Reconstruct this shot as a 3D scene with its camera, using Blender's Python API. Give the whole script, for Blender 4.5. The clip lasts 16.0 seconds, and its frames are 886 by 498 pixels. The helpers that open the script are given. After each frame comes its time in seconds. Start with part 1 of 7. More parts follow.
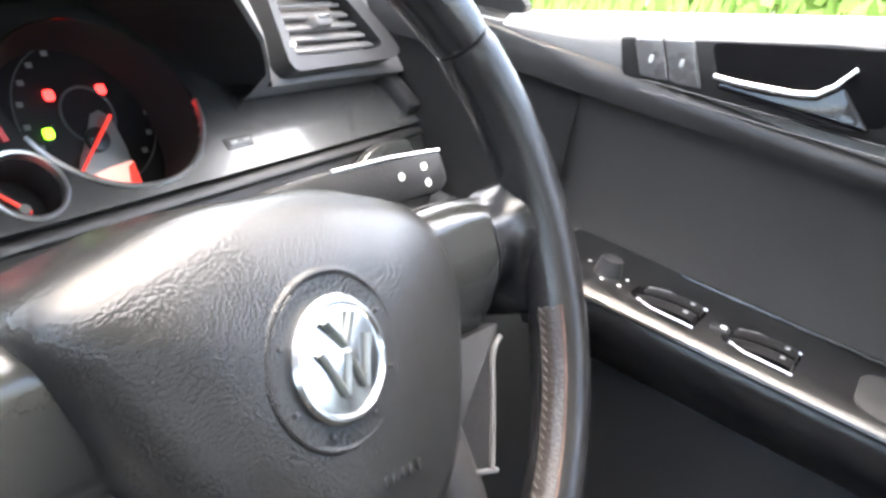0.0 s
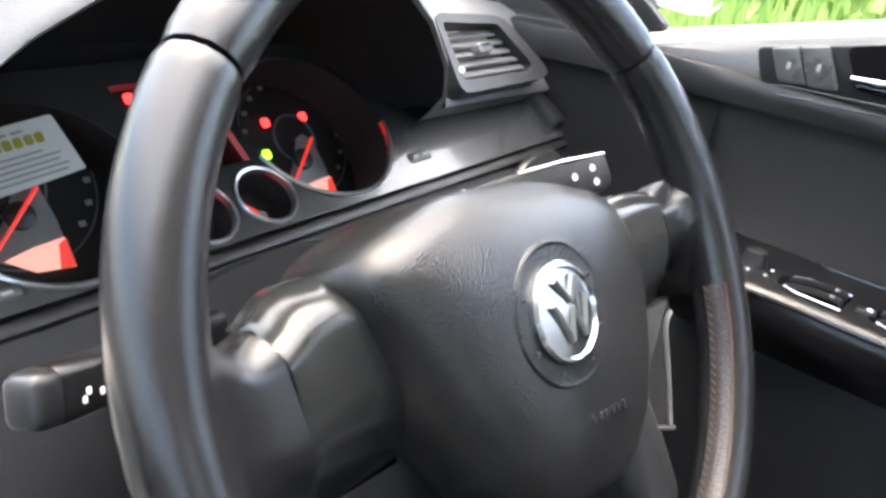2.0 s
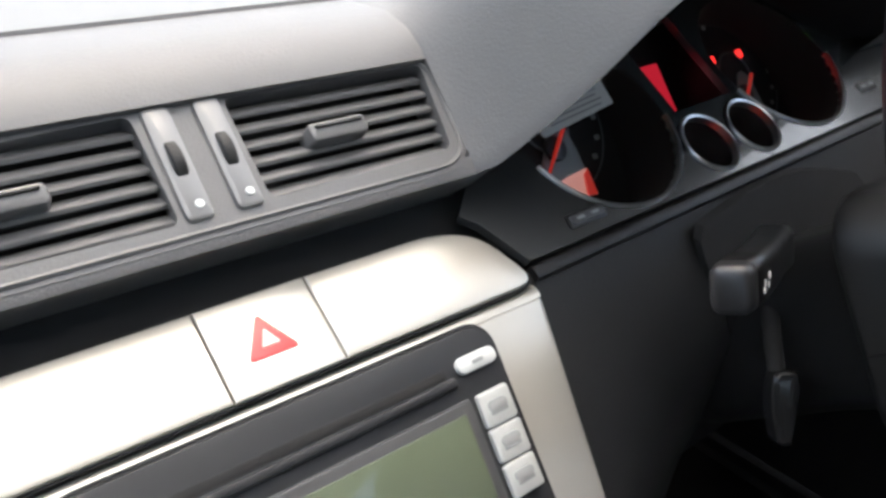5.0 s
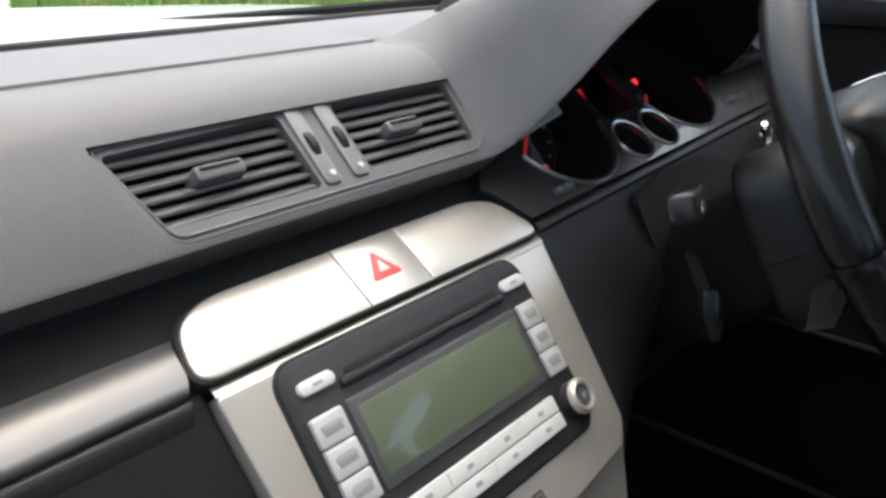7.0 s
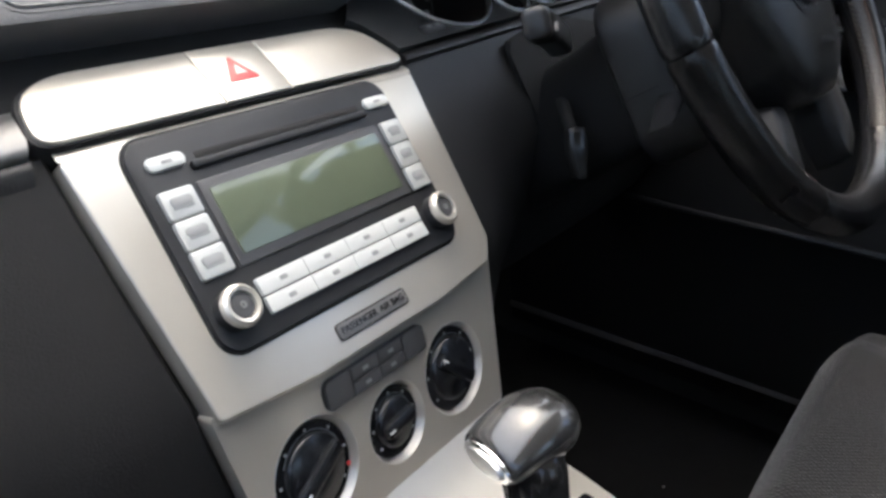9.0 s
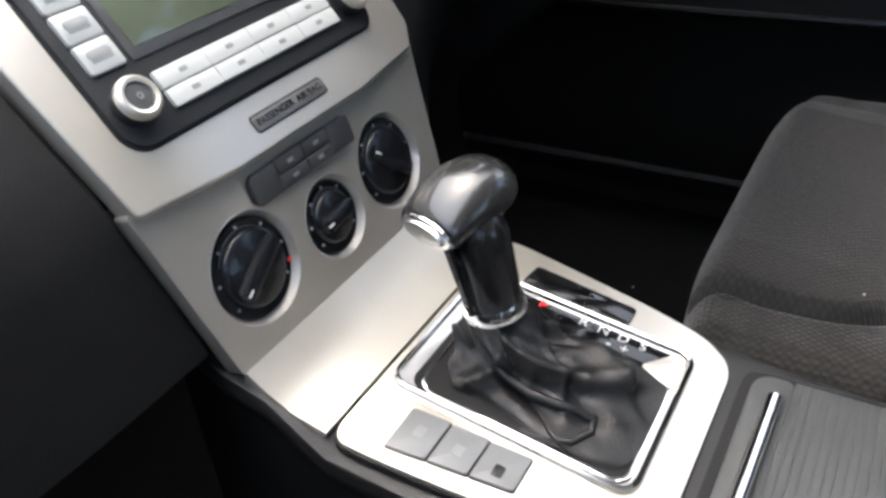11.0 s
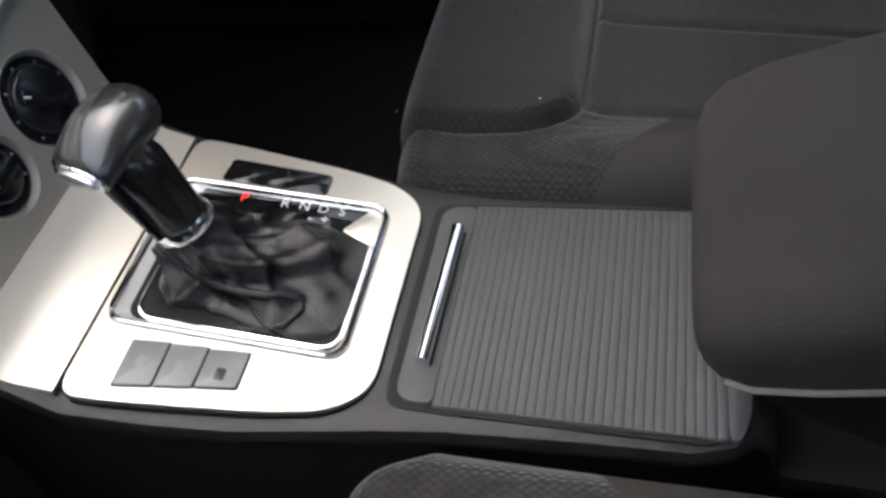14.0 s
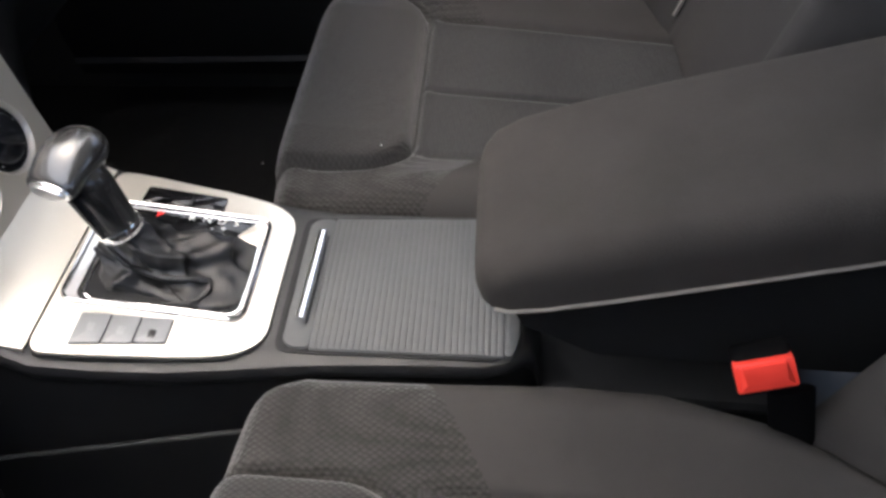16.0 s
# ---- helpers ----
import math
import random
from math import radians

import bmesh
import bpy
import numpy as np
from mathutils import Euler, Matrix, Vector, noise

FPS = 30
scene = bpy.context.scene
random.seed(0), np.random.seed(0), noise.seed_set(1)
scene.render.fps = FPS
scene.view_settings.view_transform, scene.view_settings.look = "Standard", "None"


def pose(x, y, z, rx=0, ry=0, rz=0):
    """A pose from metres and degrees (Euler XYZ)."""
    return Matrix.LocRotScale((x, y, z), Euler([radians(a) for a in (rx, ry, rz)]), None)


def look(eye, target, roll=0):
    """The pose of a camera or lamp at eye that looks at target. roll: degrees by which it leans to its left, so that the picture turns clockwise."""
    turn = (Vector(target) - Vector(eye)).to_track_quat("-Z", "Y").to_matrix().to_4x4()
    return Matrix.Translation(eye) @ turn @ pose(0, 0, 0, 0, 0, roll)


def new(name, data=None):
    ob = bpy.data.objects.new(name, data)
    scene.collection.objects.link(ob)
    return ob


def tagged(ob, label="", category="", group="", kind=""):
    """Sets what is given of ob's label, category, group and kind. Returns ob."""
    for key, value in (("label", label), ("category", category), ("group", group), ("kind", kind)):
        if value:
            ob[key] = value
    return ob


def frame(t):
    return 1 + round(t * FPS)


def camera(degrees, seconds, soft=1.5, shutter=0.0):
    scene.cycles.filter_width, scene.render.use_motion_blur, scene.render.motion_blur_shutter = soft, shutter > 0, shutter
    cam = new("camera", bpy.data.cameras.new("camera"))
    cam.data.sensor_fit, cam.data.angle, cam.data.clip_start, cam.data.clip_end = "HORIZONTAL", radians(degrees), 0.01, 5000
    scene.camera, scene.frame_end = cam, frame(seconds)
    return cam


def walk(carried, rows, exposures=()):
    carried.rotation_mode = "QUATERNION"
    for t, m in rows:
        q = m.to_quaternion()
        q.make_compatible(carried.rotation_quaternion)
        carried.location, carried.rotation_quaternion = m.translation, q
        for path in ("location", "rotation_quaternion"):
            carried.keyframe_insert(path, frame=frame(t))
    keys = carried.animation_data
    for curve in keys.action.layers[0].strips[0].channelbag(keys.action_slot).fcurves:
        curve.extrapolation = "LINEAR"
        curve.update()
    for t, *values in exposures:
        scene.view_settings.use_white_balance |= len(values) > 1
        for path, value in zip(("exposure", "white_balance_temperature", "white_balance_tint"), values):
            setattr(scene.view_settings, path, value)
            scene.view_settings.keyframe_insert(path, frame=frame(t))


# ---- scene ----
# Cabin of a right-hand-drive car. x to the car's right, y ahead, z up from the road.
cam = camera(57.0, 16.0, soft=3.0)
PATH = [
    (0, (0.131, -0.28, 1.11), (1.76, 0.528, 0.278), 15.0),
    (0.5, (0.117, -0.294, 1.116), (1.707, 0.594, 0.288), 10.7),
    (1, (0.1, -0.295, 1.111), (1.706, 0.57, 0.29), 11.9),
    (1.5, (0.063, -0.302, 1.121), (1.635, 0.647, 0.327), 9.6),
    (2, (0.036, -0.281, 1.11), (1.546, 0.743, 0.291), 10.3),
    (2.5, (0.02, -0.261, 1.106), (1.475, 0.821, 0.263), 9.8),
    (3, (0.012, -0.239, 1.111), (1.42, 0.924, 0.294), 9.4),
    (3.5, (0.013, -0.21, 1.103), (1.396, 0.986, 0.293), 9.7),
    (4, (-0.007, -0.194, 1.09), (1.314, 1.049, 0.248), 7.1),
    (4.5, (-0.069, -0.193, 1.079), (1.201, 1.054, 0.167), 6.5),
    (5, (-0.136, -0.173, 1.082), (1.014, 1.166, 0.14), 2.8),
    (5.2, (-0.152, -0.158, 1.078), (1.019, 1.241, 0.254), 0.9),
    (7.3, (-0.356, -0.246, 1.082), (1.095, 0.884, 0.3), 2.5),
    (7.5, (-0.365, -0.258, 1.078), (1.101, 0.837, 0.271), 3.1),
    (8, (-0.365, -0.262, 1.053), (1.163, 0.746, 0.247), 5.2),
    (8.5, (-0.354, -0.266, 1.026), (1.136, 0.782, 0.201), 4.2),
    (9, (-0.345, -0.299, 0.998), (1.153, 0.723, 0.154), 2.9),
    (9.5, (-0.348, -0.315, 0.961), (1.136, 0.659, 0.038), 1.6),
    (10, (-0.343, -0.32, 0.938), (1.106, 0.629, -0.061), 0.4),
    (10.2, (-0.34, -0.323, 0.933), (1.103, 0.608, -0.09), -0.3),
    (12.3, (-0.343, -0.334, 0.968), (0.942, 0.439, -0.355), -10.0),
    (12.5, (-0.327, -0.342, 0.973), (0.935, 0.393, -0.393), -10.4),
    (13, (-0.304, -0.384, 0.962), (0.958, 0.27, -0.446), -13.5),
    (13.5, (-0.298, -0.4, 0.956), (0.92, 0.168, -0.525), -12.9),
    (14, (-0.294, -0.428, 0.977), (0.944, 0.064, -0.515), -13.6),
    (14.5, (-0.323, -0.435, 1.011), (0.997, -0.029, -0.436), -12.4),
    (15, (-0.377, -0.429, 1.044), (0.983, -0.074, -0.378), -10.6),
    (15.5, (-0.463, -0.445, 1.094), (0.952, -0.168, -0.292), -6.3),
    (16, (-0.48, -0.468, 1.1), (0.926, -0.326, -0.315), -3.0),
]
LIGHTNESS = [(0.0, 4.12, 7200, 12), (1.0, 3.2, 7100, 12), (2.0, 3.5, 7100, 12), (3.5, 2.88, 7300, 11), (4.5, 2.2, 7100, 10), (5.0, 1.9, 7000, 10), (7.5, 1.45, 6900, 10), (8.0, 1.75, 6850, 10), (8.5, 1.7, 6800, 10), (10.0, 1.9, 6700, 10), (12.5, 1.45, 6600, 10), (14.5, 1.15, 6500, 10), (16.0, 1.9, 6800, 12)]
walk(cam, [(t, look(eye, target, roll)) for t, eye, target, roll in PATH], LIGHTNESS)

# ---- daylight: a bright, hazy sky ----
world = bpy.data.worlds.new("sky")
scene.world = world
world.use_nodes = True
wn = world.node_tree
sky = wn.nodes.new("ShaderNodeTexSky")
sky.sky_type = "NISHITA"
sky.sun_disc = False
SUN_EL, SUN_AZ = 72.0, 35.0
sky.sun_elevation, sky.sun_rotation = radians(SUN_EL), radians(SUN_AZ)
sky.air_density, sky.dust_density, sky.ozone_density = 1.0, 3.0, 1.0
wn.nodes["Background"].inputs[1].default_value = 0.15
wn.links.new(sky.outputs[0], wn.nodes["Background"].inputs[0])
sun_data = bpy.data.lights.new("sun", "SUN")
sun_data.energy, sun_data.angle, sun_data.color = 1.3, radians(115), (1.0, 0.98, 0.96)
sun = new("sun", sun_data)
az, el = radians(SUN_AZ), radians(SUN_EL)
sun.matrix_world = look((0, 0, 6), (-math.sin(az) * math.cos(el), -math.cos(az) * math.cos(el), 6 - math.sin(el)))


# ---- materials ----
def rgb(v):
    return (*v, 1.0) if len(v) == 3 else v


def material(name, color, rough=0.5, metal=0.0, spec=0.5, vary=0.0, vary_scale=30.0, bump=0.0, bump_scale=400.0, coat=0.0,
             rough_vary=0.0, emit=None, emit_strength=0.0, bump_kind="noise"):
    """A procedural surface: stains and wear at two scales in colour and gloss, and a fine relief."""
    m = bpy.data.materials.new(name)
    m.use_nodes = True
    nt = m.node_tree
    b = nt.nodes["Principled BSDF"]
    b.inputs["Base Color"].default_value = rgb(color)
    b.inputs["Roughness"].default_value = rough
    b.inputs["Metallic"].default_value = metal
    b.inputs["Specular IOR Level"].default_value = spec
    b.inputs["Coat Weight"].default_value = coat
    b.inputs["Coat Roughness"].default_value = 0.06
    geo = nt.nodes.new("ShaderNodeNewGeometry")
    pos = geo.outputs["Position"]
    if vary or rough_vary:
        big = nt.nodes.new("ShaderNodeTexNoise")
        big.inputs["Scale"].default_value = vary_scale
        big.inputs["Detail"].default_value = 6
        big.inputs["Roughness"].default_value = 0.65
        nt.links.new(pos, big.inputs["Vector"])
    if vary:
        mix = nt.nodes.new("ShaderNodeMix")
        mix.data_type = "RGBA"
        mix.inputs[6].default_value = rgb([c * (1 - vary) for c in color])
        mix.inputs[7].default_value = rgb([min(1, c * (1 + vary)) for c in color])
        nt.links.new(big.outputs["Fac"], mix.inputs[0])
        nt.links.new(mix.outputs[2], b.inputs["Base Color"])
    if rough_vary:
        mr = nt.nodes.new("ShaderNodeMapRange")
        mr.inputs[1].default_value, mr.inputs[2].default_value = 0.3, 0.7
        mr.inputs[3].default_value, mr.inputs[4].default_value = max(0.02, rough - rough_vary * 0.35), min(1, rough + rough_vary * 0.35)
        nt.links.new(big.outputs["Fac"], mr.inputs[0])
        nt.links.new(mr.outputs[0], b.inputs["Roughness"])
    if bump:
        if bump_kind == "cells":
            t = nt.nodes.new("ShaderNodeTexVoronoi")
            out = t.outputs["Distance"]
        else:
            t = nt.nodes.new("ShaderNodeTexNoise")
            t.inputs["Detail"].default_value = 3
            out = t.outputs["Fac"]
        t.inputs["Scale"].default_value = bump_scale
        nt.links.new(pos, t.inputs["Vector"])
        bp = nt.nodes.new("ShaderNodeBump")
        bp.inputs["Strength"].default_value = bump
        bp.inputs["Distance"].default_value = 0.001
        nt.links.new(out, bp.inputs["Height"])
        nt.links.new(bp.outputs[0], b.inputs["Normal"])
    if emit:
        b.inputs["Emission Color"].default_value = rgb(emit)
        b.inputs["Emission Strength"].default_value = emit_strength
    return m


def knit(name, color, scale, depth=0.6, shade=0.45):
    """A knitted fabric: rows of small raised stitches."""
    m = material(name, color, rough=0.95, spec=0.15, vary=0.12, vary_scale=14)
    nt = m.node_tree
    b = nt.nodes["Principled BSDF"]
    b.inputs["Sheen Weight"].default_value = 0.25
    b.inputs["Sheen Roughness"].default_value = 0.4
    geo = nt.nodes.new("ShaderNodeNewGeometry")
    mp = nt.nodes.new("ShaderNodeMapping")
    mp.inputs["Scale"].default_value = scale
    mp.inputs["Rotation"].default_value = (0, 0, radians(40))
    vo = nt.nodes.new("ShaderNodeTexVoronoi")
    vo.inputs["Scale"].default_value = 1.0
    vo.inputs["Randomness"].default_value = 0.25
    nt.links.new(geo.outputs["Position"], mp.inputs["Vector"])
    nt.links.new(mp.outputs[0], vo.inputs["Vector"])
    bp = nt.nodes.new("ShaderNodeBump")
    bp.invert = True
    bp.inputs["Strength"].default_value = depth
    bp.inputs["Distance"].default_value = 0.0015
    nt.links.new(vo.outputs["Distance"], bp.inputs["Height"])
    nt.links.new(bp.outputs[0], b.inputs["Normal"])
    old = b.inputs["Base Color"].links[0].from_socket
    mr = nt.nodes.new("ShaderNodeMapRange")
    mr.inputs[1].default_value, mr.inputs[2].default_value = 0.1, 0.75
    mr.inputs[3].default_value, mr.inputs[4].default_value = 1.0, shade
    nt.links.new(vo.outputs["Distance"], mr.inputs[0])
    mul = nt.nodes.new("ShaderNodeMix")
    mul.data_type, mul.blend_type = "RGBA", "MULTIPLY"
    mul.inputs[0].default_value = 1.0
    nt.links.new(old, mul.inputs[6])
    nt.links.new(mr.outputs[0], mul.inputs[7])
    nt.links.new(mul.outputs[2], b.inputs["Base Color"])
    return m


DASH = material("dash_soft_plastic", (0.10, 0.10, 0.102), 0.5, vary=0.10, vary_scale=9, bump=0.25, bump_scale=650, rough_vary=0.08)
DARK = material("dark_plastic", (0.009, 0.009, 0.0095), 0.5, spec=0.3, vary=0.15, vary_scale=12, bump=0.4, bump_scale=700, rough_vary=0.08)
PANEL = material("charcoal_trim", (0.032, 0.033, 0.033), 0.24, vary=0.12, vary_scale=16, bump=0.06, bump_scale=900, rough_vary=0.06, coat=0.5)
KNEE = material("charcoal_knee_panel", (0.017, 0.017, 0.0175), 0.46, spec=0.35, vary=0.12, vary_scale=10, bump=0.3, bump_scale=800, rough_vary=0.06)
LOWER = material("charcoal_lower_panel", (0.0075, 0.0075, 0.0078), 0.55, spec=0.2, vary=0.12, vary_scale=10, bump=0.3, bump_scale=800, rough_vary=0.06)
BLACK = material("black_satin", (0.012, 0.012, 0.013), 0.35, vary=0.2, vary_scale=30, rough_vary=0.1)
GLOSS = material("black_gloss", (0.006, 0.006, 0.007), 0.08, rough_vary=0.04, vary=0.1)
HOLLOW = material("black_hollow", (0.0025, 0.0025, 0.003), 0.9, spec=0.05)
LOCKBTN = material("satin_grey_lock_button", (0.050, 0.051, 0.053), 0.28, vary=0.1, vary_scale=40, rough_vary=0.08)
HOODLINE = material("matt_hood_lining", (0.016, 0.0158, 0.017), 0.85, spec=0.15, vary=0.12, vary_scale=20, bump=0.3, bump_scale=800)
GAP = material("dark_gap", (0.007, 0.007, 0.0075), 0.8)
SILVER = material("champagne_silver_paint", (0.62, 0.59, 0.525), 0.33, metal=0.75, vary=0.05, vary_scale=22, bump=0.05, bump_scale=1500, rough_vary=0.07)
# darker copy of the silver, for the strip shaded by the pad
SILVER_SHADED = material("shaded_silver_trim", (0.18, 0.178, 0.173), 0.36, metal=0.6, vary=0.08, vary_scale=18, bump=0.08, bump_scale=1500, rough_vary=0.06)
CHROME = material("chrome", (0.88, 0.88, 0.89), 0.13, metal=1.0, rough_vary=0.05, vary_scale=60)
SATIN = material("satin_chrome", (0.78, 0.78, 0.78), 0.3, metal=1.0, rough_vary=0.06, vary_scale=60)
LEATHER = material("wheel_leather", (0.0085, 0.0085, 0.009), 0.21, vary=0.12, vary_scale=40, bump=0.10, bump_scale=1500, bump_kind="cells", rough_vary=0.02)
WORN = material("worn_wheel_leather", (0.0065, 0.006, 0.0058), 0.25, spec=0.35, vary=0.3, vary_scale=35, bump=0.16, bump_scale=600, bump_kind="cells", rough_vary=0.1)
AIRBAG = material("airbag_cover_plastic", (0.0105, 0.0107, 0.0107), 0.26, spec=0.40, vary=0.2, vary_scale=14, bump=0.24, bump_scale=700, bump_kind="cells", rough_vary=0.0)
SPOKE = material("satin_grey_spoke", (0.014, 0.0145, 0.014), 0.17, spec=0.48, vary=0.12, vary_scale=30, rough_vary=0.08)
# brown tint stands for the warm sheen on the lit leather
PERFORATED = material("perforated_leather", (0.013, 0.0098, 0.0088), 0.34, spec=0.4, vary=0.2, vary_scale=30, bump=0.3, bump_scale=420, bump_kind="cells", rough_vary=0.08)
# brown highlight along the insert's edge, painted as a thin tube
EDGE_GLINT = material("brown_edge_highlight", (0.045, 0.018, 0.012), 0.5, vary=0.3, vary_scale=60)
STITCH = material("grey_stitching", (0.035, 0.033, 0.032), 0.6, vary=0.2, vary_scale=200)
BOOT = material("gaiter_leather", (0.010, 0.010, 0.0105), 0.34, vary=0.3, vary_scale=40, bump=0.3, bump_scale=700, bump_kind="cells", rough_vary=0.12)
RADIO = material("radio_face_plastic", (0.022, 0.023, 0.025), 0.45, spec=0.3, vary=0.08, vary_scale=30, bump=0.1, bump_scale=1500)
KEYGREY = material("silver_grey_key", (0.46, 0.475, 0.465), 0.34, metal=0.25, vary=0.06, vary_scale=50, rough_vary=0.08)
BUTTON = material("light_grey_button", (0.52, 0.54, 0.53), 0.35, vary=0.05, vary_scale=50, rough_vary=0.08)
LCD = material("green_grey_lcd", (0.09, 0.11, 0.075), 0.09, vary=0.08, vary_scale=20, coat=0.5)
MARK = material("white_print", (0.75, 0.75, 0.74), 0.6)
DIMPRINT = material("dim_grey_print", (0.09, 0.10, 0.11), 0.5)
DIALFACE = material("dial_black_satin", (0.008, 0.009, 0.011), 0.22, vary=0.1, vary_scale=60, rough_vary=0.06)
GREYPRINT = material("grey_print", (0.25, 0.26, 0.26), 0.6)
GREYBTN = material("dark_grey_button", (0.055, 0.056, 0.058), 0.38, vary=0.1, vary_scale=60, rough_vary=0.06)
PALEBTN = material("pale_grey_button", (0.20, 0.205, 0.21), 0.32, vary=0.1, vary_scale=60, rough_vary=0.06)
REDPLASTIC = material("red_plastic", (0.72, 0.045, 0.03), 0.38, vary=0.1, vary_scale=60, rough_vary=0.08)
HAZRED = material("hazard_red", (0.75, 0.05, 0.05), 0.35, vary=0.05)
HAZPALE = material("hazard_pale_centre", (0.8, 0.55, 0.5), 0.4)
CARD = material("white_card", (0.62, 0.61, 0.57), 0.65, vary=0.05, vary_scale=50)
INK_OLIVE = material("olive_ink", (0.36, 0.34, 0.04), 0.7)
INK_GREY = material("grey_ink", (0.3, 0.29, 0.28), 0.7)
NEEDLE = material("red_needle", (0.75, 0.06, 0.05), 0.4, emit=(1.0, 0.06, 0.04), emit_strength=0.06)
GAUGE = material("gauge_grey_plate", (0.19, 0.205, 0.195), 0.3, vary=0.08)
GAUGEPALE = material("gauge_pale_plate", (0.42, 0.25, 0.22), 0.35, emit=(1.0, 0.42, 0.36), emit_strength=0.10)
LAMP_RED = material("red_warning_lamp", (0.5, 0.02, 0.02), 0.4, emit=(1.0, 0.03, 0.03), emit_strength=0.55)
LAMP_GREEN = material("green_lamp", (0.1, 0.4, 0.02), 0.4, emit=(0.25, 1.0, 0.03), emit_strength=0.5)
LAMP_AMBER = material("amber_lamp", (0.6, 0.3, 0.02), 0.4, emit=(1.0, 0.45, 0.02), emit_strength=0.9)
DISPLAY = material("red_display", (0.30, 0.015, 0.02), 0.3, emit=(1.0, 0.03, 0.07), emit_strength=0.12)
DISPLAY_PALE = material("pale_red_display", (0.40, 0.08, 0.09), 0.3, emit=(1.0, 0.22, 0.28), emit_strength=0.24)
FABRIC = knit("seat_fabric_plain", (0.043, 0.041, 0.039), (300, 225, 0), 0.7, 0.55)
FABRIC_PLAIN = material("seat_fabric_fine", (0.043, 0.040, 0.038), 0.95, spec=0.15, vary=0.15, vary_scale=18, bump=0.5, bump_scale=1200)
FABRIC_DOT = knit("seat_fabric_dotted", (0.050, 0.047, 0.044), (270, 205, 270), 1.0, 0.4)
FABRIC_RIB = knit("seat_fabric_ribbed", (0.043, 0.042, 0.041), (60, 400, 60), 0.45, 0.62)
ARMCLOTH = material("armrest_cloth", (0.040, 0.036, 0.033), 0.95, spec=0.15, vary=0.28, vary_scale=16, bump=1.0, bump_scale=900)
PIPING = material("seat_piping", (0.19, 0.17, 0.15), 0.7, vary=0.2, vary_scale=100)
CARPET = material("black_carpet", (0.013, 0.0125, 0.0125), 0.98, spec=0.1, vary=0.3, vary_scale=60, bump=1.0, bump_scale=900)
DOORPAD = material("door_soft_pad", (0.070, 0.070, 0.071), 0.5, vary=0.1, vary_scale=9, bump=0.4, bump_scale=700, rough_vary=0.06)
DOORCLOTH = material("door_cloth_insert", (0.028, 0.0275, 0.027), 0.9, spec=0.2, vary=0.1, vary_scale=10, bump=0.5, bump_scale=900)
WOODTRIM = material("dark_gloss_door_trim", (0.0095, 0.0095, 0.010), 0.42, spec=0.25, vary=0.3, vary_scale=12, rough_vary=0.06)
LINER = material("grey_headliner", (0.62, 0.62, 0.60), 0.9, spec=0.2, vary=0.08, vary_scale=6, bump=0.4, bump_scale=700)
PAINT = material("white_car_paint", (0.75, 0.75, 0.74), 0.25, coat=0.6, vary=0.03, vary_scale=3)
RUBBER = material("black_rubber", (0.015, 0.015, 0.016), 0.75, vary=0.2, vary_scale=40)
RIB = material("grey_roller_slat", (0.074, 0.077, 0.078), 0.50, spec=0.35, vary=0.1, vary_scale=30, bump=0.25, bump_scale=1200, rough_vary=0.06)
CONSOLE = material("console_rim_plastic", (0.016, 0.016, 0.0165), 0.45, vary=0.1, vary_scale=18, bump=0.35, bump_scale=800, rough_vary=0.06)


VENTFRAME = material("vent_surround_plastic", (0.085, 0.085, 0.087), 0.42, vary=0.1, vary_scale=14, bump=0.2, bump_scale=900, rough_vary=0.06)
# dark plastic ledge, its base colour raised to stand for sky glare
LEDGE_SKYLIT = material("skylit_ledge_plastic", (0.45, 0.45, 0.45), 0.42, vary=0.08, vary_scale=9, bump=0.3, bump_scale=700)
SILL = material("dark_sill_trim", (0.035, 0.032, 0.03), 0.6, vary=0.2, vary_scale=12, bump=0.3, bump_scale=700)
VENTPLATE = material("vent_plate_satin", (0.16, 0.16, 0.16), 0.35, metal=0.4, vary=0.08, vary_scale=40)
BADGE = material("badge_chrome", (0.55, 0.56, 0.57), 0.2, metal=1.0)
BADGEBAR = material("badge_bar_grey", (0.13, 0.14, 0.135), 0.3, metal=0.8)
SIDEVENT = material("side_vent_plastic", (0.015, 0.015, 0.0155), 0.4, vary=0.1, vary_scale=20, bump=0.2, bump_scale=900)
STALK = material("stalk_plastic", (0.006, 0.006, 0.0065), 0.3, spec=0.4, vary=0.1, rough_vary=0.06)
COLUMN = material("column_cover_plastic", (0.011, 0.011, 0.0115), 0.42, spec=0.4, vary=0.12, vary_scale=20, bump=0.3, bump_scale=800, rough_vary=0.06)
PADDLE = material("grey_lever_end", (0.012, 0.012, 0.012), 0.2, vary=0.12, vary_scale=60, rough_vary=0.08)
TRAY = material("bright_tray_finish", (0.80, 0.80, 0.80), 0.24, metal=0.55, vary=0.05, vary_scale=40)
DIALRING = material("dial_ring_satin", (0.72, 0.70, 0.66), 0.3, metal=0.7, vary=0.05, vary_scale=60)
RAIL = material("sill_rail_plastic", (0.035, 0.031, 0.029), 0.55, vary=0.15, vary_scale=20, bump=0.2, bump_scale=700)
SLAT = material("vent_slat_plastic", (0.085, 0.085, 0.087), 0.45, vary=0.1, vary_scale=20, bump=0.2, bump_scale=900, rough_vary=0.06)


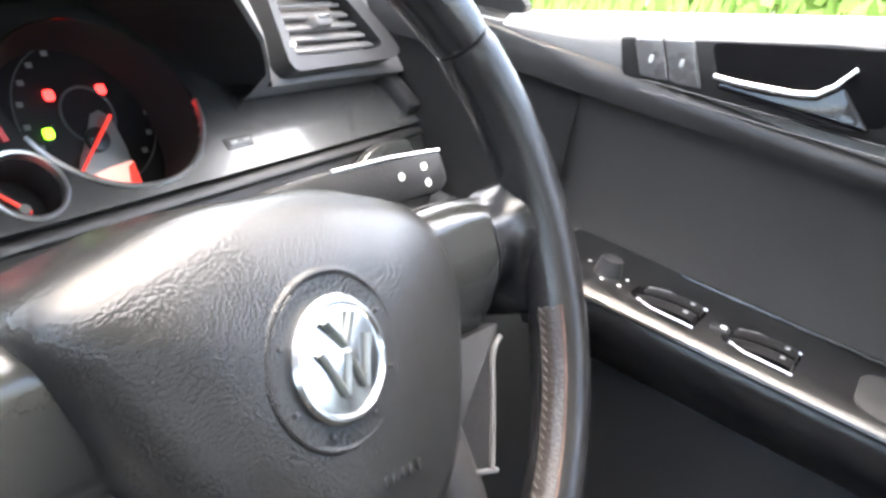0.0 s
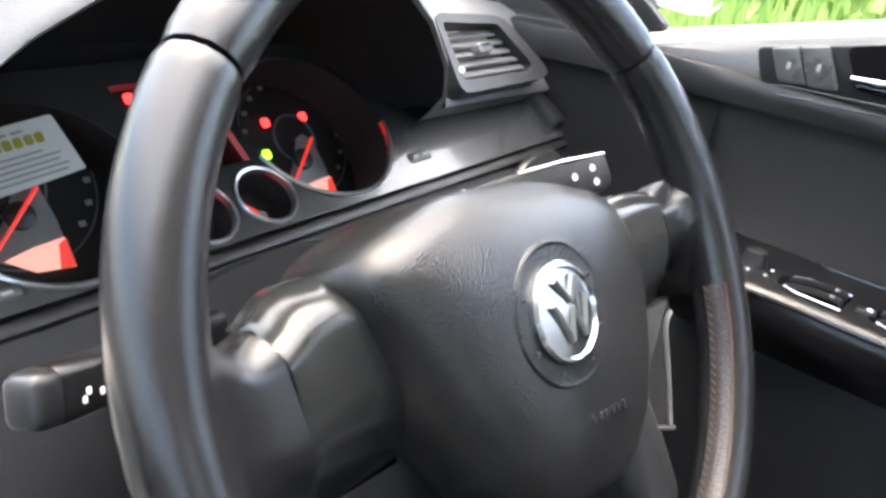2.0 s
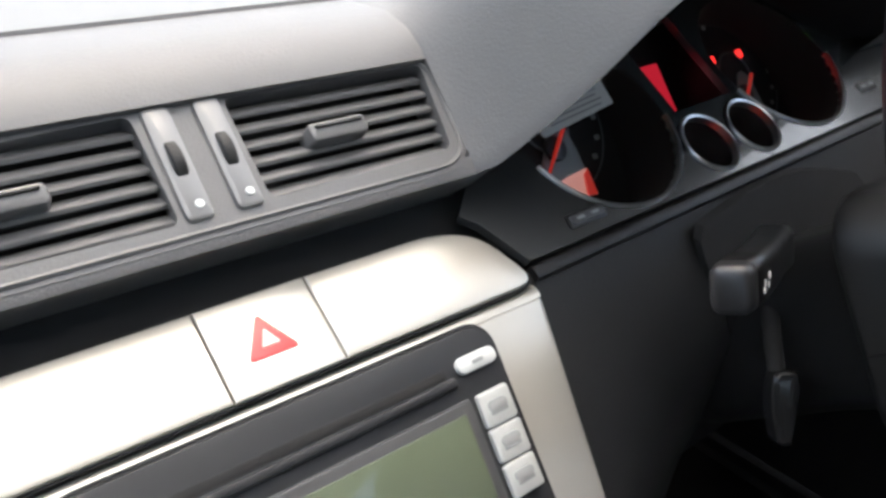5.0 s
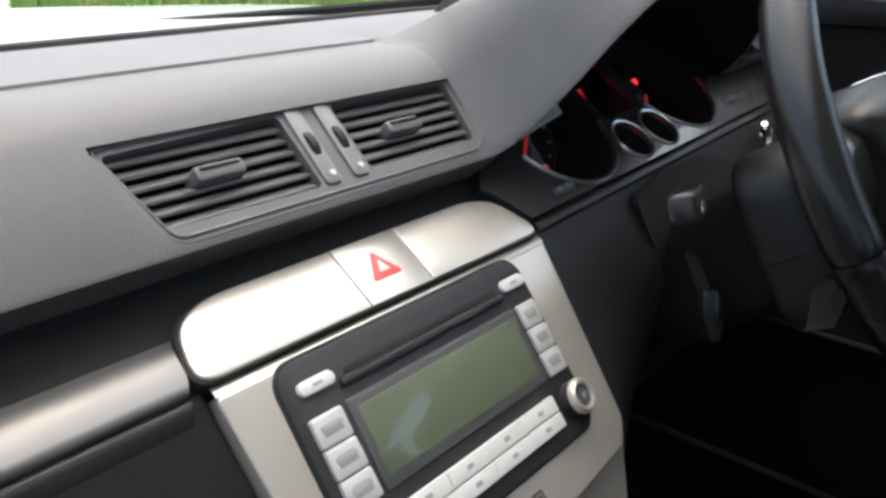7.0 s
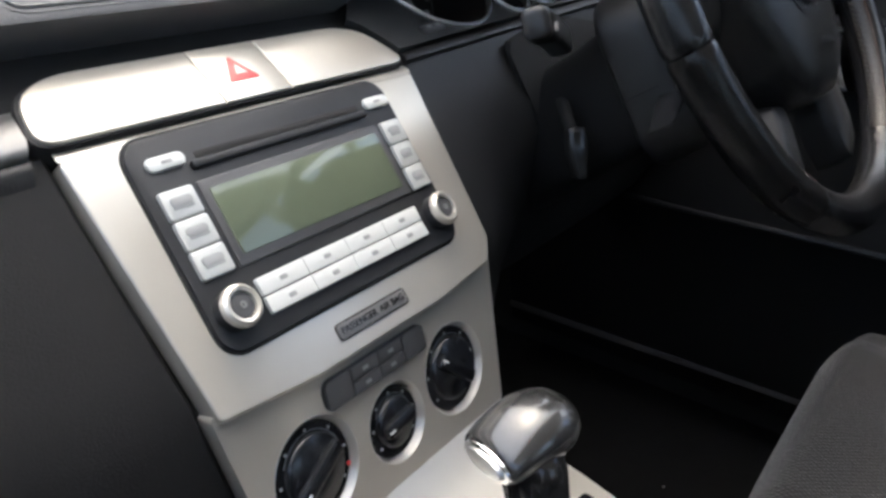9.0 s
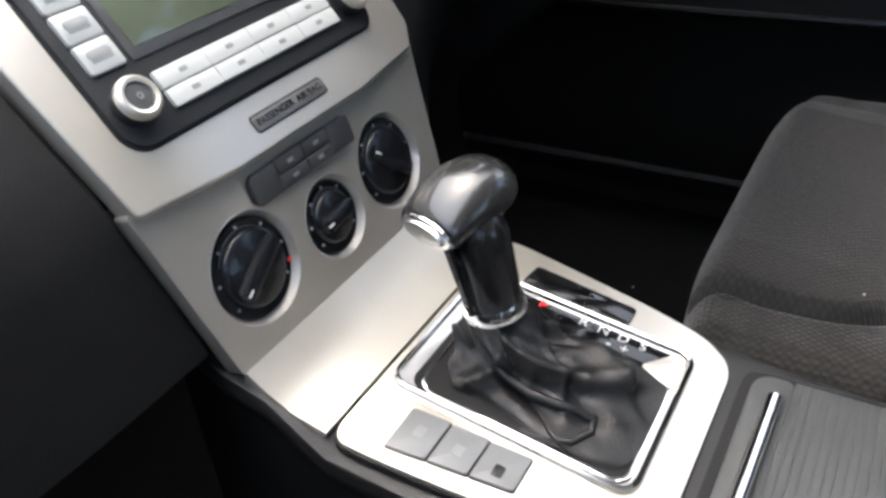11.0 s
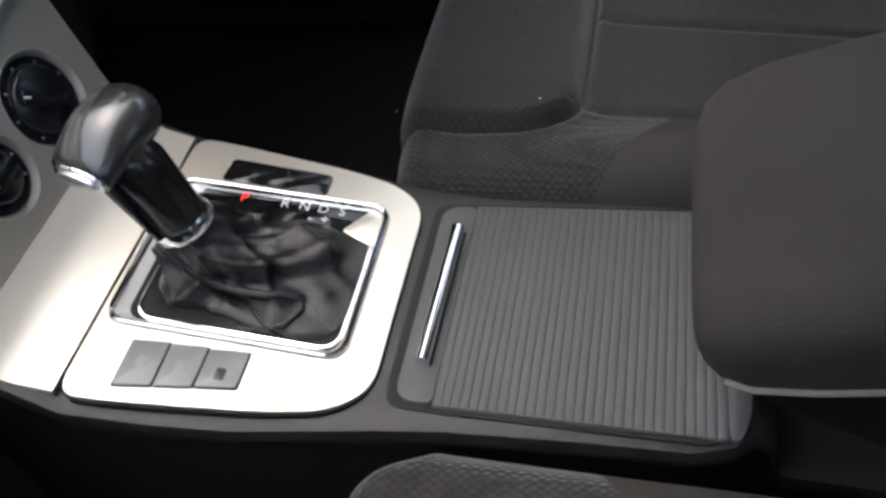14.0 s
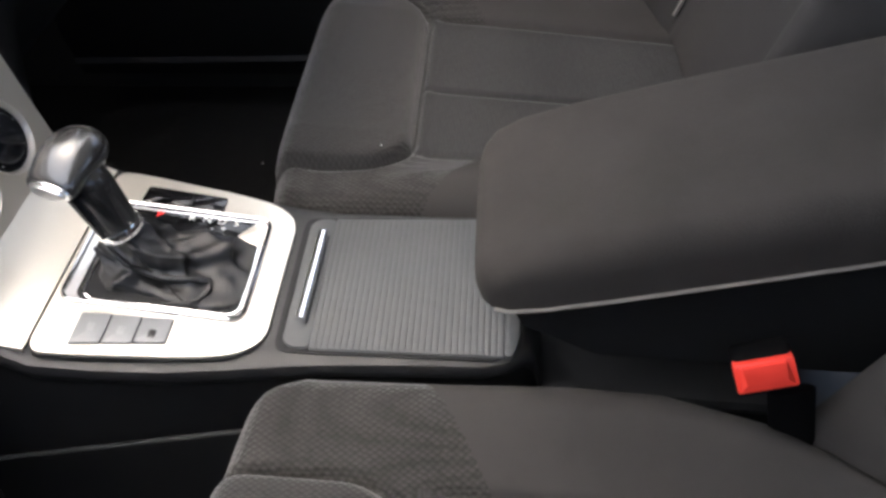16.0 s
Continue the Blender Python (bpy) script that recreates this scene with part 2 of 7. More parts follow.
def glass_material():
    m = bpy.data.materials.new("window_glass")
    m.use_nodes = True
    nt = m.node_tree
    b = nt.nodes["Principled BSDF"]
    b.inputs["Base Color"].default_value = (0.96, 0.98, 0.96, 1)
    b.inputs["Roughness"].default_value = 0.0
    b.inputs["Transmission Weight"].default_value = 1.0
    b.inputs["IOR"].default_value = 1.02
    return m


GLASS = glass_material()


# ---- building helpers ----
def plane(origin, right, up):
    """A local frame: u along right, v along up, w out of the surface."""
    ex = Vector(right).normalized()
    ev = Vector(up)
    ev = (ev - ev.dot(ex) * ex).normalized()
    ez = ex.cross(ev)
    m = Matrix.Identity(4)
    for n, c in enumerate((ex, ev, ez)):
        for k in range(3):
            m[k][n] = c[k]
    m.translation = Vector(origin)
    return m


FLAT = Matrix.Identity(4)


def thing(name, base, label, category, group="", kind=""):
    ob = new(name)
    ob.empty_display_size = 0.05
    ob.location = base
    return tagged(ob, label, category, group, kind)


def part(name, bm, mat, parent=None, label="", sharp=38):
    """Links a bmesh, given in the world's metres, as one mesh object under a thing or a part."""
    bmesh.ops.recalc_face_normals(bm, faces=bm.faces)
    me = bpy.data.meshes.new(name)
    bm.to_mesh(me)
    bm.free()
    me.materials.append(mat)
    me.shade_smooth()
    me.set_sharp_from_angle(angle=radians(sharp))
    ob = new(name, me)
    if parent is not None:
        ob.parent = parent
        if parent.type == "EMPTY":
            ob.matrix_parent_inverse = Matrix.Translation(parent.location).inverted()
    if label:
        ob["label"] = label
    return ob


def solo(name, bm, mat, label, category, group="", kind="", sharp=38):
    return tagged(part(name, bm, mat, None, "", sharp), label, category, group, kind)


def arc(cx, cy, r, a0, a1, n):
    return [(cx + r * math.cos(radians(a0 + (a1 - a0) * i / n)), cy + r * math.sin(radians(a0 + (a1 - a0) * i / n))) for i in range(n + 1)]


def rrect(x0, y0, x1, y1, r, n=5):
    r = min(r, (x1 - x0) / 2 - 1e-5, (y1 - y0) / 2 - 1e-5)
    return (arc(x1 - r, y0 + r, r, -90, 0, n) + arc(x1 - r, y1 - r, r, 0, 90, n) + arc(x0 + r, y1 - r, r, 90, 180, n) + arc(x0 + r, y0 + r, r, 180, 270, n))


def circle(cx, cy, r, n=32):
    return [(cx + r * math.cos(2 * math.pi * i / n), cy + r * math.sin(2 * math.pi * i / n)) for i in range(n)]


def smooth_poly(pts, r=0.01, n=4):
    """A polygon with its corners rounded."""
    out = []
    k = len(pts)
    for i in range(k):
        p, a, b = Vector(pts[i]), Vector(pts[i - 1]), Vector(pts[(i + 1) % k])
        da, db = (a - p), (b - p)
        ra = min(r, da.length * 0.45)
        rb = min(r, db.length * 0.45)
        s, e = p + da.normalized() * ra, p + db.normalized() * rb
        for j in range(n + 1):
            t = j / n
            q = (1 - t) ** 2 * s + 2 * t * (1 - t) * p + t * t * e
            out.append((q.x, q.y))
    return out


def inset(poly, d):
    out = []
    k = len(poly)
    area = sum(poly[i][0] * poly[(i + 1) % k][1] - poly[(i + 1) % k][0] * poly[i][1] for i in range(k))
    sgn = 1 if area > 0 else -1
    for i in range(k):
        a, p, b = Vector(poly[i - 1]), Vector(poly[i]), Vector(poly[(i + 1) % k])
        e = (b - a)
        if e.length < 1e-9:
            out.append(tuple(p))
            continue
        e.normalize()
        out.append((p.x - e.y * d * sgn, p.y + e.x * d * sgn))
    return out


def loft(bm, rings, closed=True, cap0=True, cap1=True):
    vs = [[bm.verts.new(p) for p in ring] for ring in rings]
    k = len(vs[0])
    for a, b in zip(vs[:-1], vs[1:]):
        for i in range(k if closed else k - 1):
            j = (i + 1) % k
            bm.faces.new((a[i], a[j], b[j], b[i]))
    if closed and cap0:
        bm.faces.new(vs[0][::-1])
    if closed and cap1:
        bm.faces.new(vs[-1])
    return bm


def prism(poly, m, w0, w1, bev=0.001, bm=None, round_n=2):
    """A slab of the given outline between the heights w0 and w1 of a local frame, its upper edge rounded."""
    bm = bm or bmesh.new()
    rings = [[m @ Vector((u, v, w0)) for u, v in poly]]
    b = min(bev, abs(w1 - w0) * 0.9)
    if b > 0:
        for j in range(round_n + 1):
            a = math.pi / 2 * j / round_n
            q = inset(poly, b * (1 - math.cos(a)))
            rings.append([m @ Vector((u, v, w1 - b + b * math.sin(a))) for u, v in q])
    else:
        rings.append([m @ Vector((u, v, w1)) for u, v in poly])
    return loft(bm, rings)


def block(m, x0, y0, z0, x1, y1, z1, r=0.004, bev=0.003, bm=None):
    return prism(rrect(x0, y0, x1, y1, r), m, z0, z1, min(bev, r * 0.85), bm)


def lathe(profile, m, n=32, bm=None, a0=0, a1=360):
    """Turns a profile of (radius, height) round the local w axis."""
    bm = bm or bmesh.new()
    full = abs(a1 - a0) >= 360
    k = n if full else n + 1
    rings = []
    for r, w in profile:
        rings.append([m @ Vector((r * math.cos(radians(a0 + (a1 - a0) * i / n)), r * math.sin(radians(a0 + (a1 - a0) * i / n)), w)) for i in range(k)])
    return loft(bm, rings, closed=full, cap0=False, cap1=False)


def tube(path, r, n=10, bm=None, flat=1.0, cap=True):
    """A round bar along a path; r may be a list."""
    bm = bm or bmesh.new()
    pts = [Vector(p) for p in path]
    rr = r if isinstance(r, (list, tuple)) else [r] * len(pts)
    t0 = (pts[1] - pts[0]).normalized()
    ref = Vector((0, 0, 1)) if abs(t0.z) < 0.9 else Vector((1, 0, 0))
    nrm = t0.cross(ref).normalized()
    rings = []
    for i, p in enumerate(pts):
        t = (pts[min(i + 1, len(pts) - 1)] - pts[max(i - 1, 0)]).normalized()
        nrm = (nrm - nrm.dot(t) * t).normalized()
        bi = t.cross(nrm)
        rings.append([p + rr[i] * (math.cos(2 * math.pi * j / n) * nrm + flat * math.sin(2 * math.pi * j / n) * bi) for j in range(n)])
    return loft(bm, rings, True, cap, cap)


def sheet(rows, bm=None, thick=0.0, direction=(0, 0, -1)):
    """A surface through rows of points; with a thickness it becomes a closed shell."""
    bm = bm or bmesh.new()
    vs = [[bm.verts.new(p) for p in row] for row in rows]
    for a, b in zip(vs[:-1], vs[1:]):
        for i in range(len(a) - 1):
            bm.faces.new((a[i], a[i + 1], b[i + 1], b[i]))
    if thick:
        off = Vector(direction).normalized() * thick
        ws = [[bm.verts.new(Vector(p) + off) for p in row] for row in rows]
        for a, b in zip(ws[:-1], ws[1:]):
            for i in range(len(a) - 1):
                bm.faces.new((a[i], b[i], b[i + 1], a[i + 1]))
        edge = [(r, 0) for r in range(len(rows))] + [(len(rows) - 1, c) for c in range(1, len(rows[0]))]
        edge += [(r, len(rows[0]) - 1) for r in range(len(rows) - 2, -1, -1)] + [(0, c) for c in range(len(rows[0]) - 2, 0, -1)]
        for (r0, c0), (r1, c1) in zip(edge, edge[1:] + edge[:1]):
            bm.faces.new((vs[r0][c0], vs[r1][c1], ws[r1][c1], ws[r0][c0]))
    return bm


def holed(outer, holes, m, w, depth, bm=None):
    """A flat plate with round openings that go through it."""
    from mathutils.geometry import delaunay_2d_cdt
    bm = bm or bmesh.new()
    pts, faces = [Vector(p) for p in outer], [list(range(len(outer)))]
    for h in holes:
        faces.append(list(range(len(pts), len(pts) + len(h))))
        pts += [Vector(p) for p in h]
    edges = [(f[i], f[(i + 1) % len(f)]) for f in faces for i in range(len(f))]
    vo, eo, fo, *_ = delaunay_2d_cdt(pts, edges, [faces[0]], 1, 1e-6)

    def inside(p, poly):
        c = False
        for i in range(len(poly)):
            (x0, y0), (x1, y1) = poly[i - 1], poly[i]
            if (y0 > p[1]) != (y1 > p[1]) and p[0] < (x1 - x0) * (p[1] - y0) / (y1 - y0) + x0:
                c = not c
        return c

    top = [bm.verts.new(m @ Vector((p[0], p[1], w))) for p in vo]
    for f in fo:
        c = sum((vo[i] for i in f), Vector((0, 0))) / len(f)
        if inside(c, outer) and not any(inside(c, h) for h in holes):
            bm.faces.new([top[i] for i in f])
    for poly in [outer] + list(holes):
        ring = [bm.verts.new(m @ Vector((p[0], p[1], w))) for p in poly]
        low = [bm.verts.new(m @ Vector((p[0], p[1], w - depth))) for p in poly]
        for i in range(len(poly)):
            bm.faces.new((ring[i - 1], ring[i], low[i], low[i - 1]))
    bmesh.ops.remove_doubles(bm, verts=bm.verts, dist=1e-6)
    return bm


def letters(text, m, size, mat, parent, name="lettering", depth=0.0002, align="CENTER"):
    cu = bpy.data.curves.new(name, "FONT")
    cu.body, cu.size, cu.extrude, cu.align_x, cu.align_y = text, size, depth, align, "CENTER"
    tmp = bpy.data.objects.new("tmp", cu)
    scene.collection.objects.link(tmp)
    bpy.context.view_layer.update()
    me = bpy.data.meshes.new_from_object(tmp.evaluated_get(bpy.context.evaluated_depsgraph_get()))
    bpy.data.objects.remove(tmp)
    bm = bmesh.new()
    bm.from_mesh(me)
    bpy.data.meshes.remove(me)
    bm.transform(m)
    return part(name, bm, mat, parent)


def lerp(table, x):
    """Linear interpolation in a short table of (x, value)."""
    for (x0, v0), (x1, v1) in zip(table[:-1], table[1:]):
        if x <= x1:
            t = min(1, max(0, (x - x0) / (x1 - x0)))
            return v0 + (v1 - v0) * t
    return table[-1][1]


# ---- the shell of the cabin ----
def shell():
    bm = bmesh.new()
    block(FLAT, -0.86, -2.1, 0.16, 0.86, 0.80, 0.225, 0.02, 0.005, bm)
    solo("floor", bm, CARPET, "black carpeted cabin floor", "floor", kind="structure")
    # bulkhead under the windscreen
    bm = sheet([[(x, 0.62, 0.2) for x in (-0.86, 0.86)], [(x, 0.58, 0.6) for x in (-0.86, 0.86)], [(x, 0.66, 0.95) for x in (-0.86, 0.86)]], thick=0.03, direction=(0, 1, 0))
    solo("wall_front", bm, CARPET, "dark carpeted bulkhead ahead of the footwells", "bulkhead", kind="structure")
    bm = bmesh.new()
    block(plane((0, -2.0, 0), (1, 0, 0), (0, 0, 1)), -0.86, 0.2, -0.03, 0.86, 1.0, 0.0, 0.02, 0.005, bm)
    solo("wall_rear", bm, LINER, "grey trimmed rear bulkhead of the cabin", "bulkhead", kind="structure")
    # roof with its lining
    rows = []
    for i in range(13):
        y = -0.30 - i / 12 * 1.45
        rows.append([(x, y, 1.40 + 0.05 * math.sin(math.pi * i / 12) - 0.06 * (x / 0.62) ** 4) for x in np.linspace(-0.62, 0.62, 13)])
    solo("ceiling", sheet(rows, thick=0.03, direction=(0, 0, 1)), LINER, "pale grey cloth headliner of the roof", "headliner", kind="structure")
    # pillars and the frames round the windows
    for side, sx in (("left", -1), ("right", 1)):
        bm = tube([(sx * 0.80, 0.46, 0.96), (sx * 0.76, 0.22, 1.11), (sx * 0.66, -0.18, 1.34), (sx * 0.60, -0.45, 1.41), (sx * 0.60, -1.3, 1.40), (sx * 0.66, -1.75, 1.22), (sx * 0.72, -2.0, 1.0)], 0.04, 8)
        tube([(sx * 0.79, -0.62, 0.9), (sx * 0.72, -0.62, 1.2), (sx * 0.60, -0.60, 1.41)], 0.045, 8, bm)
        solo("window_pillar", bm, LINER, "grey trimmed windscreen pillar and roof rail", "pillar", kind="structure")
    # lower side wall behind and below the doors
    for sx in (-1, 1):
        bm = bmesh.new()
        block(plane((sx * 0.84, 0, 0), (0, 1, 0), (0, 0, 1)), -2.0, 0.18, -0.02, 0.64, 0.93, 0.02, 0.02, 0.005, bm)
        solo("wall_side", bm, SILL, "dark trimmed sill and side wall of the cabin", "body side", kind="structure")
    # glass
    bm = sheet([[(-0.80, 0.43, 0.968), (0.80, 0.43, 0.968)], [(-0.62, -0.30, 1.395), (0.62, -0.30, 1.395)]], thick=0.004, direction=(0, 0.5, 0.8))
    w = solo("window_front", bm, GLASS, "clear laminated windscreen", "windscreen", kind="structure")
    w.visible_shadow = False
    bm = sheet([[(-0.80, 0.10, 1.0), (-0.80, -0.60, 1.08)], [(-0.64, -0.02, 1.385), (-0.64, -0.60, 1.40)]], thick=0.004, direction=(-1, 0, 0.2))
    solo("window_2", bm, GLASS, "clear side window on the passenger's side", "window", kind="structure").visible_shadow = False
    bm = sheet([[(-0.70, -1.98, 1.0), (0.70, -1.98, 1.0)], [(-0.60, -1.74, 1.36), (0.60, -1.74, 1.36)]], thick=0.004, direction=(0, -1, 0.4))
    solo("window_3", bm, GLASS, "clear rear window", "window", kind="structure").visible_shadow = False
    bm = tube([(x, 0.422 - 0.03 * (x / 0.8) ** 2, 0.974) for x in np.linspace(-0.79, 0.79, 21)], 0.006, 8)
    solo("trim", bm, RUBBER, "black rubber seal along the windscreen base", "seal", kind="structure")
    rows = [[(x, y, z - 0.04 * (x / 0.85) ** 2) for x in np.linspace(-0.85, 0.85, 15)] for y, z in ((0.455, 0.950), (0.62, 0.955), (0.9, 0.945), (1.2, 0.915), (1.5, 0.86), (1.62, 0.78))]
    solo("bonnet", sheet(rows, thick=0.02), PAINT, "white painted car bonnet beyond the windscreen", "bonnet", kind="structure")


shell()


# ---- outside: road, grass verge ----
def outside():
    m = bpy.data.materials.new("ground_paving")
    m.use_nodes = True
    nt = m.node_tree
    b = nt.nodes["Principled BSDF"]
    geo = nt.nodes.new("ShaderNodeNewGeometry")
    n1 = nt.nodes.new("ShaderNodeTexNoise")
    n1.inputs["Scale"].default_value = 1.7
    n1.inputs["Detail"].default_value = 8
    nt.links.new(geo.outputs["Position"], n1.inputs["Vector"])
    ramp = nt.nodes.new("ShaderNodeValToRGB")
    ramp.color_ramp.elements[0].color = (0.30, 0.29, 0.27, 1)
    ramp.color_ramp.elements[1].color = (0.50, 0.49, 0.46, 1)
    nt.links.new(n1.outputs["Fac"], ramp.inputs[0])
    nt.links.new(ramp.outputs[0], b.inputs["Base Color"])
    b.inputs["Roughness"].default_value = 0.9
    bm = bmesh.new()
    bmesh.ops.create_grid(bm, x_segments=40, y_segments=40, size=400)
    solo("ground", bm, m, "pale worn paving and open ground round the car", "ground", kind="structure")
    leaf = material("verge_leaf", (0.26, 0.38, 0.09), 0.6, vary=0.5, vary_scale=3.0)
    rnd = random.Random(4)
    verts, faces = [], []

    def blade(x, y, z, h, lean, wid):
        a = rnd.uniform(0, 6.283)
        dx, dy = math.cos(a), math.sin(a)
        k = len(verts)
        lx, ly = rnd.uniform(-lean, lean), rnd.uniform(-lean, lean)
        verts.extend([(x - dx * wid, y - dy * wid, z), (x + dx * wid, y + dy * wid, z), (x + lx * 0.5 + dx * wid, y + ly * 0.5 + dy * wid, z + h * 0.6), (x + lx, y + ly, z + h), (x + lx * 0.5 - dx * wid, y + ly * 0.5 - dy * wid, z + h * 0.6)])
        faces.append((k, k + 1, k + 2, k + 3, k + 4))

    for _ in range(26000):
        x = 3.0 + rnd.random() ** 1.2 * 6
        y = rnd.uniform(-5, 8)
        if x < 3.0 + 0.5 * (1 + math.sin(y * 1.3)) * (0.5 + 0.5 * math.sin(y * 3.1 + 1.0)):
            continue
        h = rnd.uniform(0.10, 0.35) * (1 + max(0, x - 4.0) * 0.35)
        blade(x, y, 0.0, h, 0.16, rnd.uniform(0.012, 0.035))
    me = bpy.data.meshes.new("grass_verge")
    me.from_pydata(verts, [], faces)
    me.materials.append(leaf)
    g = new("grass_verge", me)
    tagged(g, "bright green leafy grass verge beside the car", "grass", kind="stuff")
    # the hedge further off, thick with leaves
    verts, faces = [], []
    for _ in range(22000):
        y = rnd.uniform(-8, 14)
        x = 8.5 + rnd.gauss(0, 0.55) + 0.5 * math.sin(y * 0.8)
        z = abs(rnd.gauss(0.5, 0.75)) * (1 + 0.25 * math.sin(y * 1.7))
        blade(x, y, z, rnd.uniform(0.1, 0.22), 0.12, rnd.uniform(0.03, 0.07))
    me = bpy.data.meshes.new("hedge")
    me.from_pydata(verts, [], faces)
    me.materials.append(leaf)
    tagged(new("hedge", me), "dense sunlit green hedge beyond the verge", "hedge", kind="stuff")


outside()


# ---- dashboard ----
# Local frames of its surfaces.
RADIO_P = plane((0, -0.017, 0.742), (1, 0, 0), (0, 0.628, 0.778))
HAZ_P = plane((0, 0.084, 0.866), (1, 0, 0), (0, 0.844, 0.537))
TRIM_P = plane((0, 0.085, 0.866), (1, 0, 0.04), (0, 0.842, 0.539))
CLIM_P = plane((0, -0.016, 0.735), (1, 0, 0), (0, 0.302, 0.953))
VENT_P = plane((0, 0.106, 0.921), (1, 0, 0), (0, 0.735, 0.678))
DIAL_P = plane((-0.0024, 0.1487, 0.8564), (1, 0, 0), (0, 0.643, 0.766)) @ Matrix.Scale(1.048, 4)


def hood_lip(x):
    """Lip of the hood over the instruments: height over the pad's own lip."""
    if x < 0.136 or x > 0.58:
        return 0.0
    return lerp([(0.136, 0.0), (0.150, 0.022), (0.165, 0.052), (0.180, 0.085), (0.198, 0.108), (0.218, 0.124), (0.24, 0.136), (0.28, 0.149), (0.32, 0.154), (0.355, 0.150), (0.39, 0.137), (0.4147, 0.123), (0.461, 0.096), (0.519, 0.053), (0.555, 0.022), (0.58, 0.0)], x)


def pad_profile(x):
    """Section of the soft dashboard pad at x, from under its lip over the top to the windscreen: (y, z)."""
    h = hood_lip(x)
    rise = 0.0
    if x > 0.345:
        rise = 0.018 * min(1, (x - 0.345) / 0.2)
    z0 = 0.925 + h + rise
    y0 = 0.100 - 0.6 * (0.005 + h - 0.0) * (1 if h > 0 else 0) + 0.003
    lip = max(0.0, 1 - h / 0.05)
    y0, z0 = y0 + 0.008 * lip, z0 - 0.001 * lip
    inner = -0.1462 < x < 0.1305
    low = 0.10 if x > -0.129 else min(0.84, 0.15 + (-0.129 - x) / 0.019 * 0.80)
    push = 0.030 if inner else 0.0
    if h > 0.0:
        f = h / 0.155
        fwd, up = 0.053 * (1 - f) + 0.03 * f, 0.049 * (1 - f) + 0.012 * f
    else:
        f, fwd, up = 0.0, 0.053, 0.049
    a, b = (y0 + 0.004, z0 - 0.003), (y0 + fwd, z0 + up)
    ny, nz = 0.678, -0.735
    s = lambda t, p: (a[0] + (b[0] - a[0]) * t + ny * p, a[1] + (b[1] - a[1]) * t + nz * p)
    g = max(0.1, 1 - h / 0.02)
    back = [(y0 + 0.003 + 0.031 * g, z0 - 0.006 - 0.028 * g), (y0 + 0.003 + 0.013 * g, z0 - 0.006 - 0.010 * g), (y0 + 0.003, z0 - 0.006)]
    face = [s(0, 0), s(low, 0), s(low + 0.001, push), s(0.90, push), s(0.901, 0), s(1.0, 0)]
    ty, tz = b
    top = [(ty + 0.012, tz + 0.008), (ty + 0.03, tz + 0.013), (ty + 0.07, tz + 0.012 - 0.030 * f), (0.235 - 0.03 * f, 0.987 + 0.026 * f), (0.30, 0.985 + 0.007 * f), (0.36, 0.981), (0.40, 0.977), (0.424, 0.972)]
    return back + face + top


def knee(z):
    """How far ahead the driver's lower panel lies at the height z."""
    return lerp([(0.55, 0.15), (0.62, 0.085), (0.70, 0.054), (0.77, 0.047), (0.80, 0.050), (0.83, 0.060), (0.862, 0.078)], z)


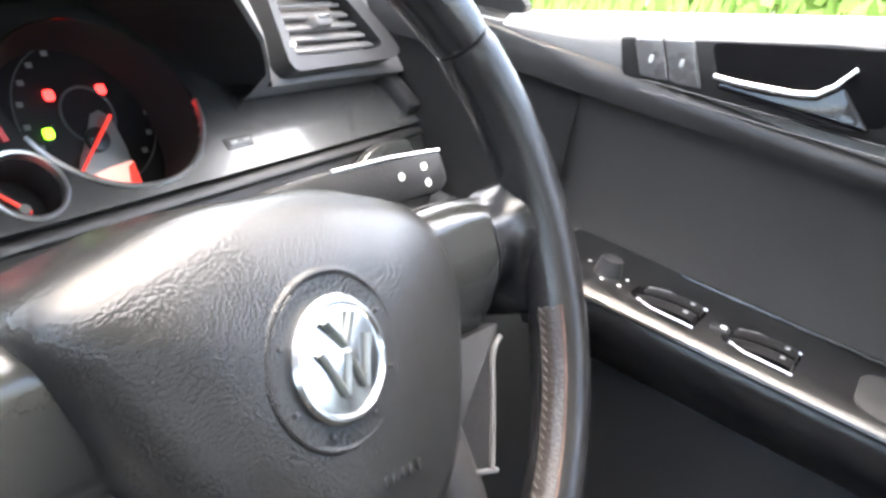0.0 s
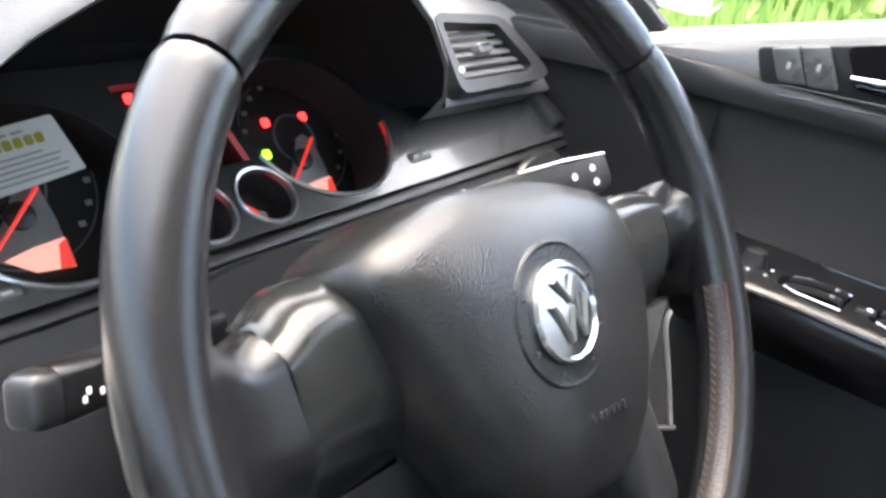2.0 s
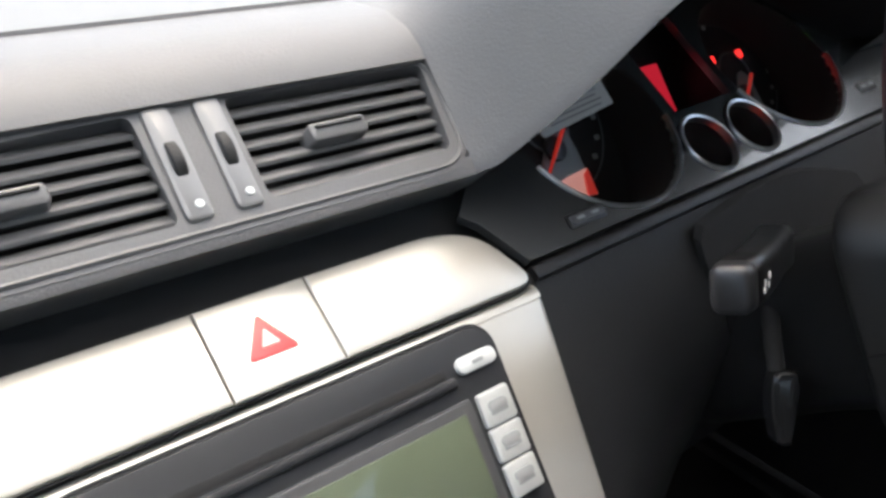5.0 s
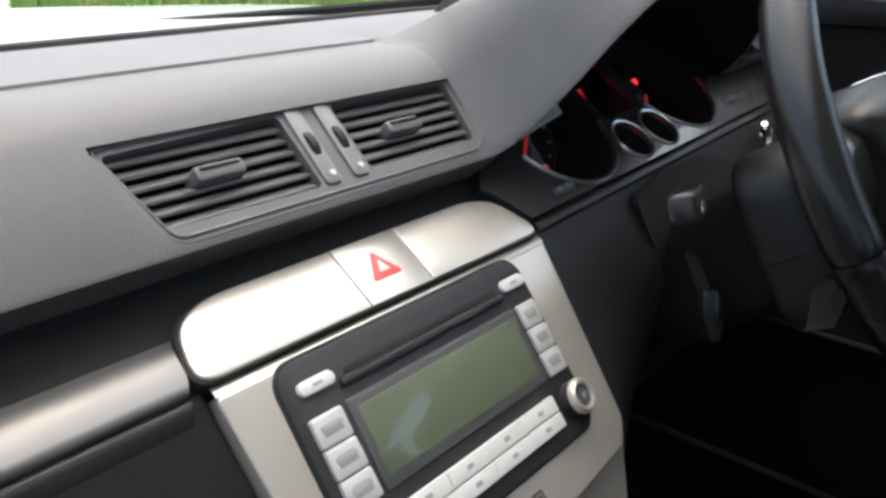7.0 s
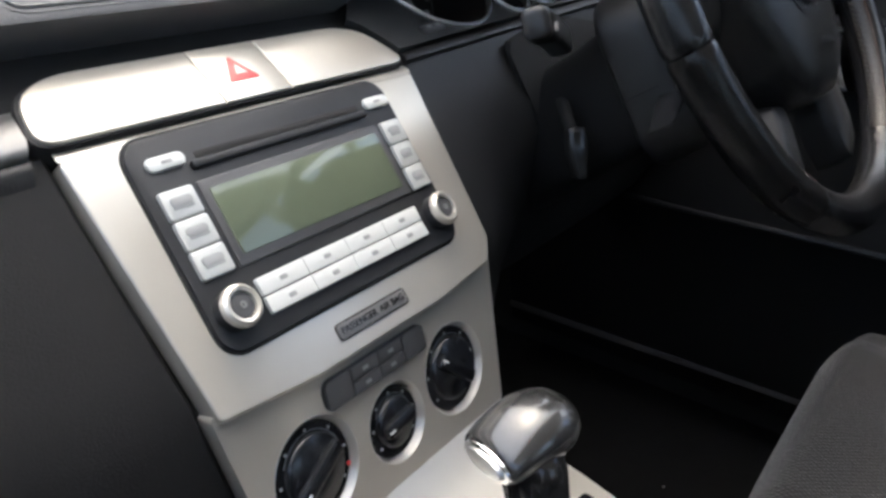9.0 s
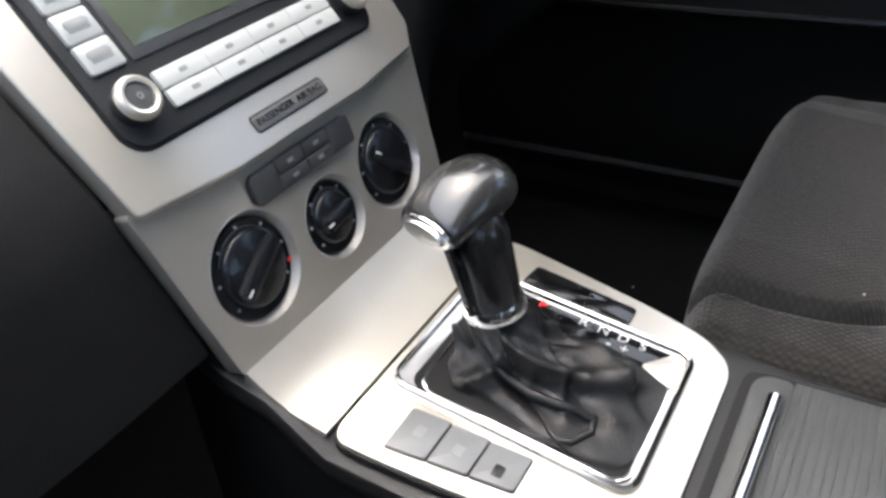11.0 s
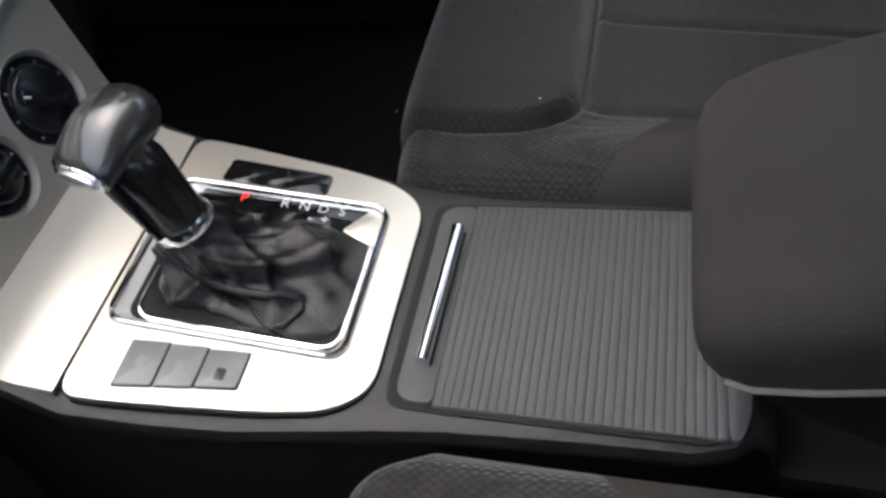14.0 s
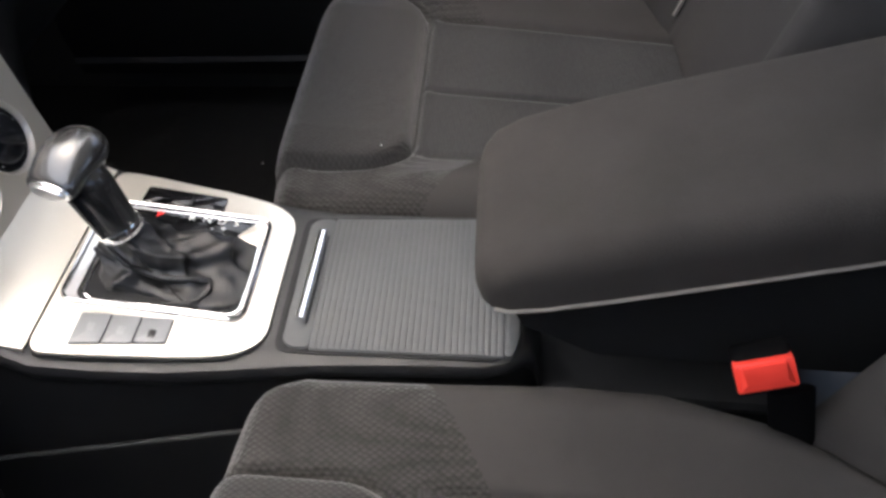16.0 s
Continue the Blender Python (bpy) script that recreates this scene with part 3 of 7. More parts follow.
def dashboard():
    d = thing("dashboard", (0, 0.3, 0.6), "charcoal soft plastic dashboard below the windscreen", "dashboard")
    xs = sorted(set([round(v, 4) for v in np.linspace(-0.76, 0.76, 153)] + [-0.1463, -0.1461, -0.143, -0.140, -0.137, -0.134, -0.131, 0.1304, 0.1306]))
    rows = [[(x, y, z) for y, z in pad_profile(x)] for x in xs]
    part("top_pad", sheet(rows), DASH, d, "grey grained soft dashboard top", 30)
    # strip under the pad, its black standing for the shade in the recess
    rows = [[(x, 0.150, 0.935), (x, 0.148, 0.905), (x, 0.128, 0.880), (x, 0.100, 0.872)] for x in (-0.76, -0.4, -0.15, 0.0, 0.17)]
    part("shade_strip", sheet(rows), GAP, d, "strip coloured black for the shade under the pad")
    # passenger's trim strip, silver with its shade put into a darker grey
    rows = []
    for v, w in ((-0.0050, -0.014), (-0.0046, -0.003), (-0.003, -0.0005), (0.0, 0.0), (0.008, 0.0), (0.014, -0.0006), (0.020, -0.0022), (0.026, -0.0050), (0.031, -0.0092), (0.035, -0.0150), (0.037, -0.024)):
        end = lerp([(-0.005, -0.1500), (0.0, -0.1480), (0.012, -0.1430), (0.022, -0.1395), (0.037, -0.1300)], v)
        rows.append([HAZ_P @ Vector((u, v, w)) for u in (-0.76, -0.5, -0.3, -0.2, end - 0.001, end)])
    part("passenger_trim", sheet(rows), SILVER_SHADED, d, "silver trim strip, coloured grey for the shade on it", 60)
    rows = []
    for v, w in ((-0.0055, -0.016), (-0.0060, -0.006), (-0.0072, -0.0038), (-0.0090, -0.0034), (-0.0120, -0.0050), (-0.0160, -0.0090), (-0.0200, -0.0140)):
        rows.append([HAZ_P @ Vector((u, v, w)) for u in (-0.76, -0.4, -0.2, -0.1500 + 0.2 * (v + 0.0055))])
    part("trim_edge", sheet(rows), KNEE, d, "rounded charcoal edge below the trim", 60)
    # glovebox side below it
    stack = [(0.858, 0.079, 0.1475), (0.83, 0.0575, 0.1440), (0.80, 0.0335, 0.1400), (0.77, 0.0095, 0.1360), (0.745, -0.0105, 0.1325), (0.72, -0.018, 0.1290), (0.69, -0.027, 0.1240), (0.65, -0.038, 0.1170), (0.60, 0.02, 0.1180), (0.56, 0.12, 0.1180)]
    rows = []
    for k in (0, 0.004, 0.03, 0.08, 0.2, 0.4, 0.62):
        rows.append([(-(xe - 0.008 * max(0, z - 0.745) / 0.113) - k, y + 0.004 + 0.25 * max(0, k - 0.08) * max(0, 0.83 - z) + (0.006 if k == 0 else 0), z) for z, y, xe in stack])
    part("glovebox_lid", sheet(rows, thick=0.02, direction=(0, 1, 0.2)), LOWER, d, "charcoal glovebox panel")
    part("glovebox_seam", tube([(-0.30, -0.0165, 0.7195), (-0.5, -0.004, 0.7195), (-0.74, 0.018, 0.7195)], 0.0022, 6), GAP, d)
    # driver's lower panel
    rows = []
    for k in (0, 0.004, 0.03, 0.08, 0.18, 0.3, 0.45, 0.61):
        row = []
        for z, y, xe in stack:
            x = xe + k
            bend = min(1, k / 0.18)
            yy = y + 0.006 + (0.006 if k == 0 else 0)
            yy += bend * (max(yy, knee(z)) - yy)
            row.append((x, yy, z + 0.04 * x * (z > 0.75)))
        rows.append(row)
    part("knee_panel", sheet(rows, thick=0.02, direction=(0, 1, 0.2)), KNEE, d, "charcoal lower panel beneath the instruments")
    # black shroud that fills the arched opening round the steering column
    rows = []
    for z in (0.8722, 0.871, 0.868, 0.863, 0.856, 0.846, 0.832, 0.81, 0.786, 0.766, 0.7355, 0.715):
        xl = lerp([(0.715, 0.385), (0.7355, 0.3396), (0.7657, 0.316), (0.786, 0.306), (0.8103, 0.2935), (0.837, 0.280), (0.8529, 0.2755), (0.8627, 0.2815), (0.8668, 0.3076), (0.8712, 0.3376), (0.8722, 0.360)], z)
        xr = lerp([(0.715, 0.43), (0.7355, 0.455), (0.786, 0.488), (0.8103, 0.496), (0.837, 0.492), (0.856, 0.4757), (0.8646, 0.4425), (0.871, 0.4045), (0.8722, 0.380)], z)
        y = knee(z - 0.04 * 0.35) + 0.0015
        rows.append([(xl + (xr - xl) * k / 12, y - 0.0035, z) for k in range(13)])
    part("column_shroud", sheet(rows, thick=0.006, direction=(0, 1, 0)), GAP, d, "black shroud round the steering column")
    # instrument trim with its round openings
    outer = [(0.1492, 0.002), (0.758, 0.002), (0.762, 0.020), (0.752, 0.062), (0.60, 0.066), (0.56, 0.10), (0.52, 0.155), (0.20, 0.155), (0.165, 0.10), (0.146, 0.060), (0.126, 0.0405), (0.1345, 0.0325)]
    holes = [circle(0.2565, 0.0695, 0.0635, 56), circle(0.4695, 0.0755, 0.066, 56), circle(0.338, 0.0280, 0.0216, 32), circle(0.3895, 0.0285, 0.0214, 32)]
    # the display's window between the dials
    holes.append([(0.3305, 0.058), (0.396, 0.058), (0.396, 0.135), (0.3305, 0.135)])
    part("instrument_trim", holed(outer, holes, TRIM_P, 0.0, 0.006), PANEL, d, "dark satin instrument trim")
    low = [(0.150, -0.008), (0.757, -0.008), (0.757, 0.0005), (0.150, 0.0005)]
    part("trim_edge", prism(low, TRIM_P, -0.02, -0.003, 0.002), COLUMN, d)
    part("end_cap", prism(smooth_poly([(0.742, 0.012), (0.764, 0.012), (0.752, 0.066), (0.735, 0.066)], 0.006), TRIM_P, -0.002, 0.012, 0.004), SIDEVENT, d)
    # lining of the instrument hood
    xs2 = np.linspace(0.137, 0.579, 45)
    rows = []
    for x in xs2:
        y0, z0 = pad_profile(x)[2]
        c = 0.345 + (x - 0.345) * 0.93
        t = min(1, hood_lip(x) / 0.05)
        rows.append([(x, y0, z0), (x + (c - x) * 0.5, y0 + 0.05 * t + 0.02, z0 - 0.004), (c, 0.17, max(z0 - 0.02, 0.915)), (c, 0.245, max(min(z0 - 0.03, 1.02), 0.93)), (c, 0.25, 0.88)])
    part("hood_lining", sheet(rows), HOODLINE, d, "black lining of the instrument hood")
    return d


dashboard()


def vent_slats(parent, m, x0, x1, v0, v1, n, slope=0.0, slope_r=0.0):
    for i in range(n):
        v = v0 + (v1 - v0) * (i + 0.5) / n
        mm = m @ Matrix.Translation((0, v, -0.0055)) @ Matrix.Rotation(radians(-44), 4, "X")
        bm = bmesh.new()
        block(mm, x0 + slope * (v - v0), -0.0046, -0.0011, x1 + slope_r * (v - v0), 0.0046, 0.0011, 0.0012, 0.0009, bm)
        part("slat", bm, SLAT, parent)


def thumb_tab(parent, m, x, v, w=0.026):
    bm = bmesh.new()
    block(m @ Matrix.Translation((x, v, 0)), -w / 2, -0.005, -0.008, w / 2, 0.005, 0.006, 0.003, 0.003, bm)
    tab = part("adjuster_tab", bm, SLAT, parent)
    bm = bmesh.new()
    block(m @ Matrix.Translation((x, v + 0.002, 0)), -w / 2 + 0.003, -0.0012, 0.004, w / 2 - 0.003, 0.0012, 0.0072, 0.001, 0.0008, bm)
    part("tab_edge", bm, SPOKE, tab)


def centre_vents():
    t = thing("air_vent", (0, 0.13, 0.92), "pair of grey slatted centre air vents in the dashboard", "air vent")
    m = VENT_P @ Matrix.Translation((0, 0, -0.0075))
    outer = smooth_poly([(-0.128, 0.008), (0.120, 0.008), (0.1325, 0.018), (0.1355, 0.066), (0.128, 0.0765), (-0.136, 0.0745), (-0.1490, 0.0715)], 0.010)
    holes = [smooth_poly([(-0.1270, 0.0185), (-0.0240, 0.0175), (-0.0265, 0.0700), (-0.1410, 0.0665)], 0.005),
             smooth_poly([(0.0180, 0.0185), (0.1225, 0.0205), (0.1285, 0.0700), (0.0160, 0.0705)], 0.005)]
    part("vent_surround", holed(outer, holes, m, 0.002, 0.010), VENTFRAME, t, "grey vent surround")
    rim = [m @ Vector((u, v, 0.0022)) for u, v in inset(outer, 0.0035)]
    part("surround_bead", tube(rim + rim[:1], 0.0012, 6, None, 1.0, False), VENTFRAME, t)
    part("backing", prism(rrect(-0.142, 0.016, 0.130, 0.072, 0.003), m, -0.024, -0.022, 0.0), GAP, t)
    vent_slats(t, m, -0.1272, -0.0238, 0.0190, 0.0695, 6, -0.29, -0.05)
    vent_slats(t, m, 0.0178, 0.1230, 0.0190, 0.0700, 6, -0.03, 0.11)
    thumb_tab(t, m, -0.083, 0.0430, 0.032)
    thumb_tab(t, m, 0.0640, 0.0435, 0.032)
    for x in (-0.0155, 0.0075):
        p = part("thumbwheel_plate", prism(smooth_poly([(x - 0.0062, 0.0165), (x + 0.0068, 0.0165), (x + 0.0062, 0.0715), (x - 0.0068, 0.0715)], 0.004), m, 0.0, 0.0042, 0.002), VENTPLATE, t, "grey plate of the vent thumbwheel")
        mm = m @ Matrix.Translation((x, 0.0455, -0.0065)) @ Matrix.Rotation(radians(90), 4, "Y")
        bm = lathe([(0.0, -0.0028), (0.0128, -0.0028), (0.0135, -0.002), (0.0135, 0.002), (0.0128, 0.0028), (0.0, 0.0028)], mm, 28)
        part("thumbwheel", bm, DARK, p)
        bm = lathe([(0.0, 0.0040), (0.0022, 0.0040), (0.0018, 0.0050), (0.0, 0.0052)], m @ Matrix.Translation((x + 0.0015, 0.0235, 0)), 14)
        part("vent_mark", bm, BUTTON, p)


centre_vents()


def side_vent():
    t = thing("air_vent", (0.66, 0.13, 0.94), "grey slatted side air vent near the driver's door", "air vent")
    m = plane((0.601, 0.107, 0.949), (1, 0, 0.02), (0, 0.6, 0.8))
    outer = smooth_poly([(-0.013, -0.002), (0.116, -0.001), (0.130, 0.006), (0.090, 0.057), (0.074, 0.064), (-0.014, 0.070)], 0.012)
    hole = smooth_poly([(-0.003, 0.009), (0.097, 0.009), (0.105, 0.014), (0.072, 0.056), (-0.007, 0.061)], 0.006)
    part("vent_surround", holed(outer, [hole], m, 0.006, 0.020), SIDEVENT, t, "grey vent surround")
    bm = prism(hole, m, -0.024, -0.022, 0.0)
    part("backing", bm, GAP, t)
    for i in range(5):
        v = 0.012 + 0.044 * (i + 0.5) / 5
        mm = m @ Matrix.Translation((0, v, -0.005)) @ Matrix.Rotation(radians(-44), 4, "X")
        bm = bmesh.new()
        block(mm, -0.004 - 0.1 * (v - 0.012), -0.0042, -0.0012, 0.105 - 0.80 * max(0, v - 0.014), 0.0042, 0.0012, 0.001, 0.001, bm)
        part("slat", bm, SLAT, t)
    thumb_tab(t, m, 0.042, 0.036, 0.02)
    bm = lathe([(0.0, 0.006), (0.0026, 0.006), (0.0022, 0.0074), (0.0, 0.0078)], m @ Matrix.Translation((-0.004, 0.018, 0)), 14)
    part("vent_mark", bm, MARK, t)


side_vent()


def hazard_strip():
    t = thing("hazard_switch_strip", (0, 0.09, 0.86), "champagne silver strip with the red hazard switch above the radio", "switch strip")
    gap = smooth_poly([(-0.1485, -0.0062), (0.1500, -0.0062), (0.132, 0.032), (0.105, 0.0415), (-0.118, 0.0415), (-0.142, 0.030)], 0.014)
    part("gap", prism(gap, HAZ_P, -0.02, 0.001, 0.001), GAP, t)
    full = smooth_poly([(-0.1465, -0.0048), (0.1480, -0.0048), (0.130, 0.031), (0.104, 0.040), (-0.116, 0.040), (-0.139, 0.029)], 0.014)

    def cut(a, b):
        out = []
        for lim, sg in ((a, 1), (b, -1)):
            src = full if sg == 1 else out
            res = []
            for i in range(len(src)):
                p, q = src[i - 1], src[i]
                ip, iq = sg * (p[0] - lim) >= 0, sg * (q[0] - lim) >= 0
                if ip != iq:
                    f = (lim - p[0]) / (q[0] - p[0])
                    res.append((lim, p[1] + f * (q[1] - p[1])))
                if iq:
                    res.append(q)
            out = res
        return out

    part("blank_cover", prism(cut(-0.2, -0.0277), HAZ_P, -0.01, 0.0035, 0.0018), SILVER, t)
    part("blank_cover", prism(cut(0.0277, 0.2), HAZ_P, -0.01, 0.0035, 0.0018), SILVER, t)
    b = part("hazard_switch", prism(cut(-0.0269, 0.0269), HAZ_P, -0.01, 0.0035, 0.0015), SILVER, t)
    m = HAZ_P @ Matrix.Translation((-0.002, 0.0175, 0.0))
    tri = [(-0.0125, -0.0085), (0.0125, -0.0085), (0.0, 0.0125)]
    part("warning_triangle", prism(smooth_poly(tri, 0.003), m, 0.003, 0.0043, 0.0005), HAZRED, b, "red warning triangle")
    part("triangle_centre", prism(smooth_poly([(-0.0045, -0.004), (0.0045, -0.004), (0.0, 0.0045)], 0.001), m, 0.004, 0.0048, 0.0002), HAZPALE, b)


hazard_strip()


def radio():
    t = thing("radio_surround", (0, 0.03, 0.80), "champagne silver surround of the radio on the centre stack", "trim panel")
    outer = smooth_poly([(-0.128, -0.006), (-0.06, -0.012), (0.06, -0.012), (0.124, -0.006), (0.137, 0.010), (0.1486, 0.1480), (-0.1390, 0.1480)], 0.004)
    part("surround_plate", prism(outer, RADIO_P, -0.014, 0.0, 0.0018, None, 3), SILVER, t, "", 60)
    rows = [[RADIO_P @ Vector((u, 0.1475 + 0.0088 * math.sin(radians(a)), -0.0002 - 0.0088 * (1 - math.cos(radians(a))))) for a in range(0, 91, 15)] + [RADIO_P @ Vector((u, 0.1565, -0.02))] for u in np.linspace(-0.1388, 0.1484, 5)]
    part("top_lip", sheet(rows), SILVER, t, "", 60)
    face = rrect(-0.1080, 0.0205, 0.1065, 0.1485, 0.014, 6)
    part("gap", prism(inset(face, -0.0015), RADIO_P, -0.01, 0.0006, 0.0), GAP, t)
    ind = smooth_poly([(-0.034, -0.0010), (0.030, -0.0010), (0.030, 0.0080), (-0.034, 0.0080)], 0.002)
    part("indicator_gap", prism(inset(ind, -0.0011), RADIO_P, -0.002, 0.0005, 0.0), GAP, t)
    p = part("airbag_indicator", prism(ind, RADIO_P, -0.002, 0.0009, 0.0003), VENTPLATE, t, "small dull indicator plate")
    letters("PASSENGER", RADIO_P @ Matrix.Translation((-0.0155, 0.0036, 0.0012)), 0.0062, GLOSS, p)
    letters("AIR BAG", RADIO_P @ Matrix.Translation((0.0155, 0.0036, 0.0012)), 0.0062, GLOSS, p)

    r = thing("car_radio", (0, 0.03, 0.81), "dark grey car radio with pale buttons and two chrome knobs", "radio")
    m = RADIO_P
    part("faceplate", prism(face, m, -0.02, 0.003, 0.002), RADIO, r)
    # disc slot with its lower lip
    bm = bmesh.new()
    block(m, -0.066, 0.1295, 0.001, 0.072, 0.1335, 0.0034, 0.001, 0.0002, bm)
    part("disc_slot", bm, GAP, r)
    bm = bmesh.new()
    block(m, -0.072, 0.1235, 0.001, 0.076, 0.1285, 0.0062, 0.002, 0.002, bm)
    part("slot_lip", bm, RADIO, r)
    bm = bmesh.new()
    block(m, -0.0750, 0.0625, 0.002, 0.0800, 0.1165, 0.0045, 0.002, 0.0015, bm)
    part("screen_bezel", bm, GREYBTN, r)
    bm = bmesh.new()
    block(m, -0.0695, 0.0690, 0.003, 0.0740, 0.1105, 0.0050, 0.001, 0.0003, bm)
    part("screen", bm, LCD, r, "green-grey unlit display")
    for x0 in (-0.0985, 0.0785):
        bm = bmesh.new()
        block(m, x0, 0.1275, 0.002, x0 + 0.025, 0.1360, 0.0055, 0.004, 0.0015, bm)
        b = part("soft_key", bm, BUTTON, r)
        bm = bmesh.new()
        block(m, x0 + 0.009, 0.1308, 0.005, x0 + 0.016, 0.1328, 0.0057, 0.0006, 0.0001, bm)
        part("key_mark", bm, GREYPRINT, b)
    for x0, x1 in ((-0.1010, -0.0785), (0.0825, 0.1025)):
        for i in range(3):
            v = 0.0632 + i * 0.0178
            bm = bmesh.new()
            block(m, x0, v, 0.002, x1, v + 0.0173, 0.0058, 0.002, 0.0015, bm)
            b = part("key", bm, KEYGREY, r)
            bm = bmesh.new()
            block(m, x0 + 0.0045, v + 0.0055, 0.005, x1 - 0.0045, v + 0.0075, 0.0061, 0.0009, 0.0002, bm)
            part("key_mark", bm, GREYPRINT, b)
            bm = bmesh.new()
            block(m, x0 + 0.004, v + 0.0070, 0.005, x1 - 0.004, v + 0.0125, 0.0064, 0.0026, 0.0005, bm)
            part("key_pad", bm, GREYPRINT, b)
    xs = np.linspace(-0.0720, 0.0738, 5)
    for row, (v0, v1) in enumerate(((0.0427, 0.0535), (0.0316, 0.0420))):
        for i in range(4):
            bm = bmesh.new()
            block(m, xs[i] + 0.00012, v0, 0.002, xs[i + 1] - 0.00012, v1, 0.0058, 0.0009, 0.0007, bm)
            b = part("preset_key", bm, BUTTON, r)
            bm = bmesh.new()
            c = (xs[i] + xs[i + 1]) / 2
            block(m, c - 0.0028, (v0 + v1) / 2 - 0.0014, 0.005, c + 0.0028, (v0 + v1) / 2 + 0.0014, 0.0060, 0.0006, 0.0001, bm)
            part("key_mark", bm, GREYPRINT, b)
    for x in (-0.0925, 0.0925):
        mm = m @ Matrix.Translation((x, 0.0432, 0.000))
        k = part("knob", lathe([(0.0, 0.0), (0.0118, 0.0), (0.0115, 0.010), (0.0112, 0.0125), (0.0, 0.0125)], mm, 36), RADIO, r)
        part("knob_ring", lathe([(0.0072, 0.0120), (0.0113, 0.0120), (0.0120, 0.0105), (0.0124, 0.0110), (0.0118, 0.0140), (0.0100, 0.0155), (0.0080, 0.0150), (0.0072, 0.0120)], mm, 40), SILVER, k, "bright silver knob ring")
        part("knob_cap", lathe([(0.0, 0.012), (0.0074, 0.012), (0.0070, 0.0138), (0.0, 0.0142)], mm, 28), GREYBTN, k)
        part("key_mark", lathe([(0.0012, 0.0141), (0.0019, 0.0144), (0.0019, 0.0148), (0.0012, 0.0148)], mm, 14), GREYPRINT, k)


radio()


def climate_panel():
    t = thing("climate_panel", (0, -0.04, 0.68), "champagne silver heater panel with three round black dials", "heater panel")
    m = CLIM_P
    outer = smooth_poly([(-0.113, -0.107), (0.113, -0.107), (0.131, 0.004), (-0.131, 0.004)], 0.004)
    wells = ((-0.073, -0.0605, 0.0300, 28), (-0.001, -0.0665, 0.0240, 5), (0.066, -0.0595, 0.0300, -40))
    part("panel_plate", holed(outer, [circle(x, v, r + 0.0035, 56) for x, v, r, _ in wells], m, 0.0, 0.012), SILVER, t)
    part("panel_back", prism(inset(outer, 0.001), m, -0.034, -0.013, 0.0), GAP, t)
    bm = bmesh.new()
    block(m, -0.057, -0.0325, 0.0, 0.039, -0.0125, 0.0025, 0.007, 0.0015, bm)
    b = part("button_block", bm, BLACK, t, "black rounded button block")
    for x0, x1, v0, v1 in ((-0.056, -0.034, -0.0315, -0.0135), (0.016, 0.038, -0.0315, -0.0135), (-0.033, -0.009, -0.0220, -0.0135), (-0.008, 0.015, -0.0220, -0.0135), (-0.033, -0.009, -0.0315, -0.0230), (-0.008, 0.015, -0.0315, -0.0230)):
        bm = bmesh.new()
        block(m, x0, v0, 0.002, x1, v1, 0.0038, 0.003 if x1 - x0 < 0.0225 else 0.001, 0.0008, bm)
        k = part("button", bm, GREYBTN, b)
        if x1 - x0 > 0.0225:
            bm = bmesh.new()
            c = (x0 + x1) / 2
            block(m, c - 0.0025, v0 + 0.003, 0.0036, c + 0.0025, v0 + 0.0055, 0.0040, 0.0004, 0.0001, bm)
            part("button_mark", bm, GREYPRINT, k)
    for x, v, r, turn in wells:
        mm = m @ Matrix.Translation((x, v, -0.005))
        part("dial_ring", lathe([(r + 0.0036, 0.0046), (r + 0.0030, 0.0050), (r + 0.0020, 0.0030), (r + 0.0004, -0.0002), (r - 0.0008, -0.0014)], mm, 64), DIALRING, t, "bevelled silver well of the dial")
        dl = part("dial", lathe([(0.0, -0.003), (r, -0.003), (r - 0.0002, 0.0006), (r - 0.0012, 0.0014), (r - 0.0065, 0.0012), (r - 0.0075, 0.0040), (r - 0.009, 0.0052), (0.0, 0.0056)], mm, 52), DIALFACE, t, "black rotary dial")
        mk = mm @ Matrix.Rotation(radians(turn), 4, "Z")
        bm = prism(smooth_poly([(-r + 0.009, -0.0055), (r - 0.009, -0.0055), (r - 0.009, 0.0055), (-r + 0.009, 0.0055)], 0.004), mk, 0.004, 0.0098, 0.003)
        grip = part("grip_bar", bm, DIALFACE, dl, "black grip of the dial")
        bm = bmesh.new()
        block(mk, -r + 0.0105, -0.0007, 0.0090, -r + 0.0155, 0.0007, 0.0101, 0.0003, 0.0002, bm)
        part("pointer_line", bm, MARK, grip)
        for i in range(7):
            a = radians(215 - i * 42)
            bm = bmesh.new()
            block(mm @ Matrix.Translation(((r - 0.0038) * math.cos(a), (r - 0.0038) * math.sin(a), 0)), -0.0009, -0.0009, 0.0010, 0.0009, 0.0009, 0.0017, 0.0003, 0.0001, bm)
            part("scale_mark", bm, GREYPRINT, dl)
        bm = tube([mm @ Vector(((r - 0.0062) * math.cos(radians(a)), (r - 0.0052) * math.sin(radians(a)), 0.0013)) for a in range(-30, 151, 15)], 0.0003, 5)
        part("scale_arc", bm, DIMPRINT, dl)
    part("heat_mark", prism(circle(-0.073 + 0.0262, -0.0705, 0.0015, 12), m, -0.005, -0.0032, 0.0), HAZRED, t)


climate_panel()


# ---- instruments ----
def dial_point(x, v, w=0.0):
    return DIAL_P @ Vector((x, v, w))


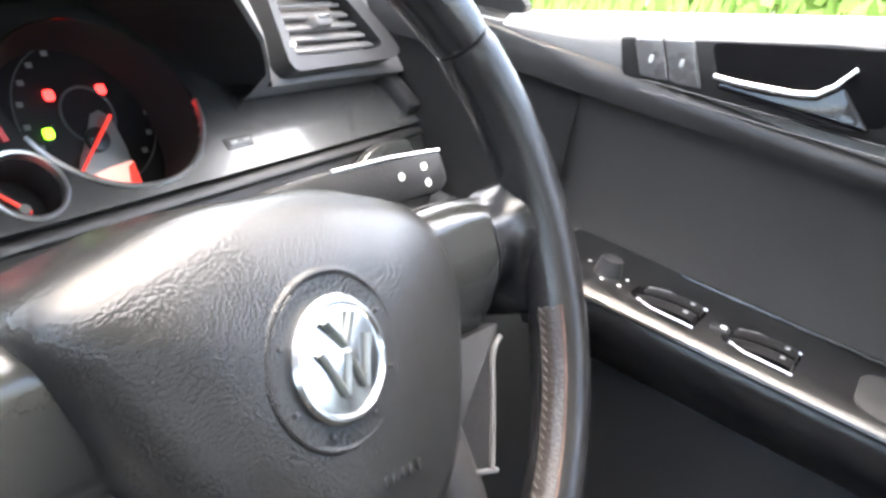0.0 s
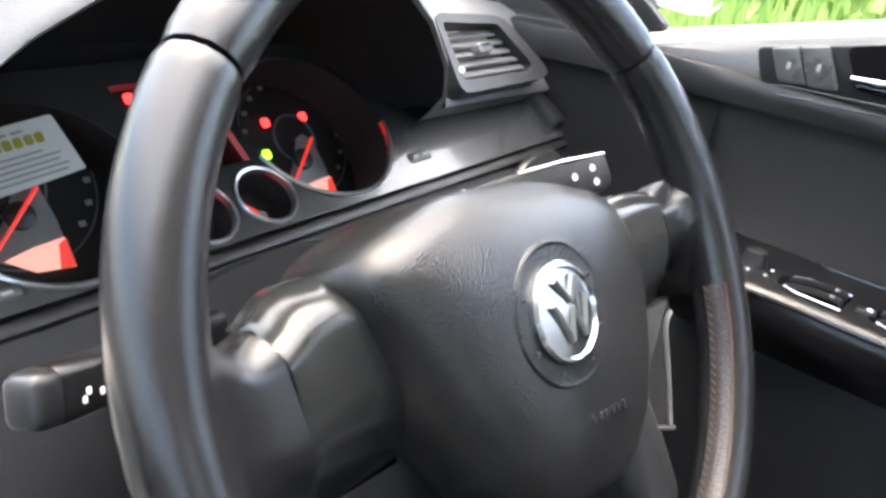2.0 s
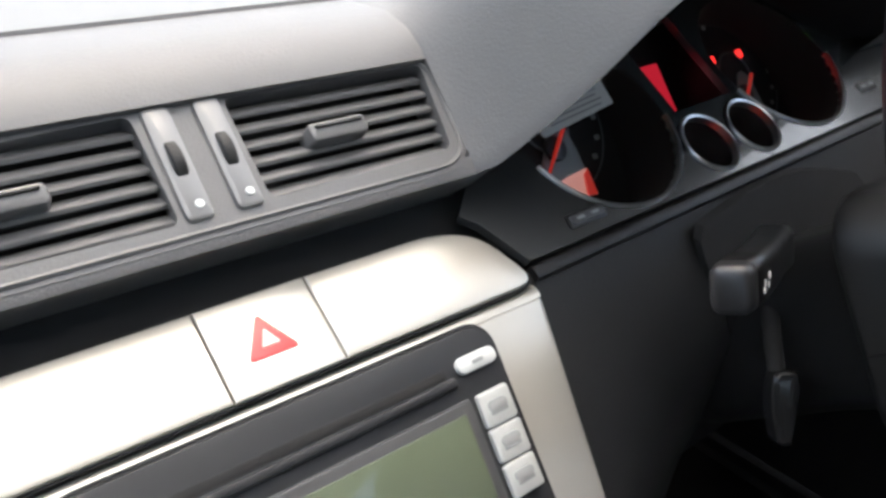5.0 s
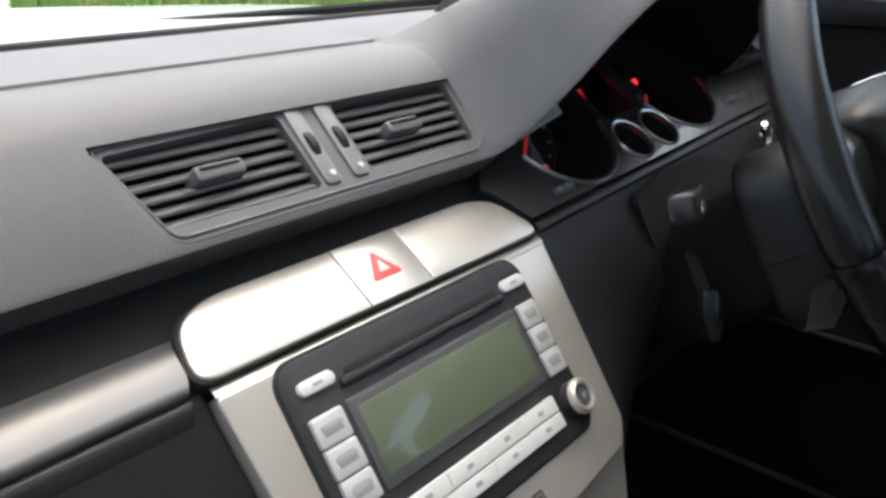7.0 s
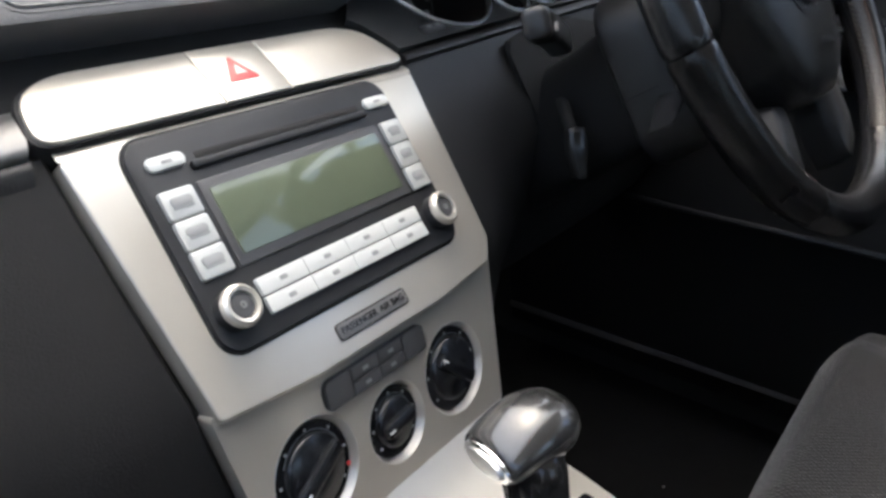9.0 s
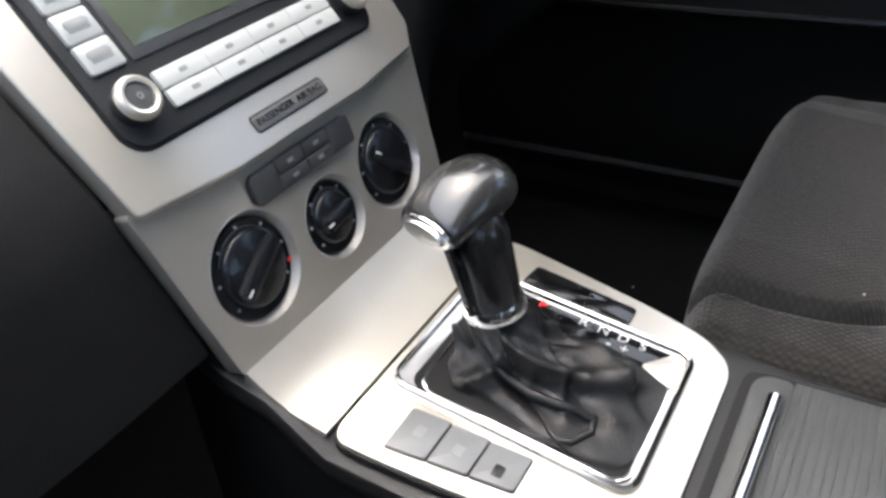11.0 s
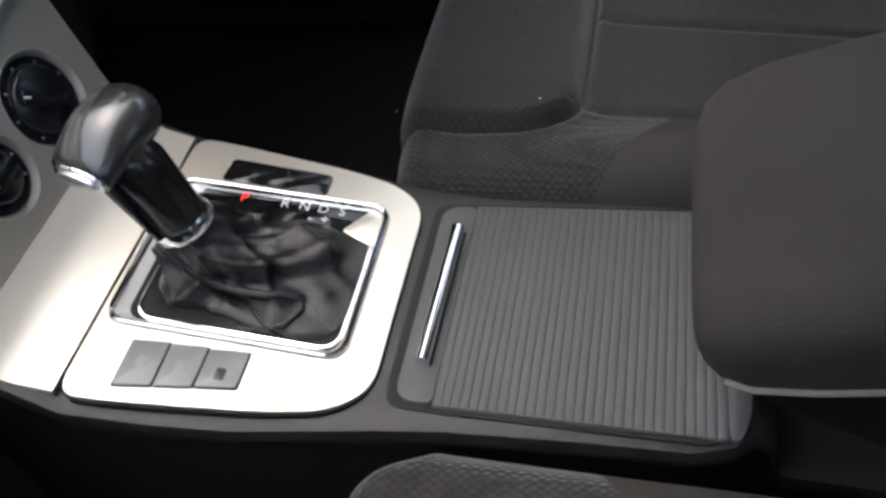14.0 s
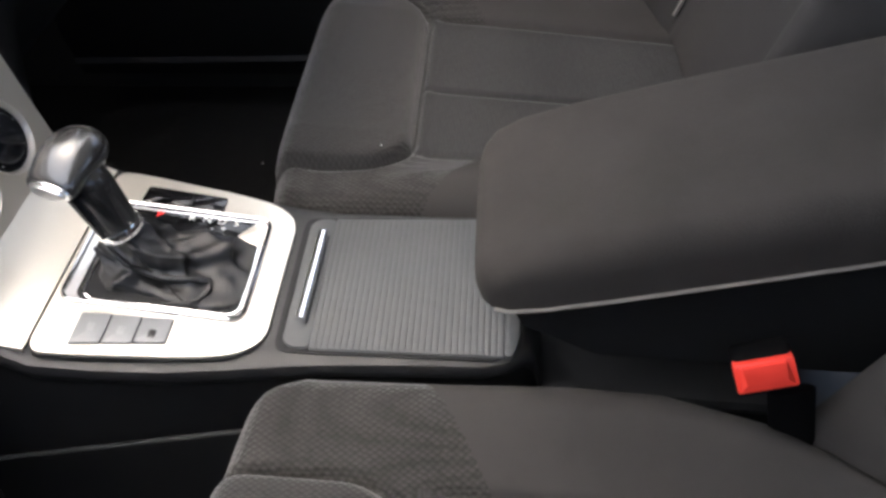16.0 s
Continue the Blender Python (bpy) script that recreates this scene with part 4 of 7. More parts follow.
def instruments():
    t = thing("instrument_cluster", (0.36, 0.15, 0.87), "lit instrument cluster with two large dials and two small ones", "instrument cluster")
    # black backing plate behind all dials
    bm = bmesh.new()
    block(DIAL_P, 0.17, -0.03, -0.012, 0.56, 0.14, 0.0, 0.01, 0.002, bm)
    part("backing", bm, GAP, t)
    for cx, v, r in ((0.2565, 0.0695, 0.0635), (0.4695, 0.0755, 0.066), (0.338, 0.0280, 0.0216), (0.3895, 0.0285, 0.0214)):
        m = TRIM_P @ Matrix.Translation((cx, v, 0))
        big = r > 0.05
        a0, a1 = (190, 350) if big else (-10, 350)
        prof = [(r + 0.0022, -0.001), (r + 0.0022, 0.0012), (r + 0.0010, 0.0022), (r - 0.0006, 0.0014), (r - 0.0008, -0.004)]
        if big:
            bm = lathe(prof, m, 40, None, 195, 350)
        else:
            bm = lathe(prof, m, 40)
        ring = part("dial_rim", bm, SATIN, t, "thin chrome rim")
        if not big:
            part("dial_floor", lathe([(0.0, -0.030), (r, -0.030), (r, -0.026), (0.0, -0.026)], m, 24), GAP, t)
        # tube wall down to the dial
        bm = lathe([(r - 0.0004, -0.001), (r - 0.002, -0.012), (r - 0.004, -0.026)] + ([(r - 0.005, -0.050)] if big else []), m, 40)
        bm.faces.ensure_lookup_table()
        kill = [f for f in bm.faces if len(f.verts) > 4]
        bmesh.ops.delete(bm, geom=kill, context="FACES")
        part("dial_tube", bm, GAP, ring)
    # gauge plates, needles and lamps on the dials
    for dx in (0.0, 0.2170):
        q = lambda pts: [(0.0 + a + dx, b) for a, b in pts]
        g = part("gauge_plate", prism(q([(0.2220, 0.014), (0.2440, 0.004), (0.2640, 0.003), (0.2640, 0.030), (0.2610, 0.050), (0.2540, 0.0560), (0.2470, 0.0540), (0.2390, 0.0400), (0.2290, 0.0280)]), DIAL_P, 0.0005, 0.0015, 0.0), GAUGE, t, "grey centre plate of the gauge")
        part("lit_plate", prism(q([(0.2270, 0.0125), (0.2420, 0.0020), (0.2645, 0.0), (0.2640, 0.0185), (0.2450, 0.0165)]), DIAL_P, 0.0018, 0.0026, 0.0), GAUGEPALE, g)
        part("lit_mark", prism(q([(0.2550, 0.0005), (0.2640, 0.0), (0.2638, 0.0175), (0.2590, 0.0150)]), DIAL_P, 0.003, 0.0038, 0.0), NEEDLE, g)
        part("hub", prism(circle(0.2440 + dx, 0.036, 0.0085, 24), DIAL_P, 0.0018, 0.005, 0.001), BLACK, g)
        bm = tube([dial_point(0.2190 + dx, 0.013, 0.0065), dial_point(0.2575 + dx, 0.050, 0.0065)], [0.0011, 0.0016], 6)
        part("needle", bm, NEEDLE, t, "glowing red needle")
        for i in range(15):
            a = radians(225 - i * 270 / 14)
            bm = bmesh.new()
            block(DIAL_P @ Matrix.Translation((0.2465 + dx + 0.0448 * math.cos(a), 0.0555 + 0.0440 * math.sin(a), 0)), -0.0022, -0.0018, 0.0003, 0.0022, 0.0018, 0.0009, 0.0006, 0.0001, bm)
            part("scale_mark", bm, GREYPRINT, t)
        ring = DIAL_P @ Matrix.Translation((0.2462 + dx, 0.0540, 0))
        part("inner_ring", lathe([(0.0183, 0.0002), (0.0183, 0.0012), (0.0200, 0.0012), (0.0200, 0.0002)], ring, 40), DIMPRINT, t)
        part("outer_ring", lathe([(0.0492, 0.0002), (0.0492, 0.0010), (0.0502, 0.0010), (0.0502, 0.0002)], ring, 48), DIMPRINT, t)
    for cx, a in ((0.338, 110), (0.3885, 125)):
        m = TRIM_P @ Matrix.Translation((cx, 0.0278, -0.018))
        e = Vector((math.cos(radians(a)), math.sin(radians(a)), 0))
        part("needle", tube([m @ (e * 0.014), m @ (-e * 0.010)], [0.0009, 0.0013], 6), NEEDLE, t)
        part("hub", lathe([(0.0, -0.002), (0.004, -0.002), (0.0035, 0.001), (0.0, 0.0015)], m @ Matrix.Translation(-e * 0.006), 16), GAUGE, t)
        part("dial_face", lathe([(0.0, -0.006), (0.0185, -0.006), (0.0185, -0.004), (0.0, -0.004)], m, 28), BLACK, t)
    for cx, a in ((0.338, 200), (0.3885, 205)):
        m = TRIM_P @ Matrix.Translation((cx, 0.0278, -0.0195))
        part("lit_scale", lathe([(0.0125, -0.001), (0.0165, -0.001), (0.0165, 0.0006), (0.0125, 0.0006)], m, 14, None, a, a + 75), NEEDLE, t, "red lit part of the small dial")
    mats = {"r": LAMP_RED, "g": LAMP_GREEN, "a": LAMP_AMBER}
    for x, v, k in ((0.4411, 0.0695, "r"), (0.4791, 0.0700, "r"), (0.4311, 0.0450, "g"), (0.3395, 0.0995, "r"), (0.2226, 0.0605, "a")):
        bm = bmesh.new()
        block(DIAL_P, x - 0.0034, v - 0.0035, 0.0, x + 0.0034, v + 0.0035, 0.0016, 0.002, 0.0005, bm)
        part("warning_lamp", bm, mats[k], t, {"r": "lit red warning lamp", "g": "lit green lamp", "a": "lit amber lamp"}[k])
    # central display
    dd = part("display", prism([(0.3330, 0.0380), (0.3755, 0.0385), (0.3755, 0.0770), (0.3265, 0.0755)], DIAL_P, 0.0, 0.0015, 0.0003), DISPLAY, t, "glowing red display")
    part("display_field", prism([(0.3345, 0.0395), (0.3610, 0.0395), (0.3600, 0.0640), (0.3305, 0.0640)], DIAL_P, 0.001, 0.0020, 0.0), DISPLAY_PALE, dd)
    for x in (0.3057, 0.3960):
        bm = lathe([(0.0, 0.0), (0.0024, 0.0), (0.0022, 0.010), (0.0, 0.0105)], DIAL_P @ Matrix.Translation((x, 0.108, 0)), 14)
        part("reset_button", bm, SATIN, t)
    # paper card tucked into the left dial
    m = plane((0.2520, 0.158, 0.9180), (0.975, -0.05, 0.10), (-0.08, 0.60, 0.80)) @ Matrix.Rotation(radians(4), 4, "Z") @ Matrix.Diagonal((0.92, 0.83, 1, 1))
    c = thing("paper_card", (0.26, 0.16, 0.90), "small white printed card tucked in front of the dial", "card")
    body = part("card_sheet", prism(smooth_poly([(-0.034, -0.010), (0.037, -0.008), (0.031, 0.036), (-0.018, 0.036), (-0.039, 0.014)], 0.002, 2), m, 0.0, 0.0006, 0.0), CARD, c)
    for i in range(5):
        w = (0.050, 0.052, 0.048, 0.050, 0.040)[i]
        bm = bmesh.new()
        block(m, -0.024, -0.0045 + i * 0.0042, 0.0005, -0.024 + w, -0.0031 + i * 0.0042, 0.0009, 0.0003, 0.0, bm)
        part("printed_line", bm, INK_GREY, body)
    for i in range(7):
        bm = bmesh.new()
        block(m, -0.026 + i * 0.0068, 0.0185, 0.0005, -0.0205 + i * 0.0068, 0.0262, 0.0009, 0.002, 0.0, bm)
        part("printed_mark", bm, INK_OLIVE, body)
    for i in range(3):
        bm = bmesh.new()
        block(m, -0.018 + i * 0.010, 0.0285, 0.0005, -0.0105 + i * 0.010, 0.0305, 0.0009, 0.0008, 0.0, bm)
        part("printed_mark", bm, INK_GREY, body)


instruments()


def small_slots():
    for x, v, w in ((0.203, 0.0135, 0.031), (0.548, 0.0240, 0.026)):
        t = thing("trim_switch", TRIM_P @ Vector((x, v, 0)), "small dark rocker switch in the instrument trim", "switch", "small switches in the instrument trim")
        bm = bmesh.new()
        block(TRIM_P, x - w / 2, v - 0.0045, -0.001, x + w / 2, v + 0.0045, 0.0010, 0.002, 0.0008, bm)
        part("socket", bm, BLACK, t)
        bm = bmesh.new()
        block(TRIM_P, x - w / 2 + 0.002, v - 0.003, 0.0, x + w / 2 - 0.002, v + 0.003, 0.0022, 0.002, 0.001, bm)
        b = part("rocker", bm, GREYBTN, t)
        for dx in (-0.006, 0.006):
            bm = bmesh.new()
            block(TRIM_P, x + dx - 0.003, v - 0.001, 0.002, x + dx + 0.003, v + 0.001, 0.0025, 0.0004, 0.0001, bm)
            part("rocker_mark", bm, GREYPRINT, b)


small_slots()


# ---- steering wheel and column ----
WA, WB = radians(33), -0.065
WHEEL = plane((0.356, -0.123, 0.931), (math.cos(WB), math.sin(WB), 0), (0, math.sin(WA), math.cos(WA))) @ Matrix.Scale(1.06, 4)


def rim_arc(a0, a1, r=0.0155, big=0.182, n=40, bm=None, k=16):
    bm = bm or bmesh.new()
    rings = []
    for i in range(n + 1):
        a = radians(a0 + (a1 - a0) * i / n)
        s = 1.0
        if i in (0, n):
            s = 0.93
        c = Vector((math.cos(a), math.sin(a), 0))
        rings.append([WHEEL @ (c * (big + r * s * math.cos(b)) + Vector((0, 0, r * 1.05 * s * math.sin(b)))) for b in [2 * math.pi * j / k for j in range(k)]])
    return loft(bm, rings)


def dome(poly, m, w0, heights, steps, bm=None):
    """A cushion-shaped cover: the outline, drawn in by steps and raised by heights."""
    bm = bm or bmesh.new()
    rings = [[m @ Vector((u, v, w0)) for u, v in poly]]
    cu, cv = sum(p[0] for p in poly) / len(poly), sum(p[1] for p in poly) / len(poly)
    for s, h in zip(steps, heights):
        rings.append([m @ Vector((cu + (u - cu) * s, cv + (v - cv) * s, h)) for u, v in poly])
    return loft(bm, rings)


def steering_wheel():
    t = thing("steering_wheel", WHEEL.translation, "black leather steering wheel with a round chrome badge", "steering wheel")
    part("rim", rim_arc(38, 139), LEATHER, t, "smooth black upper rim")
    part("rim", rim_arc(139.8, 190), LEATHER, t, "smooth black side rim")
    part("grip", rim_arc(190.4, 237), WORN, t, "worn perforated leather grip")
    part("rim", rim_arc(237.4, 397.4, n=70), LEATHER, t, "smooth black lower and side rim")
    for a0, a1 in ((304, 349), (191, 236)):
        def on_grip(a, b, k=1.0):
            c = Vector((math.cos(radians(a)), math.sin(radians(a)), 0))
            return WHEEL @ (c * (0.182 + 0.0158 * k * math.cos(radians(b))) + Vector((0, 0, 0.0166 * k * math.sin(radians(b)))))

        rows = [[on_grip(a0 + (a1 - a0) * i / 28, b, 1.0 if 0 < i < 28 else 0.97) for b in range(142, 188, 5)] for i in range(29)]
        ins = part("grip_insert", sheet(rows), PERFORATED, t, "black perforated leather insert, tinted brown for its sheen", 60)
        part("insert_edge", tube([on_grip(a0 + (a1 - a0) * i / 28, 141, 0.99) for i in range(29)], 0.0007, 6), EDGE_GLINT, ins, "brown highlight line along the insert's edge")
        n = 26
        for i in range(n):
            a = a0 + (a1 - a0) * (i + 0.5) / n
            part("stitch", tube([on_grip(a - 0.6, 176, 1.0), on_grip(a, 181, 1.012), on_grip(a + 0.6, 186, 1.0)], 0.0006, 5), STITCH, ins)
    pad = smooth_poly([(-0.106, 0.038), (-0.088, 0.050), (-0.042, 0.0605), (0.028, 0.0575), (0.076, 0.043), (0.094, 0.022), (0.097, -0.004), (0.085, -0.040), (0.069, -0.075), (0.036, -0.098), (-0.024, -0.098), (-0.050, -0.070), (-0.072, -0.034), (-0.088, 0.002)], 0.016, 5)
    part("airbag_cover", dome(pad, WHEEL, -0.045, (-0.022, -0.006, 0.004, 0.012, 0.0175, 0.019), (1.0, 0.985, 0.94, 0.80, 0.5, 0.2)), AIRBAG, t, "grained black airbag cover", 60)
    # small embossed marks low on the cover
    for k in range(6):
        u, v = -0.002 + 0.0050 * k + (0.0008 if k % 2 else 0.0), -0.0548 - 0.0004 * k
        bm = bmesh.new()
        block(WHEEL @ Matrix.Translation((u, v, 0.0160)), -0.0013, -0.0022, -0.002, 0.0013, 0.0022, 0.0019, 0.0006, 0.0004, bm)
        part("embossed_mark", bm, AIRBAG, t)
    # badge in its round recess
    mb = WHEEL @ Matrix.Translation((-0.0055, -0.0045, 0.0175)) @ Matrix.Diagonal((0.92, 0.92, 1, 1))
    part("badge_recess", lathe([(0.0245, 0.0005), (0.027, -0.001), (0.0312, -0.0004), (0.0338, 0.0012), (0.0350, 0.0014), (0.0362, 0.0004), (0.037, -0.004)], mb, 56), AIRBAG, t, "round recess of the badge", 60)
    part("recess_floor", lathe([(0.0, -0.002), (0.034, -0.002), (0.034, 0.0006), (0.0, 0.0012)], mb, 40), AIRBAG, t)
    badge = part("badge", lathe([(0.0252, -0.001), (0.0252, 0.0030), (0.0235, 0.0045), (0.0222, 0.0046), (0.0210, 0.0032), (0.018, 0.0034), (0.008, 0.0046), (0.0, 0.0050)], mb, 56), BADGE, t, "polished round chrome badge")
    for seg in ((((-0.0125, 0.006), (-0.004, -0.013)), ((-0.004, -0.013), (0.0015, 0.002)), ((0.0015, 0.002), (0.007, -0.013)), ((0.007, -0.013), (0.0140, 0.006)), ((-0.0065, 0.0165), (0.0008, 0.0050)), ((0.0008, 0.0050), (0.0080, 0.0165)))):
        bm = tube([mb @ Vector((u, v, 0.0050)) for u, v in seg], 0.0017, 8)
        part("badge_bar", bm, BADGEBAR, badge)
    for a in (25, 155, 205, 245, 295, 335):
        part("recess_pin", lathe([(0.0, 0.0), (0.0012, 0.0), (0.0010, 0.0012), (0.0, 0.0013)], mb @ Matrix.Translation((0.0292 * math.cos(radians(a)), 0.0292 * math.sin(radians(a)), 0.0008)), 8), BLACK, t)
    # spokes: a broad panel that rolls over at the top and away below, and a leather root that runs into the rim
    def broad(side, us, top, bottom, rise, lean, roll, depth, curl, tilt, mat, name, label):
        rows = []
        for k, u in enumerate(us):
            vt, vb, w0, slant = (sum(lerp(table, u + 0.002 * q) for q in range(-2, 3)) / 5 for table in (top, bottom, rise, lean))
            e = 0.003 if k in (0, len(us) - 1) else 0.0
            row = [(vt + 0.0005, w0 - depth - 0.012), (vt + 0.0004, w0 - depth - 0.004)]
            for j in range(33):
                f = j / 32
                w = w0 - tilt * max(0.0, f - roll) * (vt - vb) - depth * max(0.0, (roll - f) / roll) ** 2 - 0.028 * max(0.0, (f - curl) / (1 - curl)) ** 1.9
                row.append((vt + (vb - vt) * f, w))
            row.append((vb + 0.001, -0.045))
            rows.append([WHEEL @ Vector((side * (u + slant * (v - 0.02)), v, w - e)) for v, w in row])
        part(name, sheet(rows), mat, t, label, 70)

    top = [(0.078, 0.0335), (0.095, 0.0352), (0.120, 0.0360), (0.136, 0.0345), (0.1415, 0.0330), (0.150, 0.0305), (0.155, 0.0305), (0.160, 0.0330), (0.164, 0.0360), (0.180, 0.0360)]
    bottom = [(0.078, -0.044), (0.128, -0.044), (0.1375, -0.0410), (0.1415, -0.0380), (0.146, -0.0300), (0.150, -0.0235), (0.156, -0.0200), (0.162, -0.0215), (0.168, -0.0280), (0.178, -0.0400)]
    rise = [(0.078, -0.0045), (0.1415, -0.0025), (0.150, -0.0020), (0.158, -0.0005), (0.165, 0.0030), (0.172, 0.0095), (0.178, 0.0140)]
    plumb = [(0.0, 0.0), (0.2, 0.0)]
    broad(1, [0.078, 0.0783, 0.086, 0.094, 0.102, 0.110, 0.118, 0.126, 0.133, 0.1392, 0.1395], top, bottom, rise, plumb, 0.16, 0.011, 0.34, 0.0, SPOKE, "spoke_panel", "smooth dark spoke panel")
    broad(1, [0.1405, 0.1408, 0.143, 0.146, 0.148, 0.150, 0.152, 0.154, 0.157, 0.160, 0.164, 0.168, 0.172, 0.176, 0.178], top, bottom, rise, plumb, 0.26, 0.015, 0.36, 0.0, LEATHER, "spoke_root", "")
    top = [(0.078, 0.0410), (0.100, 0.0415), (0.114, 0.0405), (0.124, 0.0365), (0.131, 0.0315), (0.137, 0.0295), (0.143, 0.0272), (0.149, 0.0258), (0.155, 0.0280), (0.160, 0.0340), (0.163, 0.0420), (0.180, 0.0420)]
    bottom = [(0.078, -0.050), (0.130, -0.052), (0.142, -0.052), (0.150, -0.048), (0.158, -0.054), (0.166, -0.062), (0.178, -0.070)]
    rise = [(0.078, -0.0050), (0.137, -0.0020), (0.150, -0.0010), (0.158, 0.0015), (0.165, 0.0060), (0.172, 0.0115), (0.178, 0.0145)]
    slant = [(0.09, 0.26), (0.137, 0.17), (0.150, 0.10), (0.165, 0.0)]
    broad(-1, [0.082, 0.0823, 0.0880, 0.0940, 0.1000, 0.1060, 0.1120, 0.1180, 0.1240, 0.1300, 0.1354, 0.1357], top, bottom, rise, slant, 0.21, 0.018, 0.50, 0.22, SPOKE, "spoke_panel", "glossy dark spoke panel")
    broad(-1, [0.1367, 0.1370, 0.139, 0.142, 0.145, 0.148, 0.151, 0.154, 0.157, 0.160, 0.164, 0.168, 0.172, 0.176, 0.178], top, bottom, rise, slant, 0.18, 0.011, 0.50, 0.12, LEATHER, "spoke_root", "")
    plate = smooth_poly([(0.070, -0.030), (0.144, -0.033), (0.136, -0.0420), (0.1290, -0.048), (0.1258, -0.056), (0.117, -0.078), (0.107, -0.099), (0.066, -0.088)], 0.004)
    part("spoke_backing", prism(plate, WHEEL, -0.030, -0.0150, 0.0015), DARK, t, "black plate below the spoke")
    edge = [(0.1400, -0.0400), (0.1340, -0.0425), (0.1290, -0.0480), (0.1258, -0.056), (0.1220, -0.066), (0.1165, -0.079), (0.1075, -0.099)]
    part("spoke_edge_trim", tube([WHEEL @ Vector((u, v, -0.0140)) for u, v in edge], 0.0017, 8), GREYBTN, t, "grey edge trim of the spoke")
    part("spoke_edge_trim", tube([WHEEL @ Vector((u, v, -0.0150)) for u, v in ((0.070, -0.086), (0.112, -0.1015))], 0.0018, 8), GREYBTN, t, "grey edge trim of the spoke")
    for s in (-1, 1):
        d = 0.0 if s > 0 else -0.028
        low = smooth_poly([(s * 0.062 + 0.008 - d, -0.060 + d), (s * 0.088 + 0.006 - d, -0.055 + d), (s * 0.102 - d, -0.100 + d / 2), (s * 0.104 - d, -0.140), (s * 0.070 - d, -0.160), (s * 0.060 - d, -0.120)], 0.01)
        part("lower_spoke", dome(low, WHEEL, -0.045, (-0.026, -0.016, -0.012), (1.0, 0.93, 0.5)), COLUMN, t, "dark lower spoke", 60)
    part("hub", lathe([(0.0, -0.075), (0.045, -0.075), (0.050, -0.045), (0.048, -0.035), (0.0, -0.03)], WHEEL, 32), BLACK, t)
    # column cover behind the wheel
    c = thing("steering_column", (0.345, 0.0, 0.88), "black plastic steering column cover", "steering column")
    rings = []
    for w, sx, hi, lo in ((-0.056, 0.058, 0.014, -0.075), (-0.062, 0.070, 0.028, -0.086), (-0.078, 0.0765, 0.036, -0.094), (-0.100, 0.0785, 0.040, -0.098),
                          (-0.106, 0.0800, 0.042, -0.100), (-0.110, 0.0790, 0.041, -0.099), (-0.112, 0.0760, 0.038, -0.096), (-0.113, 0.062, 0.024, -0.084), (-0.16, 0.058, 0.018, -0.088), (-0.26, 0.060, 0.010, -0.10)):
        p = rrect(-sx, lo, sx, hi, 0.032, 6)
        rings.append([WHEEL @ Vector((u + 0.002, v, w)) for u, v in p])
    part("column_cover", loft(bmesh.new(), rings), COLUMN, c, "", 50)
    part("cover_seam", tube([WHEEL @ Vector((u, -0.040, w)) for u, w in ((-0.0745, -0.078), (-0.0770, -0.100), (-0.0785, -0.106))], 0.0008, 6), GAP, c)
    return t


steering_wheel()


